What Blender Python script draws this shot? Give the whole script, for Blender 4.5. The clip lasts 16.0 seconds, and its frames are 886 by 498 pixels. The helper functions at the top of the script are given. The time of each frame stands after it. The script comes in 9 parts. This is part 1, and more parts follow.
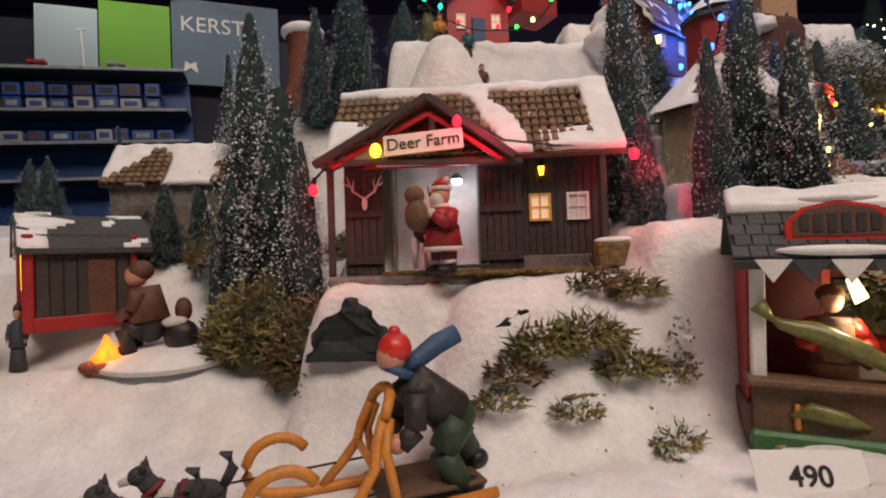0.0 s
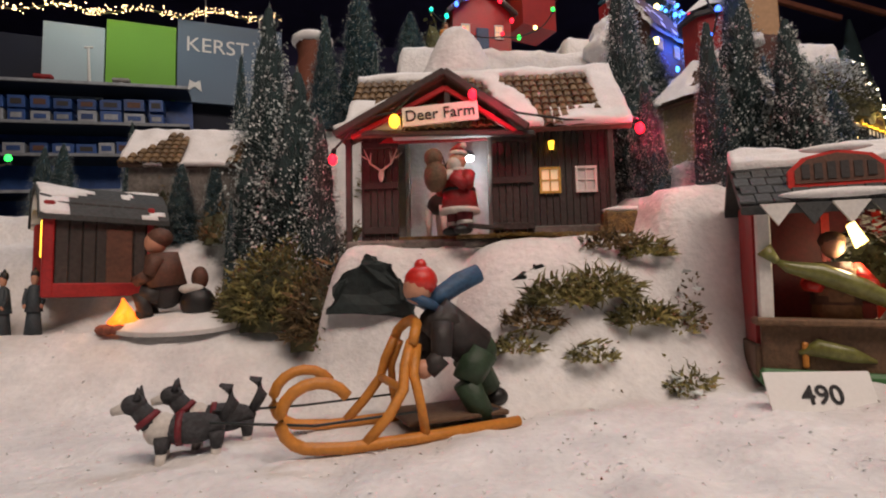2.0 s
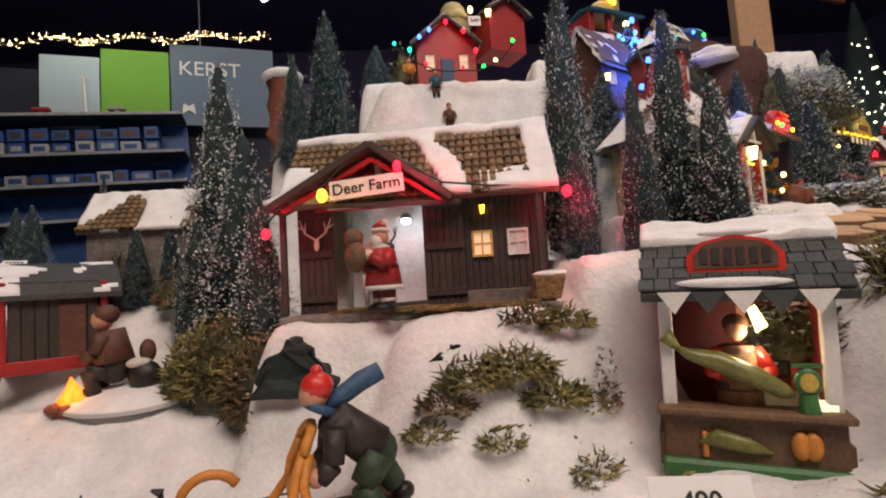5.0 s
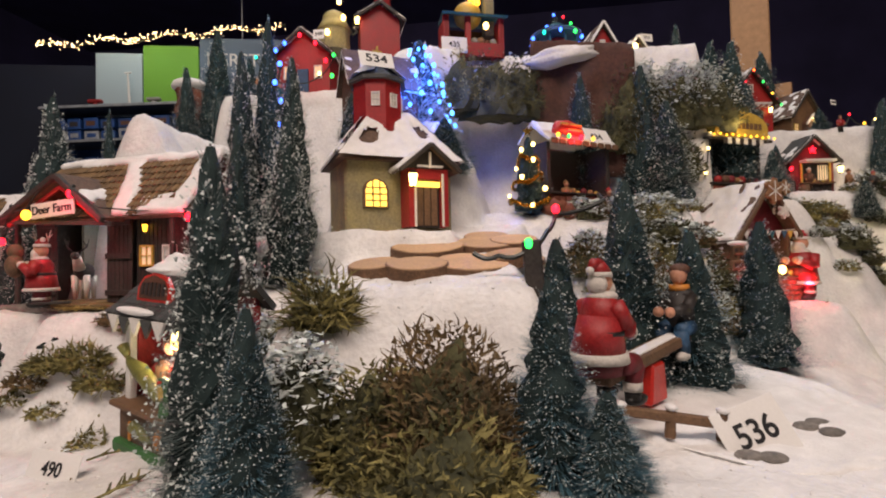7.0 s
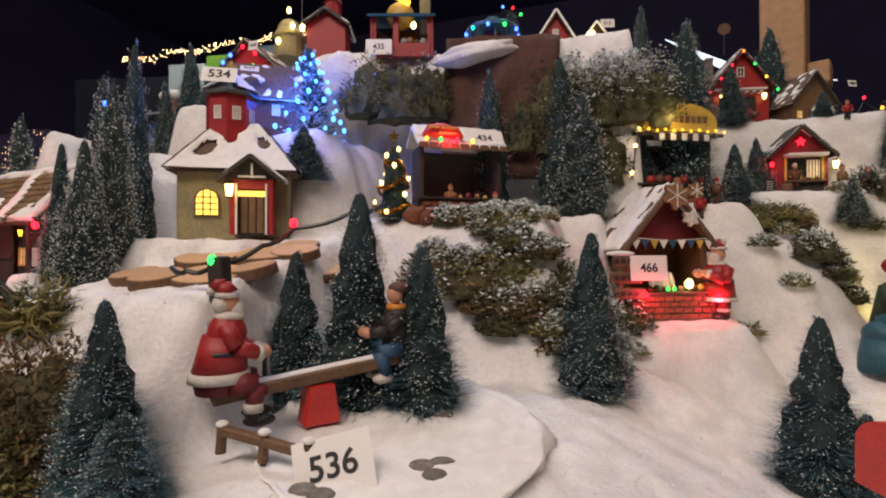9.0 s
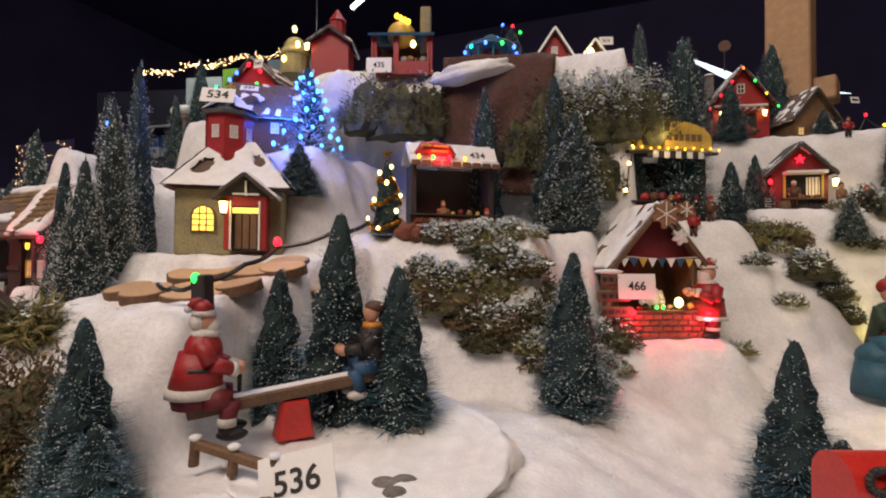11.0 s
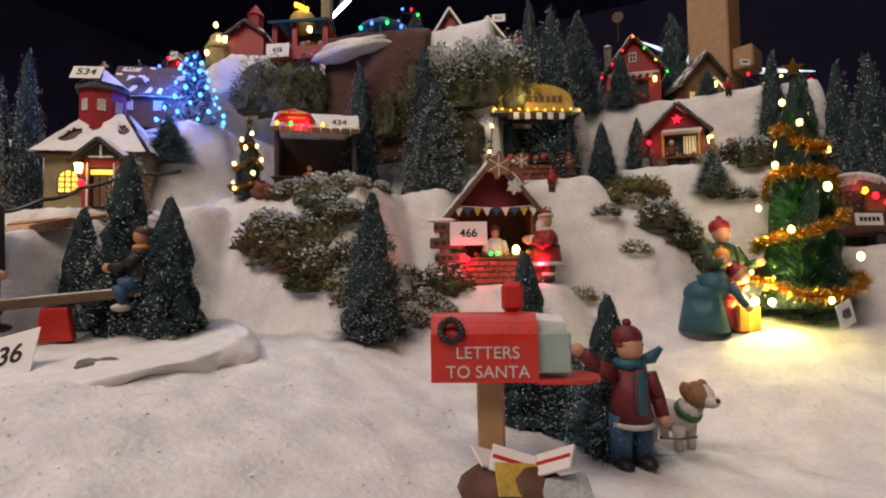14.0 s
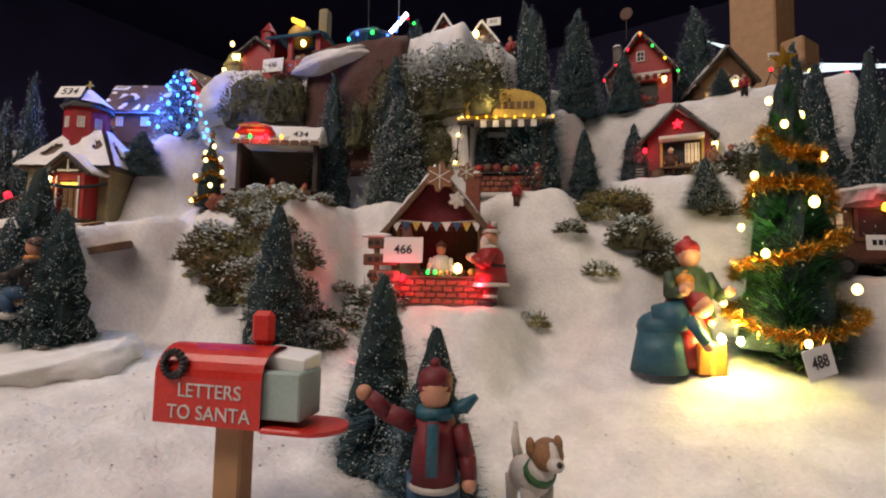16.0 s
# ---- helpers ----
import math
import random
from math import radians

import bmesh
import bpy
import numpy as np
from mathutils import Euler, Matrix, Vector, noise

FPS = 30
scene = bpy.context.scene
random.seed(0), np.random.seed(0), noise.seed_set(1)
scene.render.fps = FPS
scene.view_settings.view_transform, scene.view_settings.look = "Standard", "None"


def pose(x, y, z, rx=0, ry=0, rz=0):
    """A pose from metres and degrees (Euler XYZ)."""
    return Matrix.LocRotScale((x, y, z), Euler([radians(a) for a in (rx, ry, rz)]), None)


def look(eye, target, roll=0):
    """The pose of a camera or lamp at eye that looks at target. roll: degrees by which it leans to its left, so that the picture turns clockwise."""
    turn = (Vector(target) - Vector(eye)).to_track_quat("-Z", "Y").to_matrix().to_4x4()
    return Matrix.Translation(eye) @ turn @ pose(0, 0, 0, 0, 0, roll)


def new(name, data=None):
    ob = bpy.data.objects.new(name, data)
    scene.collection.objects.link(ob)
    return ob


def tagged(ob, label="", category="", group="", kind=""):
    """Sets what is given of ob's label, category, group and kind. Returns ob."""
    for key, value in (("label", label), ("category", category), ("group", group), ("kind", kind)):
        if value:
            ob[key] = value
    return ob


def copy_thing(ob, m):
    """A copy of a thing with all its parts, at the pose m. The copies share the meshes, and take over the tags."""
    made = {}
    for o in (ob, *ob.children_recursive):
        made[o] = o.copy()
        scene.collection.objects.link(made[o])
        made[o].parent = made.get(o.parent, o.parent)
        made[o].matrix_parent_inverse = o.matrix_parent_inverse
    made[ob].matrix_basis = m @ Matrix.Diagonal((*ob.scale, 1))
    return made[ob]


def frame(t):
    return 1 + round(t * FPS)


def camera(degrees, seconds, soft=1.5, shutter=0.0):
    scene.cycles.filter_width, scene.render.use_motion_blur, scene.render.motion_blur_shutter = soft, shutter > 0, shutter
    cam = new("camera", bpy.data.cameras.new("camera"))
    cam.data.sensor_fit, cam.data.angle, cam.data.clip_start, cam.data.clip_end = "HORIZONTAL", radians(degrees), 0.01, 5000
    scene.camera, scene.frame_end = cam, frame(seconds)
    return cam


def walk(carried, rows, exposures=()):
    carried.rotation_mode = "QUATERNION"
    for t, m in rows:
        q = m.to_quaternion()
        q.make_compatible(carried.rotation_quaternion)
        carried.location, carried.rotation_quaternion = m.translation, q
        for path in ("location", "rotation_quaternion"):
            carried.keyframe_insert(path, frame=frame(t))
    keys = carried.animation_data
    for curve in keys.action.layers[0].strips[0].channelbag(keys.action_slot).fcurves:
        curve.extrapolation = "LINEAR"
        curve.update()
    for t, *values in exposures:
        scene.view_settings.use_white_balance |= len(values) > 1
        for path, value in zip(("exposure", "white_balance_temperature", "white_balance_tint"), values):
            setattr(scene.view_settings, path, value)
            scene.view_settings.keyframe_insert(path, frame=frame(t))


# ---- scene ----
cam = camera(82.0, 16.0, soft=2.0)
# seconds, x, y, z, pitch, lean, yaw
PATH = [
    (0, 0.0339, -0.0424, 0.1313, 1.42, 2.41, -4.66),
    (0.5, 0.0372, -0.064, 0.0976, 2.42, 2.28, -4.56),
    (1, 0.0175, -0.0552, 0.0799, 3.96, 1.74, -5.32),
    (1.5, 0.0081, -0.0576, 0.0737, 4.69, 1.67, -5.65),
    (2, 0.0101, -0.0522, 0.0722, 5, 1.79, -5.62),
    (2.5, 0.0053, -0.0435, 0.0704, 5.36, 1.91, -5.78),
    (3, 0.0046, -0.0424, 0.0767, 5.21, 1.83, -5.99),
    (3.5, 0.0251, -0.0544, 0.0876, 5.03, 2.26, -5.36),
    (3.7, 0.0367, -0.0575, 0.0898, 4.83, 2.59, -4.83),
    (5.8, 0.226, -0.0996, 0.1562, 4.05, 4.61, -3.21),
    (6, 0.2939, -0.1276, 0.1471, 3.43, 3.53, -1.6),
    (6.5, 0.4752, -0.1403, 0.1629, 2.13, 2.32, 3.75),
    (7, 0.602, -0.1368, 0.1633, 1.39, 1.27, 8.04),
    (7.5, 0.6559, -0.1212, 0.1697, 0.8, 0.62, 9.85),
    (8, 0.7362, -0.0857, 0.1766, 0.63, 0.49, 12.56),
    (8.5, 0.8696, -0.0549, 0.1763, 0.25, 0.34, 16.52),
    (9, 0.9584, -0.0481, 0.1833, 0.4, 0.05, 20),
    (9.2, 0.9622, -0.0464, 0.1883, 0.87, -0.04, 20.35),
    (11.3, 1.0135, -0.0463, 0.1941, 1.45, -0.28, 22.09),
    (11.5, 1.0256, -0.0415, 0.1903, 1.38, 0.02, 22.34),
    (12, 1.0641, -0.0147, 0.1582, 2.15, 0.23, 23.15),
    (12.5, 1.0987, 0.0008, 0.1266, 2.7, 0.52, 23.59),
    (13, 1.1388, 0.0133, 0.1266, 2.25, 0.69, 23.81),
    (13.5, 1.2127, 0.0242, 0.1168, 2.57, 0.64, 24.35),
    (14, 1.2758, 0.0281, 0.1003, 2.87, 0.83, 25.38),
    (14.5, 1.3094, 0.0437, 0.1091, 3.18, 0.8, 25.6),
    (15, 1.3785, 0.0974, 0.1115, 3.59, 0.63, 28.29),
    (15.5, 1.3466, 0.1024, 0.1344, 2.77, 0.26, 29.1),
    (16, 1.442, 0.1837, 0.1123, 4.1, -1.12, 35.28),
]
walk(cam, [(t, pose(x, y, z, 90 + pitch, lean, yaw)) for t, x, y, z, pitch, lean, yaw in PATH],
     exposures=[(0.0, 0.0), (2.0, -0.05), (3.5, 0.02), (6.0, 0.20), (8.0, 0.11), (9.0, 0.05), (11.5, 0.10), (12.5, 0.01), (14.0, -0.15), (15.0, -0.10), (16.0, -0.02)])

# ---- world and hall lights ----
world = bpy.data.worlds.new("hall")
scene.world = world
world.use_nodes = True
world.node_tree.nodes["Background"].inputs[0].default_value = (0.014, 0.014, 0.034, 1)
world.node_tree.nodes["Background"].inputs[1].default_value = 1.0


def lamp(name, kind, place, energy, color=(1, 1, 1), size=0.01, target=None, size_y=None):
    data = bpy.data.lights.new(name, kind)
    data.energy, data.color = energy, color
    ob = new(name, data)
    if kind == "AREA":
        data.size = size
        if size_y:
            data.shape, data.size_y = "RECTANGLE", size_y
        ob.matrix_world = look(place, target)
    else:
        data.shadow_soft_size = size
        ob.location = place
    return ob


HALL = 5.75
lamp("hall_light_front", "AREA", (0.2, -1.3, 2.3), 36 * HALL / 5, (1.0, 0.81, 0.70), 2.0, (0.6, 0.4, 0.1), 0.8)
lamp("hall_light_middle", "AREA", (1.3, -1.1, 2.3), 24 * HALL / 5, (1.0, 0.81, 0.70), 2.0, (1.1, 0.6, 0.1), 0.8)
lamp("hall_light_back", "AREA", (0.5, 1.6, 2.5), 17, (0.9, 0.92, 1.0), 1.4, (0.5, 0.8, 0.3), 0.3)

# ---- materials ----


def shade(name, color, rough=0.7, metal=0.0, vary=0.25, scale=60.0, bump=0.2, fine=400.0, second=None, island=0.0, obj=0.0, sub=0.0, coat=0.0):
    """A surface with two scales of variation: broad stains and fine grain."""
    m = bpy.data.materials.new(name)
    m.use_nodes = True
    nt = m.node_tree
    n, l = nt.nodes, nt.links
    b = n["Principled BSDF"]
    b.inputs["Roughness"].default_value = rough
    b.inputs["Metallic"].default_value = metal
    if sub:
        b.inputs["Subsurface Weight"].default_value = sub
        b.inputs["Subsurface Radius"].default_value = (0.006, 0.005, 0.004)
    if coat:
        b.inputs["Coat Weight"].default_value = coat
    tc = n.new("ShaderNodeTexCoord")
    n1 = n.new("ShaderNodeTexNoise")
    n1.inputs["Scale"].default_value, n1.inputs["Detail"].default_value = scale, 5
    n2 = n.new("ShaderNodeTexNoise")
    n2.inputs["Scale"].default_value, n2.inputs["Detail"].default_value = fine, 3
    l.new(tc.outputs["Object"], n1.inputs["Vector"])
    l.new(tc.outputs["Object"], n2.inputs["Vector"])
    ramp = n.new("ShaderNodeValToRGB")
    dark = tuple(c * (1 - vary) for c in color)
    ramp.color_ramp.elements[0].position, ramp.color_ramp.elements[1].position = 0.3, 0.7
    ramp.color_ramp.elements[0].color = (*(second or dark), 1)
    ramp.color_ramp.elements[1].color = (*color, 1)
    l.new(n1.outputs["Fac"], ramp.inputs["Fac"])
    out = ramp.outputs["Color"]
    mix = n.new("ShaderNodeMix")
    mix.data_type, mix.blend_type = "RGBA", "MULTIPLY"
    mix.inputs["Factor"].default_value = 1.0
    g = n.new("ShaderNodeMapRange")
    g.inputs["From Min"].default_value, g.inputs["From Max"].default_value = 0.25, 0.75
    g.inputs["To Min"].default_value, g.inputs["To Max"].default_value = 1 - vary, 1 + vary * 0.4
    l.new(n2.outputs["Fac"], g.inputs["Value"])
    l.new(out, mix.inputs["A"])
    l.new(g.outputs["Result"], mix.inputs["B"])
    out = mix.outputs["Result"]
    for amount, node, socket in ((island, "ShaderNodeNewGeometry", "Random Per Island"), (obj, "ShaderNodeObjectInfo", "Random")):
        if amount:
            rnd = n.new(node)
            mr = n.new("ShaderNodeMapRange")
            mr.inputs["To Min"].default_value, mr.inputs["To Max"].default_value = 1 - amount, 1 + amount
            l.new(rnd.outputs[socket], mr.inputs["Value"])
            mx = n.new("ShaderNodeMix")
            mx.data_type, mx.blend_type = "RGBA", "MULTIPLY"
            mx.inputs["Factor"].default_value = 1.0
            l.new(out, mx.inputs["A"])
            l.new(mr.outputs["Result"], mx.inputs["B"])
            out = mx.outputs["Result"]
    l.new(out, b.inputs["Base Color"])
    rr = n.new("ShaderNodeMapRange")
    rr.inputs["To Min"].default_value, rr.inputs["To Max"].default_value = max(rough - 0.15, 0.03), min(rough + 0.15, 1)
    l.new(n1.outputs["Fac"], rr.inputs["Value"])
    l.new(rr.outputs["Result"], b.inputs["Roughness"])
    if bump:
        bp = n.new("ShaderNodeBump")
        bp.inputs["Strength"].default_value, bp.inputs["Distance"].default_value = bump, 0.0015
        l.new(n2.outputs["Fac"], bp.inputs["Height"])
        l.new(bp.outputs["Normal"], b.inputs["Normal"])
    return m


def glow(name, color, strength):
    m = bpy.data.materials.new(name)
    m.use_nodes = True
    b = m.node_tree.nodes["Principled BSDF"]
    b.inputs["Base Color"].default_value = (*[min(c, 0.8) for c in color], 1)
    b.inputs["Emission Color"].default_value = (*color, 1)
    b.inputs["Emission Strength"].default_value = strength
    return m


SNOW = shade("snow_wadding", (0.84, 0.83, 0.82), 0.85, vary=0.10, scale=26, bump=1.0, fine=200, sub=0.12, second=(0.66, 0.65, 0.65))
SNOWCAP = shade("roof_snow", (0.86, 0.85, 0.84), 0.8, vary=0.07, scale=60, bump=0.5, fine=500, second=(0.74, 0.73, 0.72))
FLOCK = shade("flocking", (0.68, 0.74, 0.72), 0.85, vary=0.15, scale=90, bump=0, island=0.25)
NEEDLE = shade("dark_needles", (0.105, 0.225, 0.275), 0.6, vary=0.3, scale=25, bump=0, island=0.6, second=(0.045, 0.105, 0.150))
NEEDLE2 = shade("frosted_needles", (0.25, 0.30, 0.29), 0.75, vary=0.3, scale=30, bump=0, island=0.6, second=(0.085, 0.13, 0.135))
NEEDLE3 = shade("fresh_green_needles", (0.05, 0.24, 0.07), 0.5, vary=0.3, scale=30, bump=0, island=0.6, second=(0.012, 0.05, 0.02))
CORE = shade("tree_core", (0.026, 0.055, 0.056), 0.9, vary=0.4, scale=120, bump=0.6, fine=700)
WIRE = shade("twisted_wire", (0.06, 0.05, 0.04), 0.5, 0.4, scale=200)
MOSS = shade("moss_olive", (0.34, 0.29, 0.10), 0.85, vary=0.35, scale=26, bump=0, island=0.55, second=(0.05, 0.055, 0.02))
MOSSB = shade("moss_brown", (0.23, 0.148, 0.065), 0.85, vary=0.35, scale=26, bump=0, island=0.5, second=(0.07, 0.055, 0.025))
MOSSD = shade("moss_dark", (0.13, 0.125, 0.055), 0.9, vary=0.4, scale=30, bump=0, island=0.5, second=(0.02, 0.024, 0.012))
ROCK = shade("dark_rock_foam", (0.022, 0.034, 0.034), 0.8, vary=0.5, scale=70, bump=0.9, fine=160)
CLIFF = shade("brown_cliff_board", (0.10, 0.04, 0.028), 0.8, vary=0.4, scale=30, bump=0.7, fine=160)
RUST = shade("terracotta", (0.24, 0.075, 0.04), 0.75, vary=0.3, scale=40, bump=0.4)
DARKWOOD = shade("dark_stained_wood", (0.045, 0.037, 0.033), 0.7, vary=0.4, scale=50, bump=0.6, fine=300, obj=0.2)
WOOD = shade("brown_wood", (0.17, 0.095, 0.05), 0.7, vary=0.35, scale=60, bump=0.5, obj=0.2)
LOGTOP = shade("sawn_log", (0.62, 0.39, 0.21), 0.7, vary=0.2, scale=35, bump=0.3, obj=0.15)
BARK = shade("bark", (0.20, 0.11, 0.06), 0.85, vary=0.4, scale=80, bump=0.9)
TIMBER = shade("post_timber", (0.48, 0.28, 0.14), 0.65, vary=0.2, scale=3, bump=0.2, fine=60)
TILE = shade("clay_tile", (0.26, 0.13, 0.06), 0.75, vary=0.4, scale=40, bump=0.5, obj=0.35, second=(0.15, 0.11, 0.05))
SLATE = shade("slate_shingle", (0.06, 0.065, 0.065), 0.7, vary=0.35, scale=60, bump=0.5, obj=0.3)
SHINGLE = shade("brown_shingle", (0.16, 0.10, 0.07), 0.8, vary=0.4, scale=90, bump=0.7, fine=260)
RED = shade("red_paint", (0.36, 0.018, 0.02), 0.5, vary=0.25, scale=50, bump=0.25)
BRIGHTRED = shade("bright_red_paint", (0.62, 0.028, 0.018), 0.4, vary=0.2, scale=60, bump=0.2, coat=0.2)
MAROON = shade("maroon_cloth", (0.17, 0.014, 0.022), 0.6, vary=0.3, scale=90, bump=0.3)
WHITE = shade("white_paint", (0.74, 0.72, 0.68), 0.6, vary=0.12, scale=60, bump=0.2)
CARD = shade("white_card", (0.80, 0.79, 0.77), 0.5, vary=0.04, scale=20, bump=0.05)
INK = shade("black_ink", (0.012, 0.012, 0.014), 0.6, vary=0.1, bump=0)
BLACK = shade("black_paint", (0.014, 0.013, 0.013), 0.5, vary=0.3, scale=80, bump=0.2)
STONE = shade("grey_stone", (0.22, 0.20, 0.18), 0.85, vary=0.4, scale=70, bump=0.8, fine=240, obj=0.15)
PLASTER = shade("yellow_grey_plaster", (0.36, 0.31, 0.15), 0.85, vary=0.3, scale=36, bump=0.6, fine=260, second=(0.22, 0.20, 0.13))
BRICK = shade("small_brick", (0.33, 0.10, 0.06), 0.8, vary=0.35, scale=90, bump=0.6, obj=0.25)
ORANGE = shade("orange_wood", (0.62, 0.24, 0.035), 0.5, vary=0.2, scale=60, bump=0.2)
SKIN = shade("painted_skin", (0.55, 0.27, 0.17), 0.5, vary=0.12, scale=120, bump=0.1)
BROWN = shade("brown_cloth", (0.13, 0.055, 0.032), 0.65, vary=0.35, scale=110, bump=0.3)
CHAR = shade("charcoal_cloth", (0.035, 0.028, 0.026), 0.6, vary=0.4, scale=110, bump=0.3)
GREENCL = shade("dark_green_cloth", (0.025, 0.055, 0.025), 0.6, vary=0.3, scale=110, bump=0.3)
BLUECL = shade("blue_cloth", (0.035, 0.10, 0.20), 0.6, vary=0.35, scale=110, bump=0.3)
TEALCL = shade("teal_cloth", (0.02, 0.11, 0.16), 0.55, vary=0.3, scale=110, bump=0.3)
FUR = shade("white_fur", (0.62, 0.58, 0.53), 0.85, vary=0.15, scale=140, bump=0.5)
TAN = shade("tan_fur", (0.30, 0.15, 0.07), 0.8, vary=0.3, scale=140, bump=0.4)
FISH = shade("green_fish", (0.22, 0.22, 0.06), 0.35, vary=0.35, scale=120, bump=0.2)
GREENP = shade("green_paint", (0.05, 0.17, 0.05), 0.5, vary=0.3, scale=80, bump=0.2)
YELLOWP = shade("yellow_paint", (0.62, 0.42, 0.08), 0.5, vary=0.25, scale=80, bump=0.2)
STRAW = shade("straw_floor", (0.30, 0.19, 0.06), 0.85, vary=0.5, scale=160, bump=0.9, fine=500, second=(0.09, 0.06, 0.03))
GREYW = shade("grey_inner_wall", (0.30, 0.29, 0.26), 0.8, vary=0.15, scale=40, bump=0.2)
CABLE = shade("black_cable", (0.012, 0.016, 0.014), 0.4, vary=0.2, bump=0)
TINSEL = shade("gold_tinsel", (0.75, 0.42, 0.06), 0.22, 0.9, vary=0.2, scale=120, bump=0, island=0.4)
METAL = shade("grey_metal", (0.35, 0.35, 0.36), 0.35, 0.9, vary=0.2, scale=20)
DARKHALL = shade("dark_hall", (0.115, 0.106, 0.26), 0.9, vary=0.3, scale=2, bump=0)
HALLFLOOR = shade("hall_floor", (0.06, 0.055, 0.05), 0.6, vary=0.2, scale=3, bump=0.1)
PANELW = shade("pale_panel", (0.42, 0.52, 0.56), 0.6, vary=0.12, scale=3, bump=0)
PANELG = shade("green_panel", (0.16, 0.40, 0.03), 0.6, vary=0.12, scale=3, bump=0)
NAVY = shade("navy_board", (0.012, 0.018, 0.04), 0.7, vary=0.3, scale=4, bump=0)
GLITTER = shade("snow_glitter", (0.92, 0.92, 0.92), 0.10, 0.0, vary=0.03, bump=0, coat=1.0)
PANELB = shade("slate_blue_panel", (0.11, 0.16, 0.22), 0.6, vary=0.12, scale=3, bump=0)
SHELF = shade("shelf_board", (0.045, 0.05, 0.06), 0.5, vary=0.2, scale=8, bump=0)
BOXBLUE = shade("blue_carton", (0.02, 0.07, 0.24), 0.45, vary=0.35, scale=40, bump=0, obj=0.3)
BOXPALE = shade("pale_carton", (0.35, 0.37, 0.40), 0.45, vary=0.35, scale=50, bump=0, obj=0.3)
GREYSNOW = shade("paint_snow", (0.62, 0.60, 0.58), 0.8, vary=0.12, scale=60, bump=0.4)
G_WARM = glow("warm_bulb", (1.0, 0.66, 0.2), 7)
G_WHITE = glow("white_bulb", (1.0, 0.88, 0.6), 9)
G_COOL = glow("cool_bulb", (0.85, 0.95, 1.0), 16)
G_RED = glow("red_bulb", (1.0, 0.012, 0.03), 3.4)
G_BLUE = glow("blue_bulb", (0.05, 0.16, 1.0), 4.5)
G_ICE = glow("ice_blue_bulb", (0.07, 0.33, 1.0), 4.5)
G_GREEN = glow("green_bulb", (0.03, 1.0, 0.10), 3)
G_TEAL = glow("teal_bulb", (0.01, 0.8, 0.5), 2.5)
G_YEL = glow("yellow_bulb", (1.0, 0.5, 0.03), 3.5)
G_PANE = glow("lit_window_pane", (1.0, 0.62, 0.10), 1.6)
G_CURTAIN = glow("far_fairy_light", (1.0, 0.62, 0.30), 2.5)
G_PAPER = glow("lit_paper_window", (0.85, 0.62, 0.38), 0.35)
G_FIRE = glow("fire_glow", (1.0, 0.17, 0.012), 2.4)
G_FAIRY = glow("fairy_light", (1.0, 0.62, 0.30), 9)
G_TUBE = glow("hall_tube", (0.95, 0.97, 1.0), 7)
G_DIMTENT = glow("emissive_roof_sheet", (0.75, 0.9, 1.0), 1.3)

# ---- helpers for meshes ----


def part(name, bm, material, parent=None, label="", smooth=False, m=None):
    """Links a bmesh as one mesh object, under a thing or under a part."""
    me = bpy.data.meshes.new(name)
    bm.normal_update()
    bm.to_mesh(me)
    bm.free()
    for mm in material if isinstance(material, (list, tuple)) else [material]:
        me.materials.append(mm)
    if smooth:
        me.polygons.foreach_set("use_smooth", [True] * len(me.polygons))
    ob = new(name, me)
    if m is not None:
        ob.matrix_basis = m
    if parent is not None:
        ob.parent = parent
    if label:
        ob["label"] = label
    return ob


def thing(name, m, label, category, group="", kind=""):
    ob = new(name)
    ob.empty_display_size = 0.01
    ob.matrix_basis = m
    return tagged(ob, label, category, group, kind)


def idx(verts, i):
    for v in verts:
        for f in v.link_faces:
            f.material_index = i
    return verts


def box(bm, c, s, i=0, bevel=0.0, m=None):
    """A box with centre c and size s, optionally with bevelled edges."""
    mat = Matrix.Translation(c) @ Matrix.Diagonal((*s, 1))
    if m is not None:
        mat = m @ mat
    vs = bmesh.ops.create_cube(bm, size=1, matrix=mat)["verts"]
    idx(vs, i)
    if bevel:
        es = {e for v in vs for e in v.link_edges}
        bmesh.ops.bevel(bm, geom=list(es), offset=bevel, segments=1, affect="EDGES")
    return vs


def ball(bm, c, r, i=0, m=None, u=12, v=8):
    r = (r, r, r) if isinstance(r, (int, float)) else r
    mat = Matrix.Translation(c) @ (m or Matrix.Identity(4)) @ Matrix.Diagonal((*r, 1))
    return idx(bmesh.ops.create_uvsphere(bm, u_segments=u, v_segments=v, radius=1, matrix=mat)["verts"], i)


def limb(bm, a, b, r1, r2, i=0, seg=10):
    a, b = Vector(a), Vector(b)
    d = b - a
    mat = Matrix.Translation((a + b) / 2) @ d.to_track_quat("Z", "Y").to_matrix().to_4x4()
    return idx(bmesh.ops.create_cone(bm, cap_ends=True, segments=seg, radius1=r1, radius2=r2, depth=d.length, matrix=mat)["verts"], i)


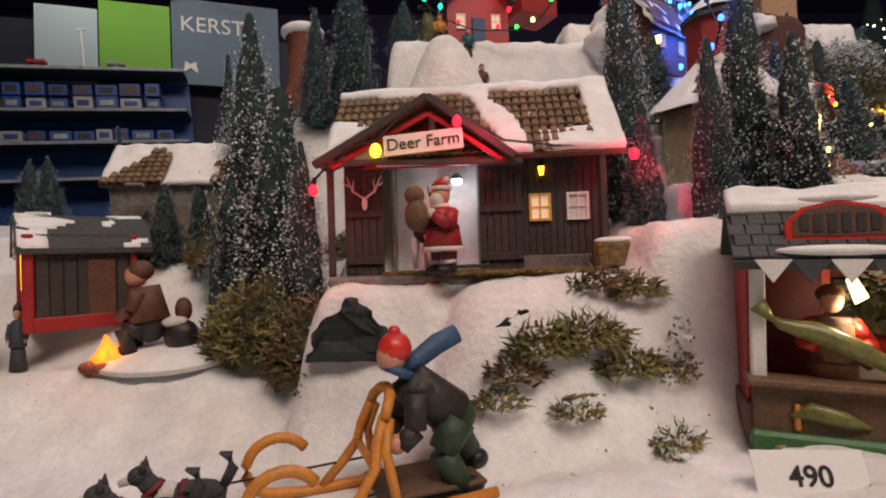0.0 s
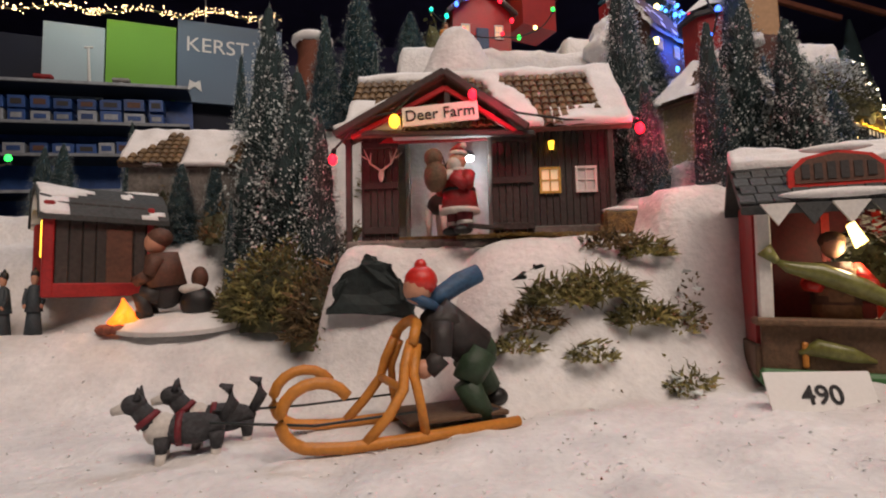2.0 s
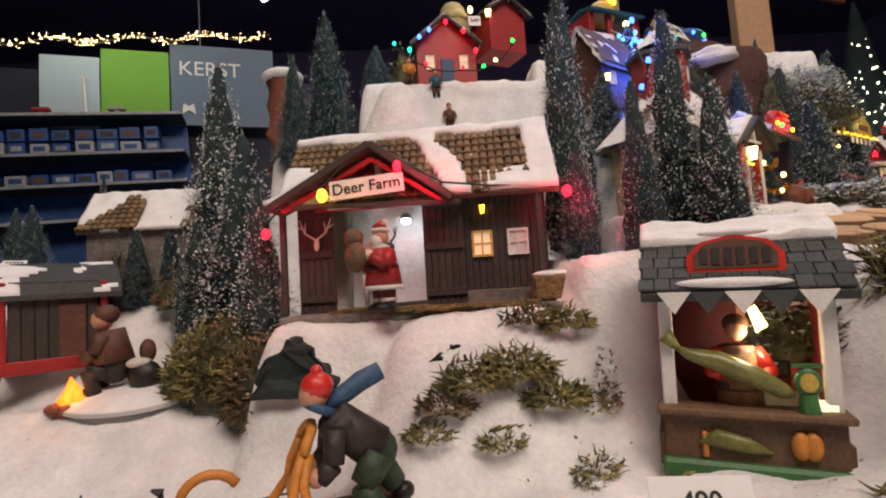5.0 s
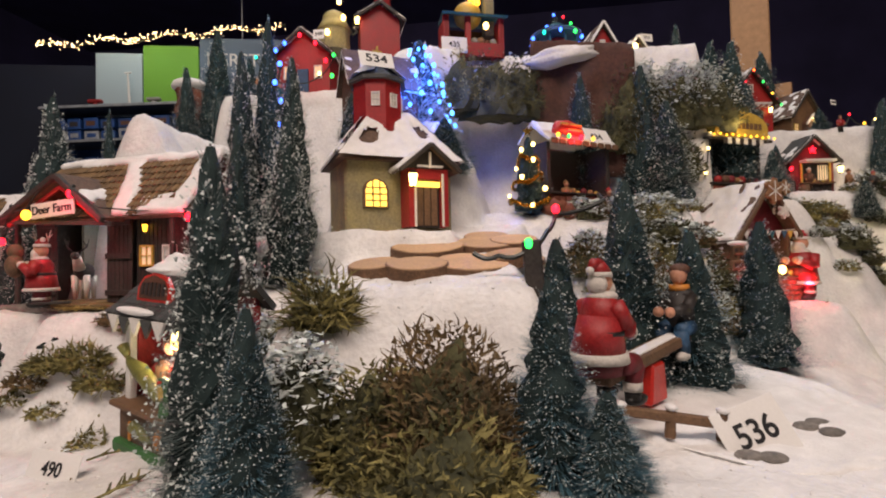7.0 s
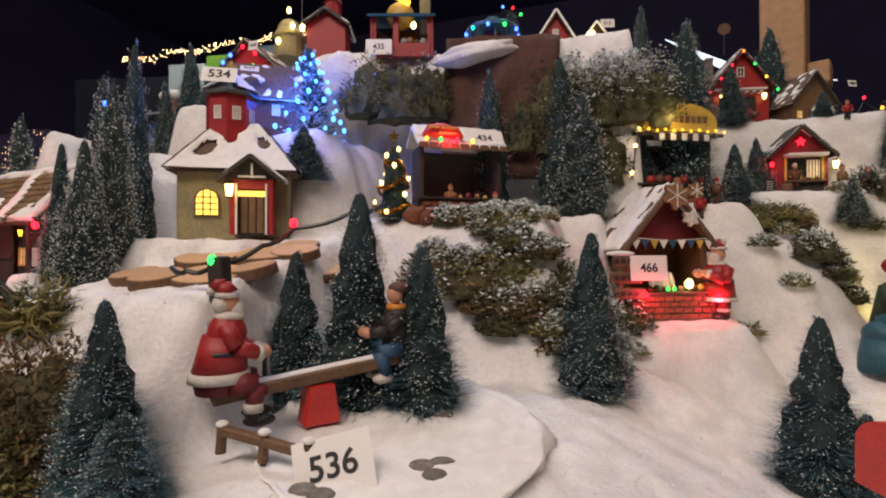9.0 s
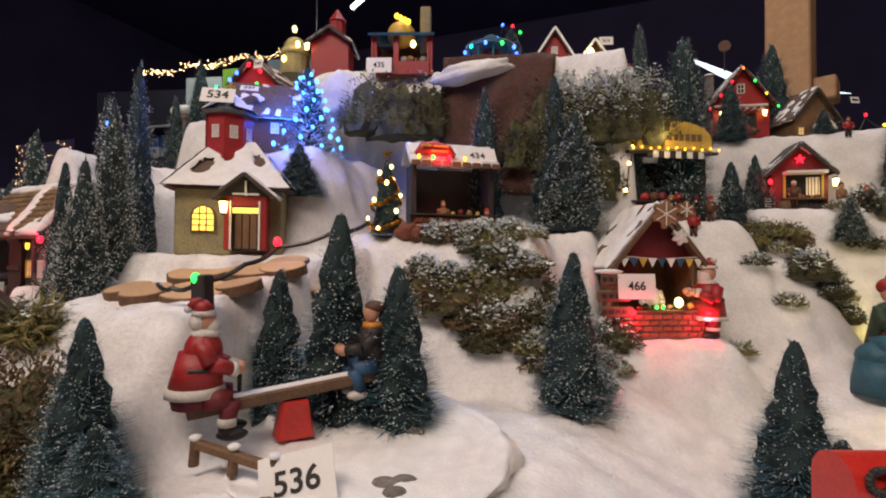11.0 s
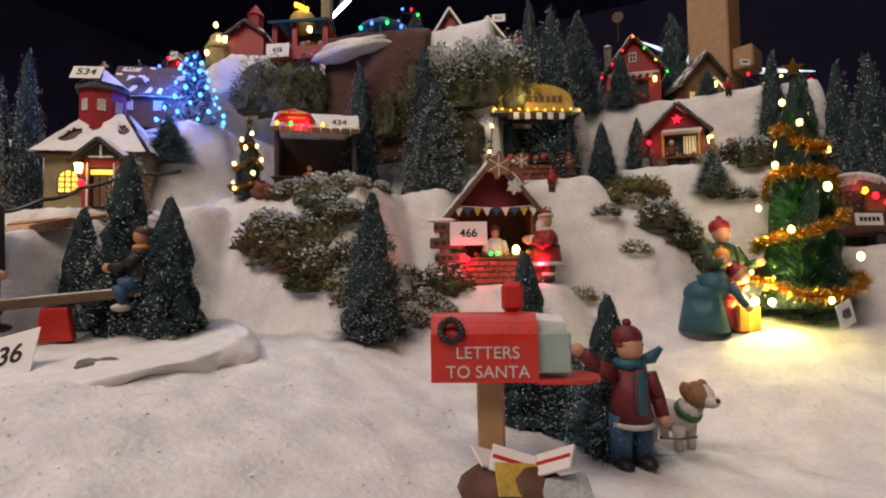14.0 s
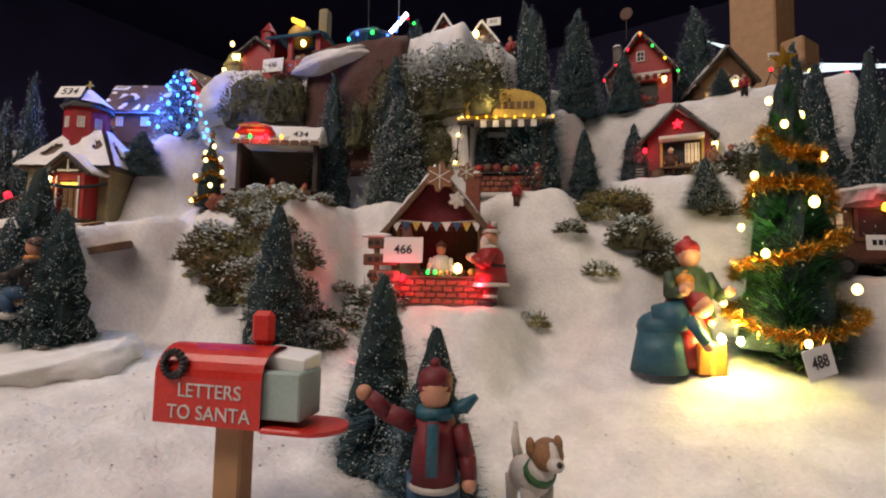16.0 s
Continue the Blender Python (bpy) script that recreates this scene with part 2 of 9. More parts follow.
def chain(bm, pts, radii, i=0, seg=8, caps=True):
    """A tube through points with a radius each."""
    pts = [Vector(p) for p in pts]
    rings = []
    for k, p in enumerate(pts):
        d = (pts[min(k + 1, len(pts) - 1)] - pts[max(k - 1, 0)]).normalized()
        q = d.to_track_quat("Z", "Y")
        r = radii[k] if isinstance(radii, (list, tuple)) else radii
        rings.append([bm.verts.new(p + q @ Vector((math.cos(a) * r, math.sin(a) * r, 0))) for a in (2 * math.pi * j / seg for j in range(seg))])
    for r1, r2 in zip(rings, rings[1:]):
        for j in range(seg):
            bm.faces.new((r1[j], r1[(j + 1) % seg], r2[(j + 1) % seg], r2[j])).material_index = i
    if caps:
        bm.faces.new(rings[0][::-1]).material_index = i
        bm.faces.new(rings[-1]).material_index = i


def plate(bm, pts, thick, i=0):
    """A slab from a planar outline, thickened against its normal."""
    pts = [Vector(p) for p in pts]
    nrm = (pts[1] - pts[0]).cross(pts[-1] - pts[0]).normalized()
    top = [bm.verts.new(p) for p in pts]
    low = [bm.verts.new(p - nrm * thick) for p in pts]
    bm.faces.new(top).material_index = i
    bm.faces.new(low[::-1]).material_index = i
    for k in range(len(pts)):
        j = (k + 1) % len(pts)
        bm.faces.new((top[k], low[k], low[j], top[j])).material_index = i


def prism(bm, outline, y0, y1, i=0):
    """An outline in x and z drawn out along y."""
    a = [bm.verts.new((x, y0, z)) for x, z in outline]
    b = [bm.verts.new((x, y1, z)) for x, z in outline]
    bm.faces.new(a).material_index = i
    bm.faces.new(b[::-1]).material_index = i
    for k in range(len(a)):
        j = (k + 1) % len(a)
        bm.faces.new((a[k], b[k], b[j], a[j])).material_index = i


def snow_sheet(bm, o, u, v, mask, nu, nv, thick):
    """Lumpy snow on the parallelogram o + a u + b v, where mask(a, b) is above zero."""
    o, u, v = Vector(o), Vector(u), Vector(v)
    nrm = u.cross(v).normalized()
    vs = {}
    for a in range(nu + 1):
        for b in range(nv + 1):
            k = mask(a / nu, b / nv)
            if k > 0:
                p = o + u * (a / nu) + v * (b / nv)
                h = thick * min(1, k * 3) ** 0.5 * (0.8 + 0.5 * noise.noise(p * 60))
                vs[a, b] = bm.verts.new(p + nrm * (h - 0.0008))
    for a in range(nu):
        for b in range(nv):
            q = [vs.get(c) for c in ((a, b), (a + 1, b), (a + 1, b + 1), (a, b + 1))]
            if all(q):
                bm.faces.new(q)
    # a rim that turns down to the roof
    for e in [e for e in bm.edges if e.is_boundary]:
        f = e.link_faces[0]
        x, y = e.verts
        lo = [bm.verts.new(w.co - nrm * thick * 1.1) for w in (x, y)]
        bm.faces.new((x, y, lo[1], lo[0]))
    bmesh.ops.remove_doubles(bm, verts=[w for w in bm.verts if w.is_boundary], dist=1e-6)


def patchy(seed, cover=0.1, scale=3.0):
    def mask(a, b):
        edge = min(a, 1 - a, b, 1 - b)
        return noise.noise(Vector((a * scale + seed * 7.3, b * scale * 0.7, seed))) + cover + (0.15 if edge < 0.12 else 0)
    return mask


def words(text, size, material, parent, m, name="lettering", depth=0.0004):
    cu = bpy.data.curves.new(name, "FONT")
    if name == "number":
        cu.offset = size * 0.016
    cu.body, cu.size, cu.align_x, cu.align_y, cu.extrude = text, size, "CENTER", "CENTER", depth
    tmp = bpy.data.objects.new(name, cu)
    me = bpy.data.meshes.new_from_object(tmp)
    bpy.data.objects.remove(tmp)
    bpy.data.curves.remove(cu)
    me.materials.clear()
    me.materials.append(material)
    ob = new(name, me)
    ob.parent = parent
    ob.matrix_basis = m
    return ob


def ss(a, b, x):
    k = min(max((x - a) / (b - a), 0.0), 1.0)
    return k * k * (3 - 2 * k)


# ---- ground: a table of white wadding in terraces ----
# terraces: x from, x to, front edge y, height, softness sideways, softness at the front
LEFT = [(-0.030, 0.10, 0.385, 0.116, 0.04, 0.05), (0.09, 0.235, 0.368, 0.116, 0.06, 0.088), (-1.4, -0.14, 0.565, 0.142, 0.1, 0.075), (-1.4, -0.23, 0.62, 0.185, 0.1, 0.1), (0.03, 0.215, 0.5103, 0.312, 0.07, 0.05), (0.085, 0.091, 0.5046, 0.376, 0.17, 0.05), (-0.1528, -0.0161, 0.9063, 0.4064, 0.03, 0.05), (0.035, 0.3759, 0.8053, 0.501, 0.06, 0.1)]
MIDDLE = [(0.2483, 0.2894, 0.3545, 0.1574, 0.05, 0.055), (0.3427, 0.5222, 0.3407, 0.1402, 0.03, 0.07), (0.3115, 0.5274, 0.4241, 0.1988, 0.07, 0.07), (0.3779, 0.4938, 0.6454, 0.3799, 0.13, 0.17), (0.5485, 0.8485, 0.6477, 0.2337, 0.06, 0.1), (0.8245, 0.9151, 0.7837, 0.24, 0.04, 0.06), (0.3735, 0.9521, 0.9078, 0.5785, 0.05, 0.03), (0.3668, 0.9683, 1.011, 0.5815, 0.05, 0.035)]
RIGHT = [(0.8746, 1.12, 0.9228, 0.2671, 0.16, 0.07), (0.945, 1.10, 0.745, 0.083, 0.07, 0.07), (1.1314, 1.4176, 1.0575, 0.2945, 0.07, 0.09), (1.09, 1.19, 0.985, 0.25, 0.16, 0.17), (0.9988, 1.08, 1.0854, 0.4483, 0.05, 0.05), (1.0695, 1.5049, 1.1793, 0.4598, 0.07, 0.06), (1.475, 1.69, 0.985, 0.135, 0.06, 0.06)]


def ground(x, y):
    base = -0.012 + 0.036 * ss(0.0, 0.55, x) - 0.09 * ss(0.85, 1.24, x) + 0.058 * ss(0.05, -0.09, x) * ss(0.35, 0.46, y) + (0.34 - 0.08 * ss(0.92, 0.99, x) * (1 - ss(1.13, 1.23, x))) * min(max(0.0, y - 0.56 - 0.06 * ss(1.12, 1.25, x)), 0.6)
    g = base
    x, y = x + 0.012 * noise.noise(Vector((x * 11, y * 11, 21))) + 0.005 * noise.noise(Vector((x * 31, y * 31, 4))), y + 0.012 * noise.noise(Vector((x * 11, y * 11, 35))) + 0.005 * noise.noise(Vector((x * 31, y * 31, 14)))
    for x0, x1, y0, h, sx, sy in LEFT + MIDDLE + RIGHT:
        w = ss(x0 - sx, x0, x) * (1 - ss(x1, x1 + sx, x)) * ss(y0 - sy, y0, y)
        g = max(g, base + (h - base) * w)
    # the sloping apron with the log paving
    w = ss(0.33, 0.43, x) * (1 - ss(0.605, 0.65, x + 0.008 * math.sin(y * 40))) * ss(0.19, 0.297, y)
    g = max(g, base + (0.152 + 0.24 * (min(y, 0.58) - 0.33) - base) * w)
    # low snow under the letter box group and the two women
    g += 0.012 * math.exp(-((x - 1.21) ** 2 + (y - 0.44) ** 2) / 0.006)
    return g + 0.004 * noise.noise(Vector((x * 9, y * 9, 3))) + 0.0046 * noise.noise(Vector((x * 30, y * 30, 7))) + 0.0022 * noise.noise(Vector((x * 80, y * 80, 2)))


def on(x, y, rz=0, sink=0.0):
    return pose(x, y, ground(x, y) - sink, 0, 0, rz)


def build_ground():
    x0, x1, y0, y1, step = -1.1, 2.1, -0.45, 1.6, 0.0065
    nx, ny = int((x1 - x0) / step), int((y1 - y0) / step)
    verts = [(x0 + i * step, y0 + j * step, ground(x0 + i * step, y0 + j * step)) for j in range(ny + 1) for i in range(nx + 1)]
    faces = [(j * (nx + 1) + i, j * (nx + 1) + i + 1, (j + 1) * (nx + 1) + i + 1, (j + 1) * (nx + 1) + i) for j in range(ny) for i in range(nx)]
    me = bpy.data.meshes.new("ground")
    me.from_pydata(verts, [], faces)
    me.materials.append(SNOW)
    me.polygons.foreach_set("use_smooth", [True] * len(faces))
    tagged(new("ground", me), "white cotton wadding snow laid in terraces over a display table", "snow ground", kind="structure")


build_ground()

# ---- the hall round the display ----
bm = bmesh.new()
box(bm, (0.5, 0.6, -0.92), (12, 12, 0.04))
tagged(part("floor", bm, HALLFLOOR), "dark shop floor under the display table", "floor", kind="structure")
bm = bmesh.new()
box(bm, (0.5, 0.6, 3.3), (12, 12, 0.04))
tagged(part("ceiling", bm, DARKHALL), "unlit black hall ceiling", "ceiling", kind="structure")
for nm, c, s in (("wall_north", (0.5, 6.4, 1.2), (12, 0.1, 4.2)), ("wall_south", (0.5, -5.2, 1.2), (12, 0.1, 4.2)), ("wall_east", (6.4, 0.6, 1.2), (0.1, 11.6, 4.2)), ("wall_west", (-5.4, 0.6, 1.2), (0.1, 11.6, 4.2))):
    bm = bmesh.new()
    box(bm, c, s)
    tagged(part(nm, bm, DARKHALL), "dark wall of the unlit shop hall", "wall", kind="structure")
bm = bmesh.new()
box(bm, (0.5, 0.58, -0.5), (3.2, 2.02, 0.8))
tagged(part("display_table", bm, DARKWOOD), "dark box table that carries the snow landscape", "table")

# ---- bottle-brush trees ----


def tree_parts(parent, seed, r, needle, flecks, size, n=5600, tiers=7):
    """A cone of bristles of height 1 on a wire stem, with flocked tips."""
    rnd = random.Random(seed)
    stem = bmesh.new()
    limb(stem, (0, 0, 0), (0, 0, 0.99), 0.012, 0.004, seg=6)
    limb(stem, (0, 0, 0), (0, 0, 0.02), 0.09, 0.08, seg=12)
    part("trunk", stem, WIRE, parent)

    def reach(t):
        return r * (1 - t) ** 0.72 * (0.92 + 0.16 * (1 - (t * tiers) % 1.0)) + 0.012

    # solid dark cone: the shade between the bristles put into its colour
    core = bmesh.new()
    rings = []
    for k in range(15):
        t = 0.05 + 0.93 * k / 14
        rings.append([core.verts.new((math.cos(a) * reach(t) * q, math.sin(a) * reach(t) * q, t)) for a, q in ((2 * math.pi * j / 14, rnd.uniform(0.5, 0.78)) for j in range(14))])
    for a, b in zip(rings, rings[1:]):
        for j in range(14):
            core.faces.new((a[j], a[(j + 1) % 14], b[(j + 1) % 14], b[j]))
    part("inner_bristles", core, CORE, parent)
    verts, faces, tips = [], [], []
    twigs = 190
    for q in range(twigs):
        tb = 1 - math.sqrt((q + rnd.random()) / twigs) * 0.97
        ab = q * 2.39996 + rnd.uniform(-0.3, 0.3)
        Rb = reach(tb) * rnd.choice((0.84, 0.95, 1.0, 1.1, 1.2))
        spread = 0.26 + 0.10 / (1.15 - tb)
        for k in range(n // twigs):
            a = ab + rnd.gauss(0, spread * 0.5)
            t = tb + rnd.gauss(0, 0.016)
            R = max(Rb, 0.02) * rnd.uniform(0.70, 1.04)
            c, s = math.cos(a), math.sin(a)
            up = rnd.uniform(-0.022, 0.04)
            w = rnd.uniform(0.003, 0.0065)
            i = len(verts)
            verts += [(c * R * 0.35 - s * w, s * R * 0.35 + c * w, t - 0.012), (c * R * 0.35 + s * w, s * R * 0.35 - c * w, t - 0.012), (c * R, s * R, min(t + up, 1.02))]
            faces.append((i, i + 1, i + 2))
            tips.append((c * R * 0.97, s * R * 0.97, min(t + up * 0.95, 1.0)))
    me = bpy.data.meshes.new("bristles")
    me.from_pydata(verts, [], faces)
    me.materials.append(needle)
    ob = new("bristles", me)
    ob.parent = parent
    verts, faces = [], []
    for x, y, z in rnd.sample(tips, flecks):
        q = size * rnd.uniform(0.5, 1.25)
        i = len(verts)
        d = [Vector((rnd.uniform(-1, 1), rnd.uniform(-1, 1), rnd.uniform(-0.7, 0.7))).normalized() * q for _ in range(4)]
        verts += [(x + e.x, y + e.y, z + e.z) for e in d]
        faces += [(i, i + 1, i + 2), (i, i + 2, i + 3), (i, i + 3, i + 1), (i + 1, i + 3, i + 2)]
    me = bpy.data.meshes.new("flocking")
    me.from_pydata(verts, [], faces)
    me.materials.append(FLOCK)
    ob = new("flocking", me)
    ob.parent = parent
    tagged(ob, "white flocked tips", kind="stuff")


DARK_LABEL = "dark green bottle-brush pine with white flocked tips"
FROST_LABEL = "grey-green frosted bottle-brush pine dusted with artificial snow"
BLUE_LABEL = "blue-green bottle-brush pine lightly dusted with snow"
protos = {}
for key, (r, needle, flecks, size, label) in {"dark": (0.30, NEEDLE, 2900, 0.0058, DARK_LABEL), "dark2": (0.27, NEEDLE, 2700, 0.0060, DARK_LABEL), "frost": (0.30, NEEDLE2, 3000, 0.0092, FROST_LABEL), "frost2": (0.27, NEEDLE2, 2500, 0.0080, FROST_LABEL), "blue": (0.30, NEEDLE, 2400, 0.0058, BLUE_LABEL)}.items():
    protos[key] = thing("pine_tree", pose(0, 0, -0.6) @ Matrix.Scale(0.979, 4), label, "tree", "model pines in the snow")
    tree_parts(protos[key], len(protos), r, needle, flecks, size)
used = {}


def pine(style, x, y, top, radius, spin=None, wide=0.98):
    """A pine from the snow at (x, y) up to the height top."""
    z = ground(x, y) - 0.004
    h = max(top - z, 0.03)
    base = {"dark": 0.30, "dark2": 0.27, "frost": 0.30, "frost2": 0.27, "blue": 0.30}[style]
    k = radius * wide / base
    m = pose(x, y, z, 0, 0, spin if spin is not None else (x * 977 + y * 331) % 360) @ Matrix.Diagonal((k, k, h, 1))
    if style in used:
        return copy_thing(protos[style], m @ Matrix.Diagonal([1 / v for v in protos[style].scale] + [1]))
    used[style] = True
    protos[style].matrix_basis = m
    return protos[style]


# pines round the farm
for s, x, y, top, r in (("dark", -0.2347, 0.5666, 0.236, 0.0294), ("dark2", -0.2022, 0.5837, 0.250, 0.0237), ("dark", -0.163, 0.5162, 0.1852, 0.0134), ("frost", -0.1409, 0.5955, 0.4518, 0.0559), ("frost", -0.094, 0.530, 0.3359, 0.064),
                       ("frost2", -0.150, 0.535, 0.236, 0.036), ("frost2", -0.058, 0.452, 0.255, 0.034), ("blue", -0.4801, 0.7133, 0.300, 0.0281), ("blue", -0.4412, 0.6912, 0.298, 0.0294), ("dark2", -0.4041, 0.7994, 0.3671, 0.0224),
                       ("dark", -0.1065, 0.892, 0.6079, 0.0437), ("dark2", -0.0424, 0.9068, 0.6925, 0.0629), ("dark", 0.0546, 0.8684, 0.6053, 0.0357), ("dark2", -0.2409, 0.826, 0.4971, 0.0336), ("dark", -0.0115, 0.8505, 0.5356, 0.0227)):
    pine(s, x, y, top, r)
for s, x, y, top, r in (("dark2", 0.2853, 0.4937, 0.4914, 0.0427), ("frost2", 0.358, 0.4045, 0.401, 0.0378), ("dark", 0.3071, 0.3776, 0.3203, 0.0353), ("frost", 0.3717, 0.3604, 0.3147, 0.0395), ("dark2", 0.2577, 0.4034, 0.2705, 0.0264), ("frost2", 0.2652, 0.4618, 0.4386, 0.0386),
                       ("frost2", 0.4044, 0.1741, 0.247, 0.046), ("dark", 0.4463, 0.1409, 0.1408, 0.0352), ("dark", 0.6234, 0.1995, 0.1528, 0.0407), ("dark", 0.6557, 0.1865, 0.0832, 0.0339)):
    pine(s, x, y, top, r)
# pines behind the see-saw and beside the church
for s, x, y, top, r in (("blue", 0.6432, 0.3848, 0.1862, 0.038), ("dark", 0.7113, 0.3932, 0.2446, 0.0477), ("blue", 0.7738, 0.3993, 0.1909, 0.0426), ("dark", 0.9172, 0.5745, 0.2094, 0.044), ("dark2", 0.5055, 0.5915, 0.3722, 0.0345), ("frost2", 0.37, 0.5884, 0.4179, 0.0283)):
    pine(s, x, y, top, r, wide=1.32)
# pines of the market terraces
for s, x, y, top, r in (("blue", 0.7288, 0.8253, 0.5071, 0.0466), ("dark", 0.8456, 0.8639, 0.5303, 0.0554), ("frost2", 0.8837, 0.8429, 0.4526, 0.0594), ("dark", 1.0573, 0.9899, 0.6116, 0.0663), ("blue", 1.0774, 1.1547, 0.6782, 0.0547), ("blue", 1.2687, 1.325, 0.707, 0.0622),
                       ("blue", 1.1421, 1.0156, 0.3839, 0.0391), ("dark2", 1.198, 1.1161, 0.4114, 0.0347), ("frost", 1.3245, 1.0266, 0.3126, 0.0347), ("blue", 0.9814, 0.9483, 0.4102, 0.0347), ("dark", 1.4603, 1.0408, 0.4329, 0.0575), ("blue", 1.4349, 1.142, 0.5097, 0.0468),
                       ("blue", 1.1637, 1.1738, 0.5776, 0.0367), ("blue", 1.3309, 1.1898, 0.5105, 0.0232), ("dark", 1.5327, 1.0496, 0.3376, 0.0388), ("blue", 1.5245, 1.1115, 0.4652, 0.0478), ("dark", 1.5842, 1.1665, 0.4907, 0.0525), ("blue", 1.6368, 1.0991, 0.408, 0.0534), ("dark", 1.5811, 1.0565, 0.3348, 0.039), ("dark", 0.9852, 1.102, 0.7032, 0.0311)):
    pine(s, x, y, top, r, wide=1.12)
# pines beside the letter box
for s, x, y, top, r in (("blue", 1.2121, 0.5013, 0.0827, 0.0422), ("blue", 1.1294, 0.5327, 0.1239, 0.0489), ("blue", 1.1685, 0.5399, 0.0319, 0.0438)):
    pine(s, x, y, top, r, wide=1.12)

# ---- moss and cliffs ----


def moss(x, y, size, n, material, label, z=None, seed=1, up=0.5, snow=0, core=True, strand=0.30, width=0.0013):
    """A clump of springy strands of dried moss over a solid fill, coloured as inner shade."""
    rnd = random.Random(seed)
    e = thing("moss_clump", pose(x, y, ground(x, y) if z is None else z), label, "moss", "dried moss bushes")
    sx, sy, sz = size
    verts, faces = [], []
    for k in range(int(n * 1.7)):
        d = Vector((rnd.gauss(0, 1), rnd.gauss(0, 1), abs(rnd.gauss(0, 1)) * up + 0.02)).normalized()
        q = rnd.uniform(0.45, 0.95)
        p = Vector((d.x * sx * q, d.y * sy * q, d.z * sz * q))
        g = (d + Vector((rnd.uniform(-1, 1), rnd.uniform(-1, 1), rnd.uniform(-0.5, 0.9)))).normalized()
        step = min(sx, sz, 0.042) * strand * rnd.uniform(0.15, 0.35)
        side = g.cross(Vector((rnd.uniform(-1, 1), rnd.uniform(-1, 1), rnd.uniform(-1, 1)))).normalized() * width * rnd.uniform(0.6, 1.5)
        i = len(verts)
        for s in range(4):
            w = side * (1 - s / 3.3)
            verts += [p + w, p - w]
            p = p + g * step
            g = (g + Vector((rnd.uniform(-1, 1), rnd.uniform(-1, 1), rnd.uniform(-0.9, 0.6))) * 0.85).normalized()
        faces += [(i + 2 * s, i + 2 * s + 1, i + 2 * s + 3, i + 2 * s + 2) for s in range(3)]
    me = bpy.data.meshes.new("moss_tangle")
    me.from_pydata(verts, [], faces)
    me.materials.append(material)
    ob = tagged(new("moss_tangle", me), kind="stuff")
    ob.parent = e
    # fill added inside the tangle, shade put into its dark colour
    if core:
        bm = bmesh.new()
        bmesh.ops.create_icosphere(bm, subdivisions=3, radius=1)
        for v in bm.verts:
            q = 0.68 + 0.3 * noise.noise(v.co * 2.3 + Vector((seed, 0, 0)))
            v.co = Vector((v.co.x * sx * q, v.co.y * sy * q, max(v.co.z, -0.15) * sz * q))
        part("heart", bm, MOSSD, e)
    if snow:
        verts, faces = [], []
        for k in range(snow):
            d = Vector((rnd.gauss(0, 1), rnd.gauss(0, 1), abs(rnd.gauss(0, 1)) * 1.3 + 0.4)).normalized()
            c = Vector((d.x * sx, d.y * sy, d.z * sz)) * rnd.uniform(0.7, 1.02)
            q = rnd.uniform(0.0012, 0.0034)
            i = len(verts)
            verts += [c + Vector((rnd.uniform(-1, 1), rnd.uniform(-1, 1), rnd.uniform(-0.5, 0.5))) * q * 1.6 for _ in range(4)]
            faces += [(i, i + 1, i + 2), (i, i + 2, i + 3), (i, i + 3, i + 1), (i + 1, i + 3, i + 2)]
        me = bpy.data.meshes.new("snow_dusting")
        me.from_pydata(verts, [], faces)
        me.materials.append(FLOCK)
        ob = tagged(new("snow_dusting", me), kind="stuff")
        ob.parent = e
    return e


OLIVE, BROWNISH, DUSTED = "springy clump of olive green dried moss", "tangled clump of brown dried moss", "dark moss clump dusted with artificial snow"
moss(-0.094, 0.455, (0.062, 0.045, 0.086), 2900, MOSS, OLIVE, 0.052, 2, snow=40)
moss(-0.044, 0.415, (0.046, 0.034, 0.078), 1900, MOSSB, OLIVE, 0.034, 3, snow=20)
moss(-0.138, 0.480, (0.036, 0.028, 0.056), 900, MOSSB, BROWNISH, 0.046, 6, snow=30)
moss(-0.034, 0.380, (0.024, 0.018, 0.034), 420, MOSS, OLIVE, 0.026, 7, snow=10)
moss(-0.1811, 0.5469, (0.03, 0.03, 0.045), 260, MOSSB, BROWNISH, 0.14, 4)
moss(-0.2654, 0.5909, (0.035, 0.03, 0.075), 500, MOSSB, BROWNISH, 0.152, 5)
for k, (x, y, sx, sz, n) in enumerate(((0.098, 0.312, 0.020, 0.014, 170), (0.112, 0.318, 0.024, 0.016, 240), (0.135, 0.322, 0.030, 0.022, 420), (0.168, 0.324, 0.032, 0.024, 460), (0.194, 0.316, 0.026, 0.020, 380), (0.190, 0.350, 0.028, 0.018, 260), (0.216, 0.350, 0.026, 0.020, 260), (0.150, 0.302, 0.020, 0.012, 140), (0.236, 0.318, 0.010, 0.052, 60), (0.226, 0.314, 0.012, 0.034, 60), (0.212, 0.287, 0.018, 0.016, 70), (0.204, 0.281, 0.012, 0.010, 50))):
    moss(x, y, (sx, 0.018, sz), n, MOSSB if k in (1, 5, 8) else MOSS, "sparse olive moss twigs half buried in snow", None, 20 + k, core=False, snow=14, strand=0.6)
moss(0.5525, 0.2028, (0.062, 0.055, 0.105), 3600, MOSSB, BROWNISH, 0.0266, 8)
moss(0.5093, 0.1904, (0.043, 0.042, 0.080), 1700, MOSS, OLIVE, 0.0254, 9)
moss(0.4433, 0.2714, (0.03, 0.03, 0.045), 420, MOSS, OLIVE, 0.113, 10, snow=120, strand=1.0)
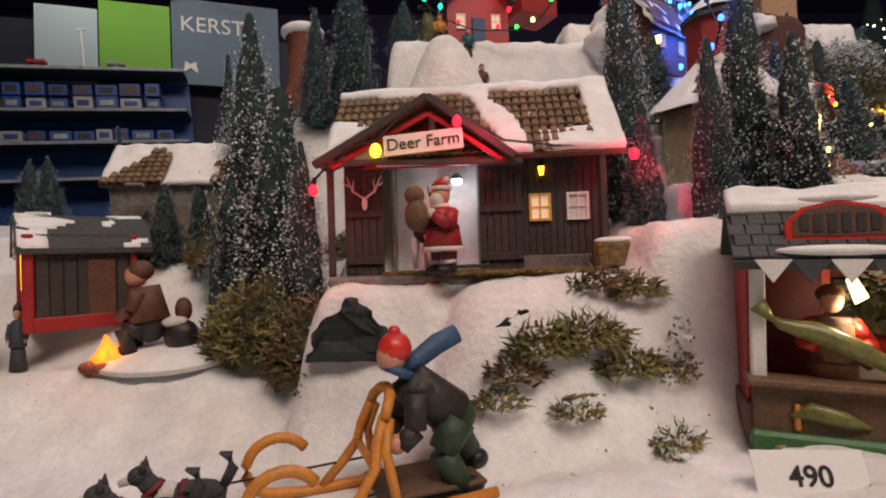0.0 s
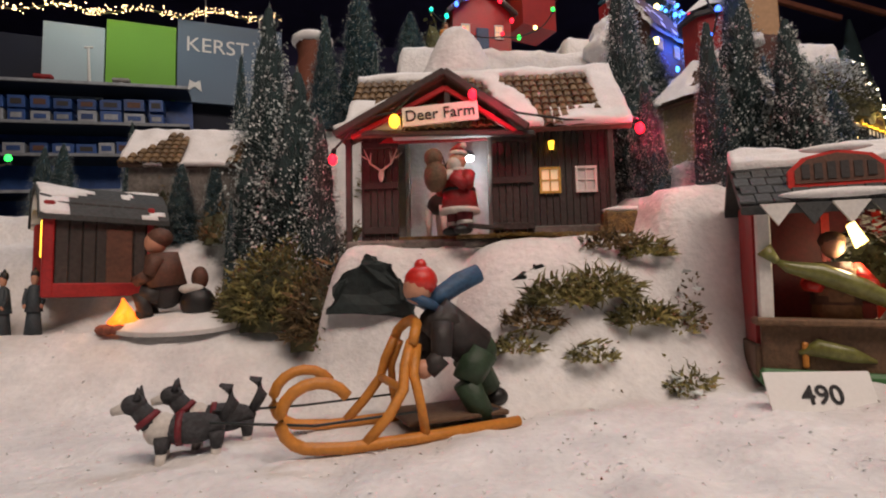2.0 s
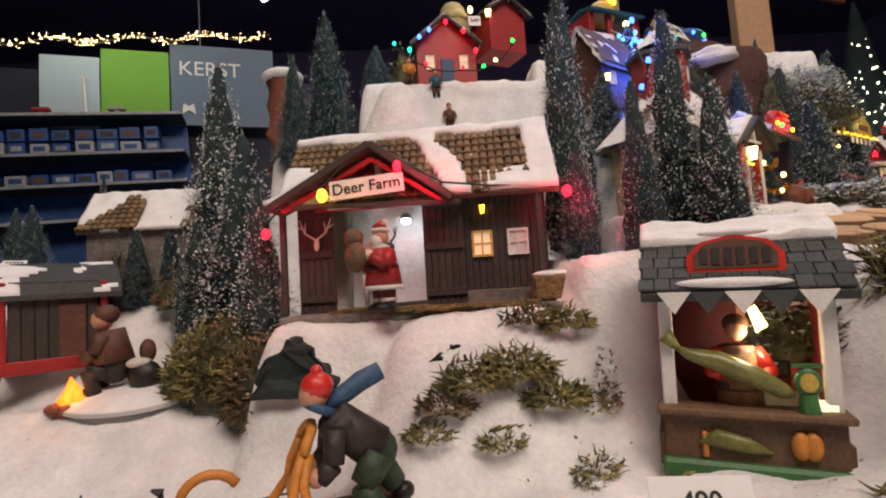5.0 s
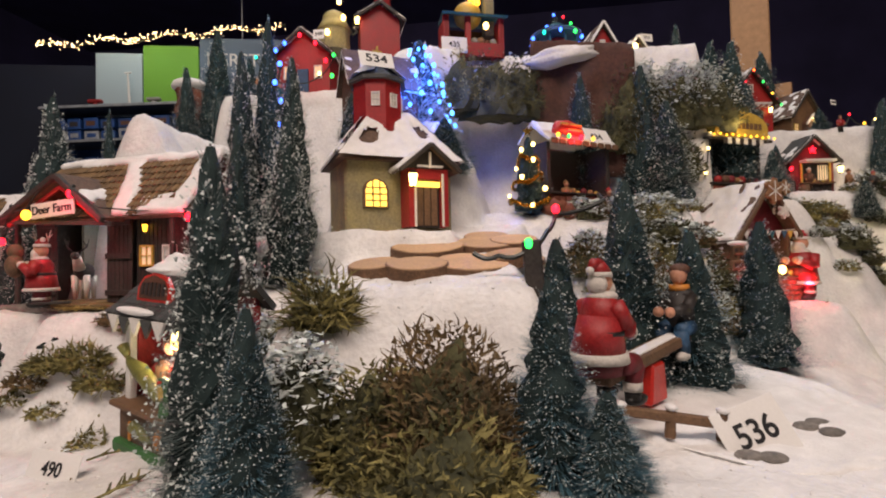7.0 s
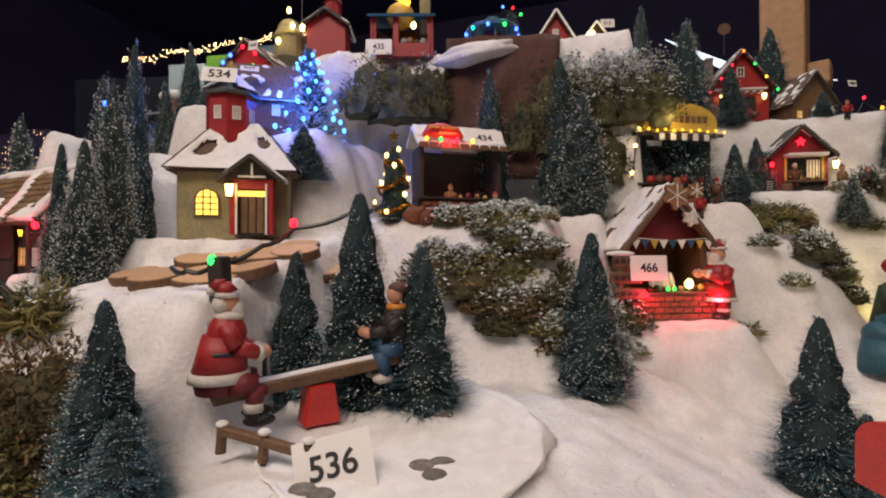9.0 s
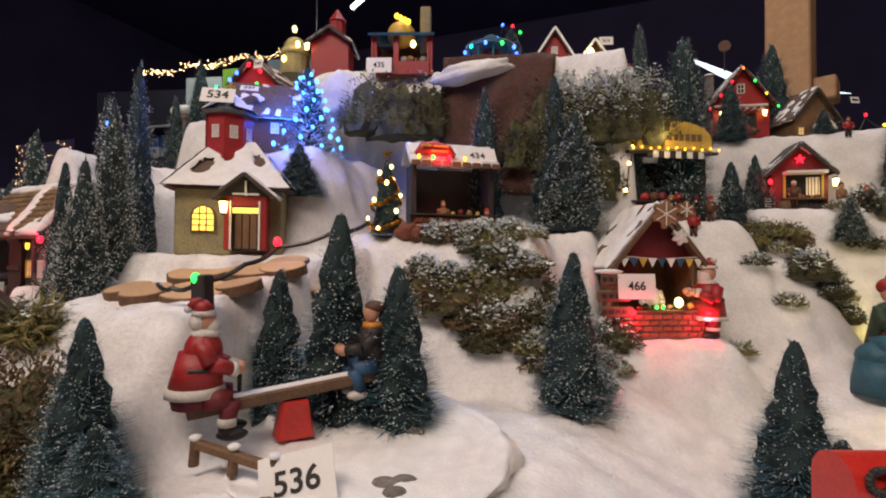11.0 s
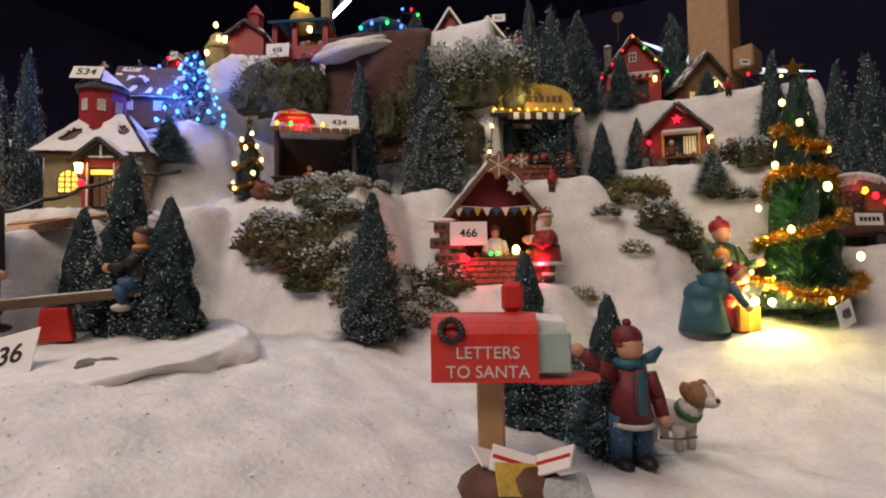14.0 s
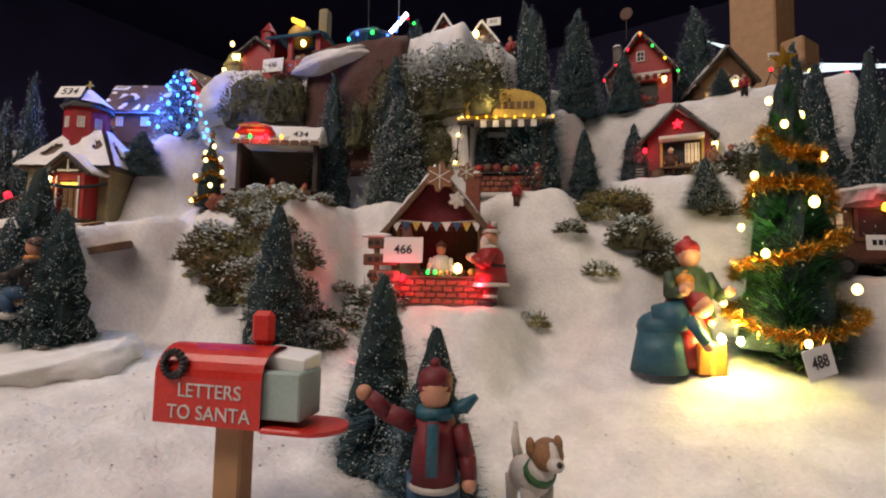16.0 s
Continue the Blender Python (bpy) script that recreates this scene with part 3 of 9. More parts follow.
moss(0.562, 0.152, (0.050, 0.036, 0.060), 1400, MOSS, OLIVE, 0.0209, 11)
moss(0.5752, 0.2438, (0.03, 0.03, 0.06), 700, MOSSB, BROWNISH, 0.0354, 14)
moss(0.461, 0.1824, (0.036, 0.03, 0.07), 520, MOSSD, DUSTED, 0.0495, 12, snow=520)
moss(0.3724, 0.2941, (0.04, 0.03, 0.05), 420, MOSSD, DUSTED, 0.0754, 13, snow=380)
# slopes in front of the market
for k, (x, y, z, sx, sy, sz, mat, sn) in enumerate(((0.7528, 0.5945, 0.1298, 0.06, 0.04, 0.06, MOSSB, 160), (0.8086, 0.6199, 0.1467, 0.06, 0.04, 0.06, MOSS, 300), (0.8558, 0.6429, 0.1351, 0.05, 0.04, 0.055, MOSSD, 300), (0.8848, 0.6184, 0.086, 0.05, 0.035, 0.055, MOSSD, 220),
                                                    (0.8195, 0.612, 0.10, 0.05, 0.03, 0.05, MOSSB, 150), (0.705, 0.600, 0.1417, 0.05, 0.04, 0.05, MOSSB, 80), (0.947, 0.7293, 0.173, 0.05, 0.04, 0.05, MOSSD, 260), (0.900, 0.655, 0.10, 0.035, 0.025, 0.035, MOSSD, 90))):
    moss(x, y, (sx, sy, sz), 650, mat, DUSTED, min(z, ground(x, y) - 0.006), 40 + k, snow=sn)
for k, (x, y, z, sx, sy, sz, mat, sn) in enumerate(((0.5144, 0.7802, 0.4435, 0.06, 0.05, 0.115, MOSS, 20), (0.5674, 0.7961, 0.4355, 0.075, 0.05, 0.125, MOSSD, 20), (0.6167, 0.8145, 0.4358, 0.05, 0.045, 0.12, MOSSD, 20), (0.8586, 0.8997, 0.4255, 0.055, 0.04, 0.125, MOSSD, 900), (0.9132, 0.8923, 0.4169, 0.055, 0.045, 0.125, MOSSD, 1000), (0.9567, 0.8917, 0.4186, 0.05, 0.04, 0.12, MOSSD, 1000),
                                                    (0.9967, 0.9209, 0.4114, 0.06, 0.05, 0.14, MOSSD, 420), (0.9115, 0.8979, 0.3164, 0.06, 0.05, 0.12, MOSSD, 100), (0.8326, 0.9033, 0.4154, 0.05, 0.04, 0.11, MOSSD, 160))):
    moss(x, y, (sx, sy, sz), 900, mat, DUSTED if sn > 50 else OLIVE, z, 60 + k, snow=sn)
for k, (x, y, sx, sz, mat, sn) in enumerate(((1.1819, 1.0016, 0.05, 0.03, MOSS, 60), (1.2202, 0.9829, 0.04, 0.035, MOSS, 60), (1.2407, 0.938, 0.045, 0.05, MOSSD, 220), (1.2684, 0.9766, 0.04, 0.04, MOSSD, 160), (1.3655, 1.0893, 0.04, 0.05, MOSSD, 260), (1.3913, 1.0453, 0.04, 0.05, MOSSD, 240), (-0.0021, 0.8861, 0.06, 0.09, MOSS, 30), (-0.0501, 0.8269, 0.05, 0.05, MOSSB, 80), (0.1099, 0.9634, 0.06, 0.16, MOSS, 20))):
    moss(x, y, (sx, 0.035, sz), 480, mat, DUSTED if sn > 100 else OLIVE, None, 80 + k, snow=sn)

moss(0.8213, 0.8599, (0.045, 0.03, 0.17), 900, MOSSD, OLIVE, 0.3731, 71)
moss(0.7829, 0.8344, (0.03, 0.025, 0.10), 500, MOSSD, OLIVE, 0.3718, 72)
rnd = random.Random(77)
for k in range(20):
    x, y = 0.700 + 0.0118 * k + rnd.uniform(-0.01, 0.01), rnd.uniform(0.588, 0.655)
    moss(x, y, (rnd.uniform(0.028, 0.042), 0.03, rnd.uniform(0.026, 0.042)), 520, (MOSSB, MOSSD, MOSS)[k % 3], DUSTED, ground(x, y) - 0.010, 110 + k, snow=rnd.randint(260, 520))

for k in range(44):
    x, y = rnd.uniform(0.69, 0.965), rnd.uniform(0.586, 0.72)
    if (0.935 < x and y > 0.69) or (0.885 < x and y < 0.66):
        continue
    moss(x, y, (rnd.uniform(0.016, 0.032), 0.02, rnd.uniform(0.012, 0.026)), 170, (MOSSD, MOSSB, MOSS)[k % 3], DUSTED, ground(x, y) - 0.003, 150 + k, snow=rnd.randint(90, 220), core=False, strand=0.45)
for k, (x, y) in enumerate(((1.1277, 0.8471), (1.1611, 0.9017), (1.2017, 0.9484), (1.2316, 0.9735), (1.299, 0.9961), (1.3419, 1.0229), (1.2058, 0.9005), (1.2643, 0.9396), (1.3183, 1.0589), (1.3682, 1.0207))):
    moss(x, y, (0.026, 0.022, 0.022), 200, (MOSS, MOSSD)[k % 2], DUSTED, ground(x, y) - 0.003, 190 + k, snow=120, core=False, strand=0.5)


def cliff():
    bm = bmesh.new()
    n = 26
    rows = []
    for k in range(n + 1):
        a = k / n
        x = 0.641 + 0.20 * a
        col = []
        for j in range(13):
            b = j / 12
            z = 0.315 + 0.266 * b
            y = 0.822 + 0.05 * a + 0.03 * b + 0.014 * noise.noise(Vector((x * 22, z * 22, 5)))
            col.append(bm.verts.new((x, y - 0.012, z)))
        rows.append(col)
    for p, q in zip(rows, rows[1:]):
        for j in range(12):
            bm.faces.new((p[j], q[j], q[j + 1], p[j + 1]))
    back = bmesh.ops.extrude_face_region(bm, geom=list(bm.faces))["geom"]
    bmesh.ops.translate(bm, verts=[g for g in back if isinstance(g, bmesh.types.BMVert)], vec=(0, 0.02, 0))
    tagged(part("cliff_board", bm, CLIFF, smooth=True), "rust brown carved foam cliff under the hilltop", "cliff")


cliff()


def rock(points, depth, seed, y):
    bm = bmesh.new()
    rnd = random.Random(seed)
    prism(bm, points, y, y + depth)
    bmesh.ops.triangulate(bm, faces=list(bm.faces))
    bmesh.ops.subdivide_edges(bm, edges=list(bm.edges), cuts=3, use_grid_fill=True)
    for v in bm.verts:
        v.co += Vector((noise.noise(v.co * 120), noise.noise(v.co * 120 + Vector((9, 0, 0))), noise.noise(v.co * 120 + Vector((0, 9, 0))))) * 0.007
    tagged(part("rock", bm, ROCK), "dark jagged foam rock under the edge of the snow blanket", "rock", "rocks below the farm")


rock([(-0.040, 0.058), (0.030, 0.056), (0.026, 0.070), (0.013, 0.086), (0.004, 0.099), (-0.010, 0.104), (-0.018, 0.094), (-0.030, 0.088), (-0.037, 0.068)], 0.05, 1, 0.352)
rock([(0.086, 0.050), (0.160, 0.050), (0.165, 0.076), (0.150, 0.090), (0.136, 0.088), (0.120, 0.092), (0.104, 0.080), (0.092, 0.062)], 0.05, 2, 0.336)


def snow_lump(name, x, y, size, seed, label, z=None, turn=(0, 0, 0)):
    bm = bmesh.new()
    bmesh.ops.create_icosphere(bm, subdivisions=4, radius=1)
    for v in bm.verts:
        q = 1 + 0.30 * noise.noise(v.co * 1.7 + Vector((seed, 0, 0))) + 0.08 * noise.noise(v.co * 6 + Vector((0, seed, 0)))
        v.co = Vector((v.co.x * size[0] * q, v.co.y * size[1] * q, v.co.z * size[2] * q))
    tagged(part(name, bm, SNOW, None, smooth=True, m=pose(x, y, ground(x, y) if z is None else z, *turn)), label, "snow")


snow_lump("snow_roll", 0.6948, 0.8394, (0.088, 0.026, 0.017), 3, "loose roll of white wadding along the cliff edge", 0.5438, (0, -15, 27))
snow_lump("snow_roll", 0.4388, 0.7976, (0.08, 0.05, 0.055), 4, "white wadding heaped over the hillside", 0.5062, (0, -18, 20))
for k, (x, y, sx, sz, mat) in enumerate(((0.775, 0.588, 0.030, 0.034, MOSSB), (0.806, 0.584, 0.036, 0.036, MOSSD), (0.838, 0.590, 0.036, 0.034, MOSSB), (0.864, 0.600, 0.028, 0.030, MOSSD))):
    moss(x, y, (sx, 0.026, sz), 620, mat, DUSTED, ground(x, y) - 0.006, 230 + k, snow=70, strand=0.4)
for k, (x, y, sx, sz, mat, sn) in enumerate(((1.165, 0.955, 0.030, 0.026, MOSS, 20), (1.196, 0.968, 0.032, 0.028, MOSS, 30), (1.226, 0.975, 0.034, 0.032, MOSSB, 40), (1.240, 0.945, 0.034, 0.034, MOSSD, 160), (1.272, 0.955, 0.034, 0.036, MOSSD, 180), (1.297, 0.968, 0.030, 0.036, MOSSD, 160))):
    moss(x, y, (sx, 0.030, sz), 520, mat, DUSTED if sn > 100 else OLIVE, None, 250 + k, snow=sn)
# the terracotta pillar with its cap of snow
e = thing("clay_pillar", on(-0.1387, 0.9518, -1.4), "rust red clay pillar with a cap of snow", "pillar")
bm = bmesh.new()
chain(bm, [(0, 0, -0.02), (0, 0, 0.06), (0.002, 0, 0.12), (0, 0, 0.175)], [0.04, 0.037, 0.036, 0.036], seg=20)
part("shaft", bm, RUST, e, smooth=True)
bm = bmesh.new()
ball(bm, (0, 0, 0.178), (0.042, 0.04, 0.018))
part("snow_cap", bm, SNOWCAP, e, "lumpy white snow cap", smooth=True)

# ---- pieces of houses ----


def shell(parent, w, d, h, rise, mat, M=None, label=""):
    bm = bmesh.new()
    prism(bm, [(-w / 2, -0.006), (w / 2, -0.006), (w / 2, h), (0, h + rise), (-w / 2, h)], 0, d)
    return part("wall", bm, mat, parent, label, m=M)


def slopes(parent, w, d, h, rise, over, mat, seed, cover=0.15, thick=0.0035, M=None, snow=0.005, scale=3.0, front=None):
    """Two roof slopes that meet in a ridge along y, each with its own snow."""
    front = over if front is None else front
    for s in (-1, 1):
        k = (w / 2 + over) / (w / 2)
        eave = (s * w / 2 * k, h + rise - rise * k)
        a, b = Vector((eave[0], -front, eave[1] + thick)), Vector((0, -front, h + rise + thick))
        v = Vector((0, d + over + front, 0))
        bm = bmesh.new()
        plate(bm, [a, a + v, b + v, b] if s < 0 else [b, b + v, a + v, a], thick)
        bmesh.ops.recalc_face_normals(bm, faces=list(bm.faces))
        roof = part("roof", bm, mat, parent, m=M)
        if snow:
            bm = bmesh.new()
            u = b - a
            if s < 0:
                snow_sheet(bm, a, u, v, patchy(seed, cover, scale), 18, 30, snow)
            else:
                snow_sheet(bm, a, v, u, patchy(seed + 5, cover, scale), 30, 18, snow)
            bmesh.ops.recalc_face_normals(bm, faces=list(bm.faces))
            if sum(f.normal.z for f in bm.faces) < 0:
                bmesh.ops.reverse_faces(bm, faces=list(bm.faces))
            part("roof_snow", bm, SNOWCAP, roof, "patchy white snow", smooth=True)


def rakes(parent, w, h, rise, over, y, mat, size=0.005, M=None):
    """Barge boards along a gable."""
    k = (w / 2 + over) / (w / 2)
    for s in (-1, 1):
        bm = bmesh.new()
        limbbox(bm, (s * w / 2 * k, y, h + rise - rise * k), (0, y, h + rise), size)
        part("barge_board", bm, mat, parent, m=M)


def limbbox(bm, a, b, size, i=0, deep=None):
    a, b = Vector(a), Vector(b)
    d = b - a
    m = Matrix.Translation((a + b) / 2) @ d.to_track_quat("Z", "Y").to_matrix().to_4x4()
    box(bm, (0, 0, 0), (size, deep or size, d.length), i, size * 0.15, m)


def window(parent, x, y, z, w, h, pane=None, frame=None, rot=0, bars=(1, 1)):
    m = pose(x, y, z, 0, 0, rot)
    f = w * 0.12
    bm = bmesh.new()
    for c, s in (((-w / 2, 0, 0), (f, 0.003, h + f)), ((w / 2, 0, 0), (f, 0.003, h + f)), ((0, 0, -h / 2), (w - f, 0.0035, f)), ((0, 0, h / 2), (w - f, 0.003, f))):
        box(bm, c, s)
    for k in range(bars[0]):
        box(bm, (-w / 2 + w * (k + 1) / (bars[0] + 1), 0, 0), (f * 0.6, 0.0022, h - f))
    for k in range(bars[1]):
        box(bm, (0, 0.0002, -h / 2 + h * (k + 1) / (bars[1] + 1)), (w - f, 0.0022, f * 0.6))
    win = part("window", bm, frame or WHITE, parent, m=m)
    bm = bmesh.new()
    box(bm, (0, 0.0008, 0), (w, 0.001, h))
    part("pane", bm, pane or G_PANE, win)
    return win


def planks(parent, x0, x1, z0, z1, y, n, mat, vertical=True, name="plank", d=0.002):
    for k in range(n):
        bm = bmesh.new()
        if vertical:
            w = (x1 - x0) / n
            box(bm, (x0 + w * (k + 0.5), y, (z0 + z1) / 2), (w * 0.93, d, z1 - z0), 0, w * 0.06)
        else:
            w = (z1 - z0) / n
            box(bm, ((x0 + x1) / 2, y, z0 + w * (k + 0.5)), (x1 - x0, d, w * 0.93), 0, w * 0.06)
        part(name, bm, mat, parent)


def lantern(parent, x, y, z, s=0.008, mat=None, name="wall_lamp"):
    bm = bmesh.new()
    limb(bm, (x, y, z + s * 0.9), (x, y, z + s * 1.5), s * 0.75, s * 0.1, seg=6)
    limb(bm, (x, y, z - s * 1.1), (x, y, z - s * 0.85), s * 0.4, s * 0.45, seg=6)
    limb(bm, (x, y, z + s * 1.4), (x, y + s * 1.2, z + s * 1.4), s * 0.12, s * 0.12, seg=6)
    la = part(name, bm, BLACK, parent)
    bm = bmesh.new()
    limb(bm, (x, y, z - s * 0.85), (x, y, z + s * 0.9), s * 0.42, s * 0.68, seg=6)
    part("glass", bm, mat or G_WARM, la, "glowing lamp glass")


def bulb(parent, p, mat, r=0.0032, name="bulb"):
    bm = bmesh.new()
    ball(bm, p, (r, r, r * 1.25), u=8, v=6)
    return part(name, bm, mat, parent, smooth=True)


def string_lights(pts, bulbs, label, r=0.0011, size=0.0032, sag=0.006, where=None):
    """A cable through points, with a bulb of the given glow at each point in turn."""
    e = thing("light_string", pose(0, 0, 0), label, "string lights", "festive light strings")
    bm = bmesh.new()
    line = []
    for a, b in zip(pts, pts[1:]):
        a, b = Vector(a), Vector(b)
        line += [a.lerp(b, k / 4) - Vector((0, 0, sag * math.sin(math.pi * k / 4))) for k in range(4)]
    line.append(Vector(pts[-1]))
    chain(bm, line, r, seg=6)
    part("cable", bm, CABLE, e)
    for p, mat in zip(pts, bulbs):
        if mat is not None:
            b = bulb(e, Vector(p) + Vector((0, -0.001, size * 1.2)), mat, size)
            bm = bmesh.new()
            limb(bm, Vector(p) - Vector((0, 0, 0.002)), Vector(p) + Vector((0, 0, 0.0012)), size * 0.7, size * 0.8, seg=8)
            part("socket", bm, CABLE, b)
    return e


def price_card(x, y, z, rz, tilt, w, h, text, k=0.5, lean=0.0, back=True, ground_it=False):
    """A small white card with a printed item number."""
    m = pose(x, y, z, tilt, lean, rz)
    e = thing("price_card", m, "small white card printed with the number " + text if text else "small white card with unreadable printing", "card", "item number cards")
    bm = bmesh.new()
    box(bm, (0, 0.0006, h / 2), (w, 0.0008, h), 0, 0.0003)
    part("card", bm, CARD, e)
    if text:
        words(text, h * k * 1.35, INK, e, pose(0, -0.0003, h * 0.5, 90, 0, 0), "number", 0.0001)
    else:
        bm = bmesh.new()
        for q in range(5):
            box(bm, (-w * 0.3 + w * 0.15 * q, -0.0001, h * 0.5), (w * 0.1, 0.0006, h * 0.35))
        part("bars", bm, INK, e)
    return e


def chimney(parent, x, y, z0, z1, s, mat, cap=True):
    bm = bmesh.new()
    box(bm, (x, y, (z0 + z1) / 2), (s, s, z1 - z0), 0, s * 0.05)
    box(bm, (x, y, z1 - s * 0.1), (s * 1.2, s * 1.2, s * 0.25), 0, s * 0.05)
    c = part("chimney", bm, mat, parent)
    if cap:
        bm = bmesh.new()
        ball(bm, (x, y, z1 + s * 0.05), (s * 0.62, s * 0.62, s * 0.3))
        part("chimney_snow", bm, SNOWCAP, c, smooth=True)


def tile_field(parent, a, u, v, nu, nv, mat, name="tile", bare=None, lift=0.0012):
    """Rounded roof tiles in rows over the slope a + u (along) + v (up), where bare(i, j) says so."""
    a, u, v = Vector(a), Vector(u), Vector(v)
    nrm = u.cross(v).normalized()
    du, dv = u / nu, v / nv
    bm = bmesh.new()
    rw, ln = du.length * 0.5, dv.length * 1.18
    ring = []
    for k in range(5):
        t = math.pi * k / 4
        ring.append((-math.cos(t) * rw, math.sin(t) * rw * 0.8))
    lo = [bm.verts.new((p, 0, q + 0.0012)) for p, q in ring]
    hi = [bm.verts.new((p * 0.82, ln, q * 0.8)) for p, q in ring]
    for k in range(4):
        bm.faces.new((lo[k], lo[k + 1], hi[k + 1], hi[k]))
    inner = [bm.verts.new((p * 0.75, 0, q * 0.7 + 0.0008)) for p, q in ring]
    for k in range(4):
        bm.faces.new((inner[k], inner[k + 1], lo[k + 1], lo[k]))
    me = bpy.data.meshes.new(name)
    bmesh.ops.recalc_face_normals(bm, faces=list(bm.faces))
    bm.to_mesh(me)
    bm.free()
    me.materials.append(mat)
    basis = Matrix((u.normalized(), v.normalized(), nrm)).transposed().to_4x4()
    for i in range(nu):
        for j in range(nv):
            if bare is None or bare((i + 0.5) / nu, (j + 0.5) / nv):
                ob = new(name, me)
                ob.parent = parent
                wob = pose(0, 0, 0, 0, random.uniform(-3, 3), random.uniform(-4, 4))
                ob.matrix_basis = Matrix.Translation(a + du * (i + 0.5) + dv * j + nrm * lift) @ basis @ wob

# ---- the deer farm ----


def deer_farm():
    e = thing("barn", pose(0.108, 0.431, 0.120, 0, 0.5, -8.8) @ Matrix.Diagonal((1.165, 1.1, 1.17, 1)), "dark wooden deer barn with clay tile roof, snow and coloured bulbs", "barn")
    W0, W1, D, H = -0.108, 0.100, 0.085, 0.094
    bm = bmesh.new()
    box(bm, ((W0 + W1) / 2, 0.01, -0.004), (W1 - W0 + 0.012, 0.105, 0.008), 0, 0.002)
    part("plinth", bm, STONE, e)
    bm = bmesh.new()
    box(bm, (-0.036, 0.012, 0.0012), (0.075, 0.10, 0.003))
    box(bm, (0.03, -0.03, 0.0008), (0.12, 0.03, 0.003))
    part("straw_floor", bm, STRAW, e, "straw strewn floor")
    bm = bmesh.new()
    box(bm, ((W0 + W1) / 2, D, H / 2 + 0.01), (W1 - W0, 0.004, H + 0.02))
    part("back_wall", bm, GREYW, e)
    for x in (W0, W1):
        bm = bmesh.new()
        box(bm, (x, D / 2, H / 2), (0.004, D, H))
        part("side_wall", bm, DARKWOOD, e)
    bm = bmesh.new()
    box(bm, (0.0, D / 2 + 0.002, H / 2), (0.003, D - 0.006, H), 0)
    part("inner_wall", bm, GREYW, e)
    bm = bmesh.new()
    box(bm, (-0.074, D / 2 + 0.012, H / 2), (0.003, D - 0.03, H), 0)
    part("inner_wall", bm, GREYW, e)
    # front: open leaf, gate way, sliding leaf, boarded wall with two papered windows
    planks(e, W0, -0.078, 0, H, 0.0, 5, DARKWOOD)
    planks(e, 0.0, 0.034, 0.002, H, -0.006, 6, DARKWOOD)
    planks(e, 0.034, W1, 0.012, H, 0.0, 12, DARKWOOD)
    bm = bmesh.new()
    box(bm, (0.067, -0.001, 0.006), (0.068, 0.008, 0.012), 0, 0.001)
    part("stone_footing", bm, STONE, e)
    for z in (0.012, 0.05, 0.085):
        bm = bmesh.new()
        box(bm, (0.017, -0.0085, z), (0.034, 0.002, 0.006), 0, 0.0005)
        part("rail", bm, DARKWOOD, e)
        bm = bmesh.new()
        box(bm, (-0.093, -0.0025, z), (0.029, 0.002, 0.006), 0, 0.0005)
        part("rail", bm, DARKWOOD, e)
    for x, lit in ((0.0485, G_PAPER), (0.078, GREYSNOW)):
        window(e, x, -0.002, 0.050, 0.0155, 0.020, lit, WHITE if lit is not G_PAPER else YELLOWP)
    # roofs: the long one and the cross gable over the gate
    rise, back = 0.052, 0.048
    y_e, y_r, z_e, z_r = -0.022, 0.042, 0.089, 0.160
    a, u, v = Vector((W0 - 0.012, y_e, z_e)), Vector((W1 - W0 + 0.024, 0, 0)), Vector((0, y_r - y_e, z_r - z_e))
    bm = bmesh.new()
    plate(bm, [a, a + u, a + u + v, a + v], 0.004)
    plate(bm, [a + v, a + v + u, a + v + u + Vector((0, 0.064, -0.071)), a + v + Vector((0, 0.064, -0.071))], 0.004)
    roof = part("roof", bm, SHINGLE, e)

    def white(p, q):
        k = max(ss(0.82, 0.92, q), ss(0.85, 0.92, p), (1 - ss(0.24, 0.36, q)) * ss(0.66, 0.75, p), 1 - ss(0.03, 0.08, abs(p - 0.50 - 0.17 * (1 - q))), (1 - ss(0.17, 0.25, p)) * (1 - ss(0.45, 0.62, q)))
        return 0.6 * k - 0.27 + 0.42 * noise.noise(Vector((p * 7.5 + 4, q * 3.4, 1.7)))
    bm = bmesh.new()
    snow_sheet(bm, a + Vector((0, 0, 0.003)), u, v, white, 60, 24, 0.005)
    bmesh.ops.recalc_face_normals(bm, faces=list(bm.faces))
    part("roof_snow", bm, SNOWCAP, roof, "patchy thick white snow", smooth=True)
    tile_field(roof, a, u, v, 34, 9, TILE, bare=lambda p, q: white(p, q) < 0.12)
    # cross gable
    x0, x1, xp, zl, zp = -0.124, 0.028, -0.036, 0.088, 0.136
    yf = -0.034
    for s, xe in ((-1, x0), (1, x1)):
        p = [Vector((xe, yf, zl)), Vector((xp, yf, zp)), Vector((xp, 0.03, zp)), Vector((xe, 0.0, zl))]
        bm = bmesh.new()
        plate(bm, p[::-1] if s > 0 else p, 0.004)
        bmesh.ops.recalc_face_normals(bm, faces=list(bm.faces))
        g = part("gable_roof", bm, SHINGLE, e)
        bm = bmesh.new()
        o, uu, vv = (p[0], p[3] - p[0], p[1] - p[0]) if s < 0 else (p[0], p[1] - p[0], Vector((0, 0.06, 0)))
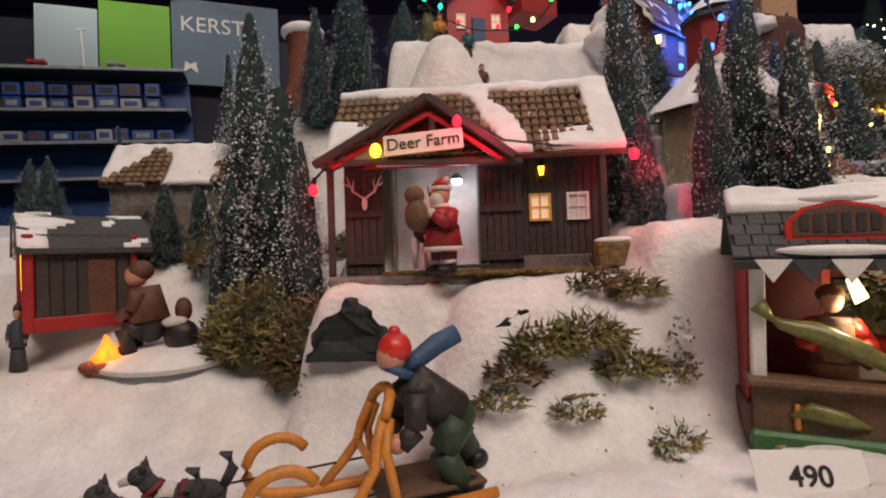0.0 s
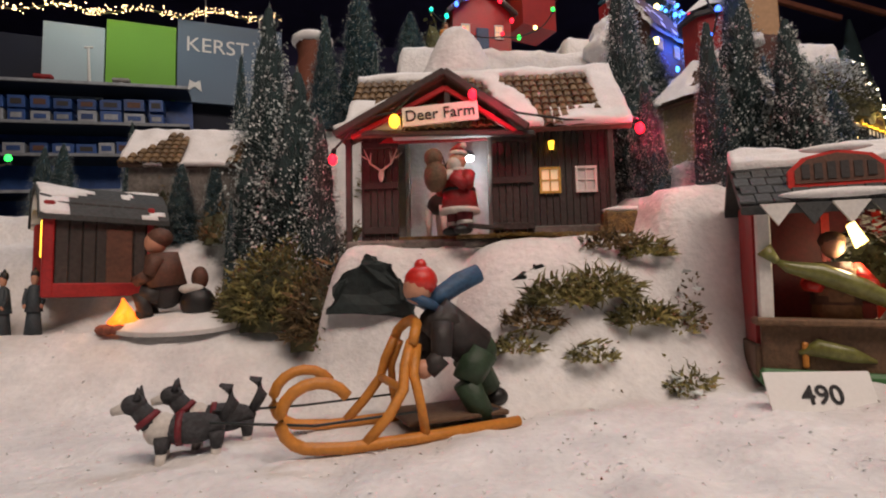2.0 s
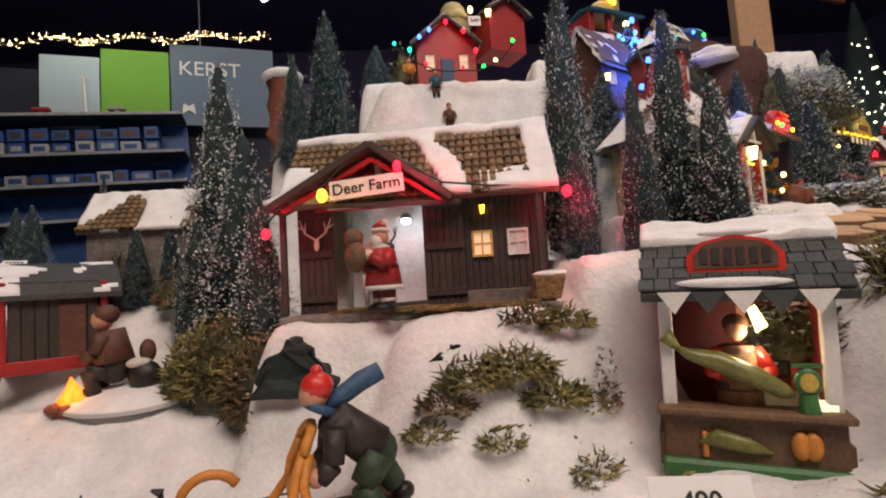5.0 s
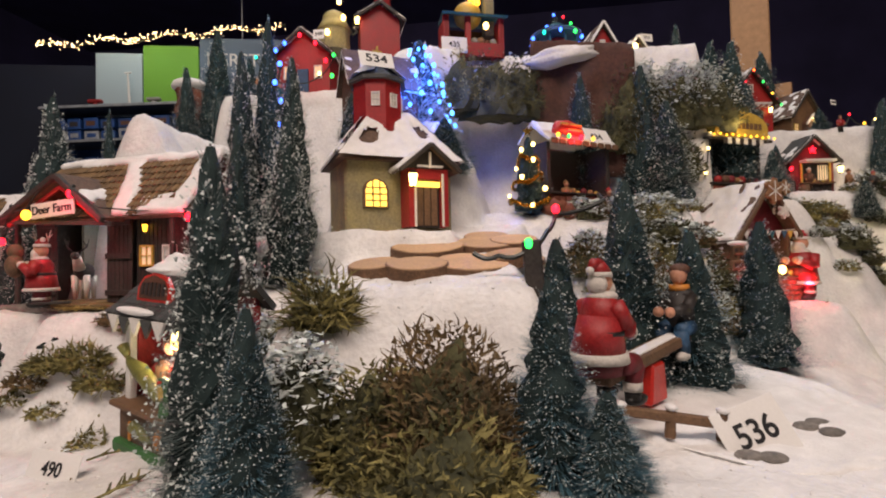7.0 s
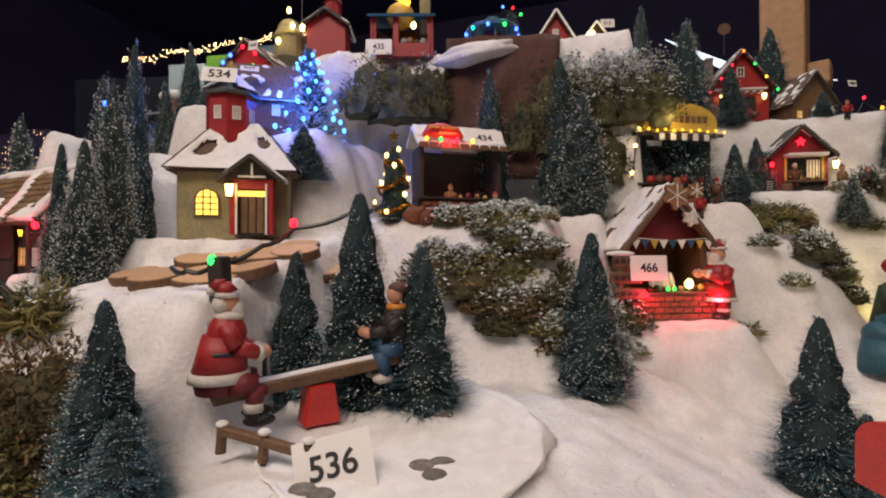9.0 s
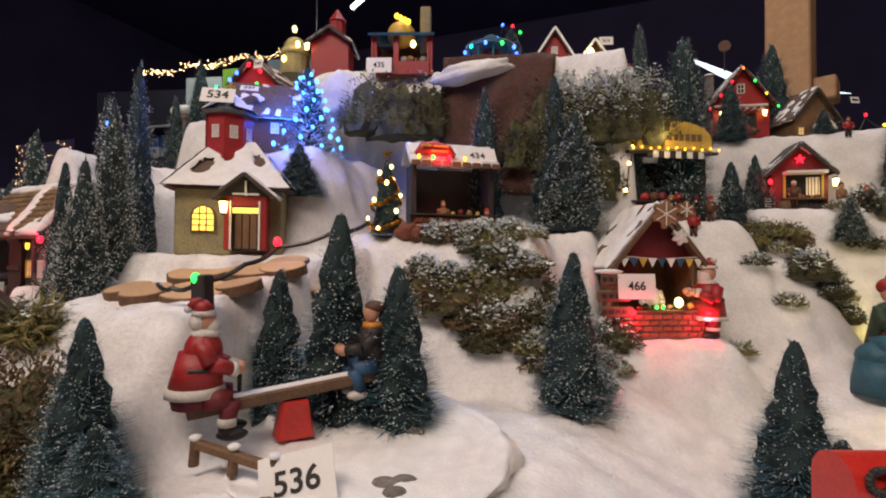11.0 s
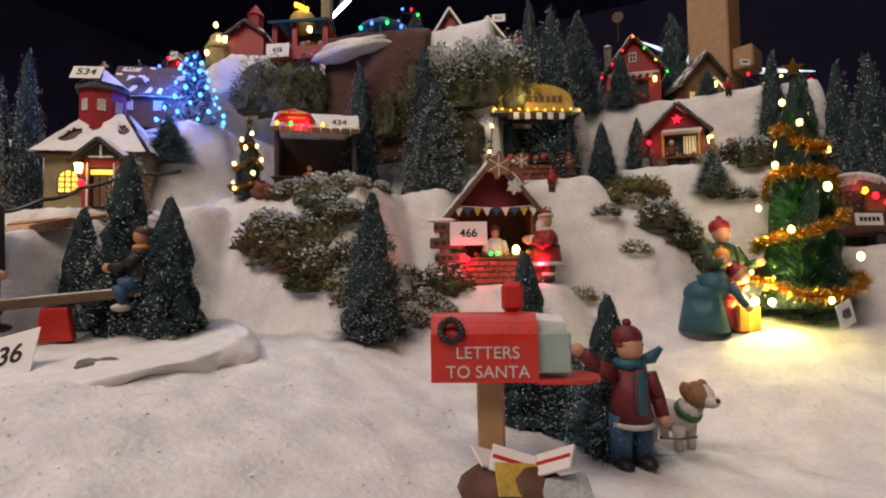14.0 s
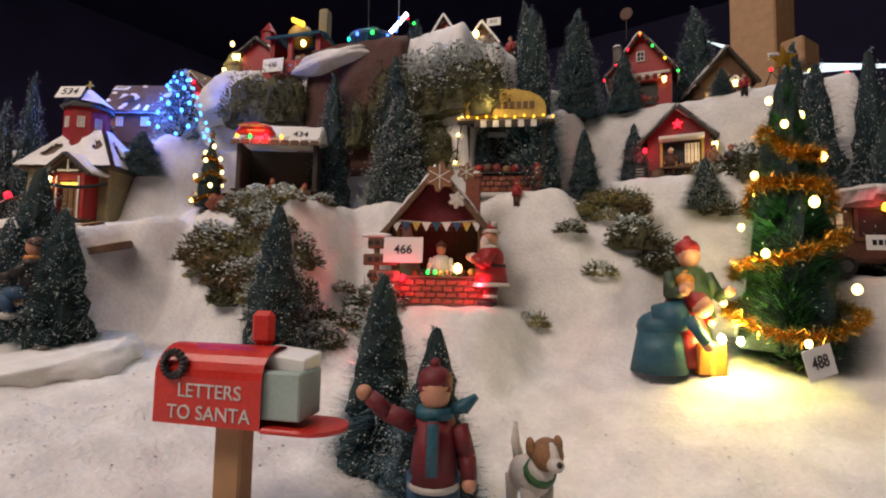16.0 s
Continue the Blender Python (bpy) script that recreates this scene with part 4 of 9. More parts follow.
        msk = (lambda q1, q2: 0.55 - q2 + 0.2 * noise.noise(Vector((q1 * 3, q2 * 3, 8)))) if s < 0 else (lambda q1, q2: 0.13 - abs(q1 - 0.45 - 0.25 * q2) + 0.10 * noise.noise(Vector((q1 * 5, q2 * 3, 4))))
        snow_sheet(bm, o + Vector((0, 0, 0.001)), vv, uu, lambda a1, b1: msk(b1, a1), 20, 24, 0.005)
        bmesh.ops.recalc_face_normals(bm, faces=list(bm.faces))
        part("gable_snow", bm, SNOWCAP, g, "patchy thick white snow", smooth=True)
        bm = bmesh.new()
        limbbox(bm, (xe, yf - 0.002, zl - 0.003), (xp, yf - 0.002, zp - 0.003), 0.006)
        part("barge_board", bm, DARKWOOD, g)
        bm = bmesh.new()
        limbbox(bm, (xe * 0.86 + xp * 0.14, yf + 0.004, zl - 0.004), (xp, yf + 0.004, zp - 0.014), 0.004)
        part("brace", bm, RED, g)
    bm = bmesh.new()
    prism(bm, [(x0 + 0.03, zl - 0.002), (x1 - 0.03, zl - 0.002), (xp, zp - 0.012)], -0.004, 0.0)
    part("gable_panel", bm, RED, e, "red boarded gable")
    bm = bmesh.new()
    limbbox(bm, (xp + 0.001, -0.009, 0.105), (xp + 0.001, -0.009, 0.126), 0.005)
    part("king_post", bm, WHITE, e)
    bm = bmesh.new()
    box(bm, (-0.034, -0.011, 0.091), (0.094, 0.008, 0.009), 0, 0.001)
    part("lintel", bm, GREYSNOW, e)
    bm = bmesh.new()
    limbbox(bm, (-0.112, -0.03, 0.088), (0.034, -0.03, 0.082), 0.004)
    part("tie_beam", bm, DARKWOOD, e)
    bm = bmesh.new()
    box(bm, (0, 0, 0), (0.06, 0.002, 0.0155), 0, 0.0006)
    sign = part("sign", bm, WHITE, e, "white sign board with black script", m=pose(-0.040, -0.0355, 0.099, 0, -4, 0))
    words("Deer Farm", 0.0125, INK, sign, pose(0, -0.0015, 0, 90, 0, 0))
    for x in (-0.117, 0.095):
        bm = bmesh.new()
        limbbox(bm, (x, -0.016, 0), (x, -0.016, 0.092), 0.005)
        part("corner_post", bm, DARKWOOD, e)
    # antlers on a skull
    bm = bmesh.new()
    ball(bm, (-0.092, -0.006, 0.058), (0.0025, 0.002, 0.0055))
    for s in (-1, 1):
        chain(bm, [(-0.092, -0.006, 0.062), (-0.092 + s * 0.009, -0.008, 0.068), (-0.092 + s * 0.014, -0.008, 0.080)], [0.001, 0.0009, 0.0004], seg=5)
        chain(bm, [(-0.092 + s * 0.009, -0.008, 0.068), (-0.092 + s * 0.008, -0.009, 0.077)], [0.0008, 0.0003], seg=5)
        chain(bm, [(-0.092 + s * 0.012, -0.008, 0.072), (-0.092 + s * 0.018, -0.009, 0.076)], [0.0008, 0.0003], seg=5)
    part("antlers", bm, FUR, e, "bleached antlers on a skull")
    lantern(e, 0.050, -0.006, 0.078, 0.0042, G_YEL)
    bm = bmesh.new()
    limb(bm, (-0.018, 0.02, 0.078), (-0.018, 0.02, 0.083), 0.006, 0.003)
    lp = part("ceiling_lamp", bm, METAL, e)
    bm = bmesh.new()
    ball(bm, (-0.018, 0.02, 0.0765), (0.0045, 0.0045, 0.003))
    part("bulb", bm, G_COOL, lp)
    for p, mat in (((-0.076, -0.037, 0.094), G_YEL), ((-0.014, -0.037, 0.113), G_RED), ((-0.128, -0.026, 0.068), G_RED), ((0.118, -0.02, 0.086), G_RED)):
        b = bulb(e, p, mat, 0.0038 if mat is G_RED else 0.0046, "coloured_bulb")
        bm = bmesh.new()
        limb(bm, Vector(p) + Vector((0, 0, 0.003)), Vector(p) + Vector((0, 0.004, 0.009)), 0.0024, 0.002, seg=8)
        part("socket", bm, CABLE, b)
    bm = bmesh.new()
    chain(bm, [(-0.128, -0.026, 0.075), (-0.10, -0.036, 0.098), (-0.076, -0.037, 0.101), (-0.04, -0.037, 0.134), (-0.014, -0.037, 0.12), (0.02, -0.034, 0.098), (0.06, -0.024, 0.094), (0.118, -0.02, 0.094)], 0.0009, seg=6)
    part("cable", bm, CABLE, e)
    return e


deer_farm()
lamp("barn_ceiling_bulb", "POINT", (0.0942, 0.435, 0.1987), 0.035, (0.9, 0.97, 1.0), 0.004)
lamp("barn_red_bulb", "POINT", (0.1049, 0.363, 0.2405), 0.12, (1.0, 0.03, 0.08), 0.004)
lamp("barn_red_bulb_left", "POINT", (-0.0316, 0.3846, 0.1978), 0.09, (1.0, 0.03, 0.08), 0.004)
lamp("barn_red_bulb_right", "POINT", (0.2497, 0.3724, 0.2123), 0.10, (1.0, 0.03, 0.08), 0.004)
lamp("barn_yellow_bulb", "POINT", (0.0373, 0.3718, 0.2186), 0.012, (1.0, 0.6, 0.08), 0.004)


def statue(name, m, label, mats, make, category="figurine"):
    bm = bmesh.new()
    make(bm)
    ob = part(name, bm, mats, smooth=True, m=m)
    return tagged(ob, label, category, "painted village figures")


SANTA = [RED, FUR, BLACK, SKIN, WOOD, MAROON]


def santa(bm, h, arms=0.9, legs=True, gift=True):
    """A stout standing figure in a long coat, height h."""
    if legs:
        for s in (-1, 1):
            limb(bm, (s * 0.09 * h, 0, 0.05 * h), (s * 0.08 * h, 0, 0.3 * h), 0.075 * h, 0.1 * h, 5)
            ball(bm, (s * 0.095 * h, -0.04 * h, 0.04 * h), (0.07 * h, 0.12 * h, 0.05 * h), 2)
            limb(bm, (s * 0.09 * h, 0, 0.10 * h), (s * 0.09 * h, 0, 0.14 * h), 0.088 * h, 0.088 * h, 1)
    limb(bm, (0, 0, 0.25 * h), (0, 0, 0.5 * h), 0.205 * h, 0.17 * h, 0, 14)
    limb(bm, (0, 0, 0.225 * h), (0, 0, 0.275 * h), 0.225 * h, 0.215 * h, 1, 14)
    ball(bm, (0, -0.01 * h, 0.55 * h), (0.18 * h, 0.165 * h, 0.17 * h), 0)
    limb(bm, (0, -0.005 * h, 0.455 * h), (0, -0.005 * h, 0.485 * h), 0.184 * h, 0.182 * h, 2, 14)
    ball(bm, (0, -0.02 * h, 0.68 * h), (0.12 * h, 0.11 * h, 0.05 * h), 1)
    ball(bm, (0, -0.01 * h, 0.80 * h), (0.095 * h, 0.095 * h, 0.10 * h), 3)
    ball(bm, (0, -0.06 * h, 0.74 * h), (0.095 * h, 0.07 * h, 0.10 * h), 1)
    limb(bm, (0, 0, 0.855 * h), (0, 0, 0.895 * h), 0.108 * h, 0.1 * h, 1, 12)
    limb(bm, (0, 0, 0.89 * h), (0, 0.03 * h, 0.985 * h), 0.095 * h, 0.03 * h, 0, 12)
    ball(bm, (0.06 * h, 0.03 * h, 0.955 * h), 0.035 * h, 1)
    for s in (-1, 1):
        a, b, c = (s * 0.17 * h, 0, 0.63 * h), (s * 0.21 * h, -0.07 * h, 0.48 * h), (s * 0.10 * h, -0.2 * h, (0.46 + 0.1 * arms) * h)
        limb(bm, a, b, 0.07 * h, 0.065 * h, 0)
        limb(bm, b, c, 0.065 * h, 0.055 * h, 0)
        ball(bm, c, 0.058 * h, 1)
        ball(bm, Vector(c) + Vector((-s * 0.02 * h, -0.045 * h, 0.01 * h)), 0.045 * h, 3)


def person(bm, h, coat=0, legs=1, hat=2, skin=3, boots=4, scarf=None, stride=0.0, arms=(0.3, 0.3), skirt=False):
    """A standing figure of height h, with no features in the face."""
    for s in (-1, 1):
        foot = (s * 0.075 * h, s * stride * h, 0.03 * h)
        limb(bm, foot, (s * 0.06 * h, 0, 0.42 * h), 0.055 * h, 0.08 * h, legs)
        ball(bm, (foot[0], foot[1] - 0.03 * h, 0.03 * h), (0.05 * h, 0.09 * h, 0.035 * h), boots)
    limb(bm, (0, 0, 0.36 * h), (0, 0, 0.72 * h), (0.165 if not skirt else 0.2) * h, 0.13 * h, coat, 12)
    ball(bm, (0, 0, 0.70 * h), (0.15 * h, 0.105 * h, 0.07 * h), coat)
    if skirt:
        limb(bm, (0, 0, 0.02 * h), (0, 0, 0.42 * h), 0.2 * h, 0.14 * h, coat, 12)
    ball(bm, (0, -0.01 * h, 0.855 * h), (0.085 * h, 0.085 * h, 0.105 * h), skin)
    ball(bm, (0, 0.012 * h, 0.91 * h), (0.097 * h, 0.1 * h, 0.085 * h), hat)
    ball(bm, (0, 0.012 * h, 0.995 * h), 0.03 * h, hat)
    if scarf is not None:
        limb(bm, (0, 0, 0.735 * h), (0, 0, 0.785 * h), 0.11 * h, 0.10 * h, scarf, 12)
        box(bm, (0.03 * h, -0.13 * h, 0.62 * h), (0.07 * h, 0.03 * h, 0.24 * h), scarf, 0.008 * h)
    for s, f in zip((-1, 1), arms):
        a = Vector((s * 0.15 * h, 0, 0.70 * h))
        b = a + Vector((s * 0.05 * h, -0.1 * h * f, -0.17 * h))
        c = b + Vector((-s * 0.02 * h, -0.2 * h * f, -0.14 * h + 0.2 * h * f))
        limb(bm, a, b, 0.055 * h, 0.05 * h, coat)
        limb(bm, b, c, 0.05 * h, 0.042 * h, coat)
        ball(bm, c, 0.042 * h, skin)


def farm_santa(bm):
    santa(bm, 0.078, 1.4)
    ball(bm, (0, -0.024, 0.046), (0.011, 0.009, 0.013), 4)
    ball(bm, (-0.002, -0.024, 0.062), (0.008, 0.008, 0.008), 4)


statue("santa_figure", pose(0.0686, 0.374, 0.1215, 0, 0, -58.7) @ Matrix.Scale(1.025, 4), "red coated santa figurine holding a brown toy bear", SANTA, farm_santa)


def reindeer(bm):
    ball(bm, (0, 0.0, 0.034), (0.010, 0.021, 0.011), 0)
    for x, y in ((-0.006, -0.013), (0.006, -0.013), (-0.006, 0.014), (0.006, 0.014)):
        limb(bm, (x, y, 0), (x, y * 0.95, 0.03), 0.002, 0.0042, 1)
    limb(bm, (0, -0.017, 0.038), (0, -0.027, 0.052), 0.0065, 0.0045, 1)
    ball(bm, (0, -0.031, 0.053), (0.0042, 0.008, 0.0045), 0)
    for s in (-1, 1):
        chain(bm, [(s * 0.002, -0.027, 0.056), (s * 0.010, -0.024, 0.064), (s * 0.012, -0.024, 0.073)], [0.0012, 0.001, 0.0004], 2, 5)
        chain(bm, [(s * 0.010, -0.024, 0.064), (s * 0.007, -0.028, 0.071)], [0.001, 0.0004], 2, 5)


statue("reindeer_figure", pose(0.0597, 0.4414, 0.1255, 0, 0, 26.76) @ Matrix.Scale(1.026, 4), "pale reindeer figurine with dark head and antlers inside the barn", [CHAR, FUR, BLACK], reindeer)
e = thing("hay_trough", pose(0.222, 0.3937, 0.1197, 0, 0, -10.04) @ Matrix.Scale(1.027, 4), "ochre stone trough capped with snow", "trough")
bm = bmesh.new()
box(bm, (0, 0, 0.011), (0.036, 0.016, 0.024), 0, 0.003)
part("trough", bm, STRAW, e)
bm = bmesh.new()
ball(bm, (0, 0, 0.0235), (0.018, 0.009, 0.0035))
part("snow_cap", bm, SNOWCAP, e, smooth=True)
e = thing("board", pose(0.0896, 0.3662, 0.1247, 0, 0, 33.07) @ Matrix.Scale(1.026, 4), "dark wooden board leaning at the barn threshold", "board")
bm = bmesh.new()
box(bm, (0, 0, 0.002), (0.035, 0.007, 0.003), 0, 0.0006)
part("plank", bm, DARKWOOD, e)

def straw():
    """A thin scatter of straw on the farm's forecourt."""
    rnd = random.Random(61)
    verts, faces = [], []
    for k in range(420):
        c = Vector((0.122 + rnd.gauss(0, 0.016), 0.372 + rnd.gauss(0, 0.007), 0.1185 + rnd.uniform(0, 0.003)))
        a = rnd.uniform(0, math.pi)
        d = Vector((math.cos(a), math.sin(a), rnd.uniform(-0.15, 0.25))) * rnd.uniform(0.003, 0.006)
        q = Vector((-d.y, d.x, 0)).normalized() * 0.0006
        i = len(verts)
        verts += [c - d - q, c - d + q, c + d + q, c + d - q]
        faces.append((i, i + 1, i + 2, i + 3))
    me = bpy.data.meshes.new("straw")
    me.from_pydata(verts, [], faces)
    me.materials.append(shade("straw", (0.50, 0.34, 0.09), 0.7, vary=0.3, scale=80, bump=0, island=0.5))
    tagged(new("straw", me), "yellow straw scattered in front of the farm", "straw", kind="stuff")


straw()

# ---- sledge with dogs ----


HUSKY = shade("dark_grey_fur", (0.06, 0.06, 0.065), 0.85, vary=0.5, scale=160, bump=0.6)


def husky(bm):
    ball(bm, (0, 0, 0.021), (0.019, 0.0075, 0.0085), 0)
    ball(bm, (-0.014, 0, 0.022), (0.009, 0.0075, 0.009), 1)
    for x in (-0.013, 0.014):
        for y in (-0.004, 0.004):
            limb(bm, (x - 0.001, y, 0), (x, y, 0.010), 0.0022, 0.0028, 1)
            limb(bm, (x, y, 0.010), (x, y, 0.019), 0.0028, 0.0042, 0)
    limb(bm, (-0.018, 0, 0.025), (-0.025, 0, 0.034), 0.006, 0.005, 0)
    ball(bm, (-0.027, 0, 0.036), (0.0065, 0.0058, 0.0056), 0)
    limb(bm, (-0.030, 0, 0.035), (-0.0375, 0, 0.033), 0.0035, 0.002, 1)
    for s in (-1, 1):
        limb(bm, (-0.025, s * 0.0035, 0.039), (-0.0245, s * 0.004, 0.0455), 0.0023, 0.0004, 0)
    chain(bm, [(0.017, 0, 0.024), (0.022, 0, 0.033), (0.020, 0, 0.041), (0.015, 0, 0.043)], [0.003, 0.0035, 0.003, 0.001], 0, 7)
    limb(bm, (-0.0195, 0, 0.0265), (-0.0215, 0, 0.029), 0.0072, 0.0068, 2)
    limb(bm, (-0.006, 0, 0.0212), (-0.003, 0, 0.0212), 0.0092, 0.0092, 2, 14)


for x, y in ((-0.100, 0.241), (-0.090, 0.263)):
    statue("husky_figure", pose(x, y, -0.016, 0, 0, 12) @ Matrix.Scale(0.98, 4), "grey and white husky figurine in a red harness", [HUSKY, FUR, MAROON], husky)


def sledge():
    e = thing("dog_sledge", pose(0.0145, 0.270, -0.014, 0, 0, 16) @ Matrix.Scale(1.13, 4), "orange wooden dog sledge on a snowy oval base", "sledge")
    bm = bmesh.new()
    ball(bm, (0.010, 0, -0.003), (0.072, 0.044, 0.0055), u=28, v=10)
    part("base", bm, SNOWCAP, e, "white oval base", smooth=True)
    for s in (-0.025, 0.025):
        bm = bmesh.new()
        pts = [(0.058, s, 0.0065), (0.0, s, 0.005), (-0.035, s, 0.005)] + [(-0.049 + 0.0165 * math.cos(math.radians(a)), s, 0.0215 + 0.0150 * math.sin(math.radians(a))) for a in range(270, 10, -20)]
        chain(bm, pts, [0.0029] * len(pts), seg=10)
        part("runner", bm, ORANGE, e, smooth=True)
        bm = bmesh.new()
        chain(bm, [(-0.026, s, 0.006), (-0.014, s, 0.018), (-0.006, s * 0.9, 0.029), (-0.004, s * 0.75, 0.040), (0.001, s * 0.62, 0.052)], 0.0028, seg=8)
        part("upright", bm, ORANGE, e, smooth=True)
        bm = bmesh.new()
        chain(bm, [(0.0045, s, 0.006), (0.002, s, 0.022), (0.0, s * 0.85, 0.036), (0.004, s * 0.64, 0.050)], 0.0026, seg=8)
        part("rear_upright", bm, ORANGE, e, smooth=True)
        bm = bmesh.new()
        chain(bm, [(-0.095, s * 0.5, 0.021), (-0.05, s, 0.017), (0.004, s, 0.018)], 0.0007, seg=5)
        part("trace", bm, CABLE, e)
    bm = bmesh.new()
    bow = [(0.001, -0.017, 0.050), (0.003, -0.0155, 0.056), (0.006, -0.010, 0.0605), (0.007, 0, 0.0625), (0.006, 0.010, 0.0605), (0.003, 0.0155, 0.056), (0.001, 0.017, 0.050)]
    chain(bm, bow, 0.0030, seg=8)
    part("handle_bow", bm, ORANGE, e, smooth=True)
    bm = bmesh.new()
    chain(bm, [(-0.006, -0.0225, 0.029), (-0.006, 0.0225, 0.029)], 0.0022, seg=8)
    part("cross_bar", bm, ORANGE, e, smooth=True)
    bm = bmesh.new()
    box(bm, (0.026, 0, 0.0105), (0.058, 0.040, 0.0025), 0, 0.0006)
    part("deck", bm, WOOD, e)


sledge()


def musher(bm):
    limb(bm, (0.002, -0.009, 0.010), (-0.008, -0.008, 0.030), 0.0062, 0.0075, 1)
    limb(bm, (-0.008, -0.008, 0.030), (0.002, -0.007, 0.045), 0.0078, 0.0098, 1)
    limb(bm, (0.014, 0.006, 0.022), (0.0, 0.006, 0.042), 0.0065, 0.010, 1)
    ball(bm, (0.004, -0.009, 0.010), (0.011, 0.006, 0.0055), 4)
    ball(bm, (0.018, 0.007, 0.017), (0.007, 0.006, 0.0055), 4)
    ball(bm, (0.002, 0, 0.045), (0.0125, 0.0115, 0.0115), 1)
    limb(bm, (0.002, 0, 0.046), (-0.022, 0, 0.066), 0.0128, 0.0112, 0, 12)
    ball(bm, (-0.018, 0, 0.062), (0.012, 0.013, 0.009), 0)
    for s in (-1, 1):
        limb(bm, (-0.022, s * 0.011, 0.062), (-0.024, s * 0.014, 0.045), 0.006, 0.0055, 0)
        limb(bm, (-0.024, s * 0.014, 0.045), (-0.031, s * 0.012, 0.038), 0.0055, 0.005, 0)
        ball(bm, (-0.033, s * 0.0115, 0.039), 0.005, 3)
    ball(bm, (-0.031, 0, 0.080), (0.008, 0.008, 0.0085), 3)
    ball(bm, (-0.029, 0, 0.084), (0.0092, 0.0092, 0.0085), 2)
    ball(bm, (-0.029, 0, 0.0925), 0.0035, 2)
    limb(bm, (-0.029, 0, 0.0705), (-0.027, 0, 0.0745), 0.0095, 0.0085, 5, 12)
    chain(bm, [(-0.026, 0.002, 0.072), (-0.016, 0.004, 0.076), (-0.004, 0.005, 0.083), (0.008, 0.004, 0.088)], [0.004, 0.0055, 0.006, 0.0055], 5, 8)


statue("sledge_driver_figure", pose(0.060, 0.277, -0.017, 0, 0, 17) @ Matrix.Scale(1.16, 4), "figurine leaning on the sledge, red hat and flying blue scarf", [CHAR, GREENCL, BRIGHTRED, SKIN, BLACK, BLUECL], musher)

# ---- camp fire ----


def camp():
    e = thing("camp_fire", pose(-0.240, 0.452, ground(-0.240, 0.452)) @ Matrix.Scale(1.3, 4), "small camp fire with glowing orange flames on stones", "camp fire")
    for k in range(9):
        bm = bmesh.new()
        a = k * 0.7
        ball(bm, (0.012 * math.cos(a), 0.010 * math.sin(a), 0.002), (0.0055, 0.005, 0.0038), u=8, v=6)
        part("stone", bm, BRICK, e)
    for k, (x, y, h, r) in enumerate(((0, 0, 0.024, 0.0075), (-0.006, 0.002, 0.017, 0.005), (0.006, -0.001, 0.018, 0.0055), (0.001, -0.005, 0.014, 0.005), (0.002, 0.005, 0.02, 0.005))):
        bm = bmesh.new()
        chain(bm, [(x, y, 0.001), (x * 1.2, y * 1.2, h * 0.35), (x * 0.8 + 0.001, y * 0.8, h * 0.7), (x * 0.6, y * 0.6, h)], [r * 0.7, r, r * 0.55, r * 0.08], seg=8)
        part("flame", bm, G_FIRE, e, smooth=True)
    o = thing("oval_base", pose(-0.190, 0.458, ground(-0.190, 0.458) + 0.008, 14), "snow covered oval figurine base with grey rim", "base")
    bm = bmesh.new()
    ball(bm, (0, 0, 0.001), (0.062, 0.036, 0.0065), u=30, v=10)
    part("snow", bm, SNOWCAP, o, smooth=True)
    bm = bmesh.new()
    limb(bm, (0, 0, -0.002), (0, 0, 0.002), 1, 1, seg=30)
    for v in bm.verts:
        v.co.x *= 0.0625
        v.co.y *= 0.0365
    part("rim", bm, GREYSNOW, o)


camp()
lamp("camp_fire_glow", "POINT", (-0.239, 0.438, 0.066), 0.016, (1.0, 0.32, 0.05), 0.006)


def crouching(bm):
    ball(bm, (0, 0, 0.022), (0.013, 0.012, 0.014), 1)
    limb(bm, (0, 0, 0.024), (-0.003, 0, 0.048), 0.0145, 0.011, 0, 12)
    for s in (-1, 1):
        limb(bm, (-0.002, s * 0.007, 0.018), (-0.014, s * 0.008, 0.02), 0.0065, 0.0055, 1)
        limb(bm, (-0.014, s * 0.008, 0.02), (-0.010, s * 0.008, 0.004), 0.0055, 0.0045, 1)
        ball(bm, (-0.013, s * 0.008, 0.004), (0.008, 0.0045, 0.004), 4)
        limb(bm, (-0.003, s * 0.011, 0.045), (-0.008, s * 0.012, 0.032), 0.005, 0.0045, 0)
        limb(bm, (-0.008, s * 0.012, 0.032), (-0.017, s * 0.007, 0.028), 0.0045, 0.004, 0)
    ball(bm, (-0.007, 0, 0.056), (0.0075, 0.0075, 0.0085), 3)
    ball(bm, (-0.004, 0, 0.0595), (0.0088, 0.0085, 0.0075), 2)
    ball(bm, (0.022, 0.004, 0.03), (0.006, 0.006, 0.009), 0)
    ball(bm, (0.022, -0.004, 0.012), (0.012, 0.009, 0.012), 5)
    ball(bm, (0.018, -0.004, 0.022), (0.009, 0.008, 0.004), 6)


statue("crouching_figure", pose(-0.210, 0.470, ground(-0.210, 0.470) + 0.009, 0, 0, 10) @ Matrix.Scale(1.35, 4), "figurine in brown coat crouching beside a dark sack", [BROWN, CHAR, BROWN, SKIN, BLACK, BLACK, FUR], crouching)

# ---- houses left of the farm ----


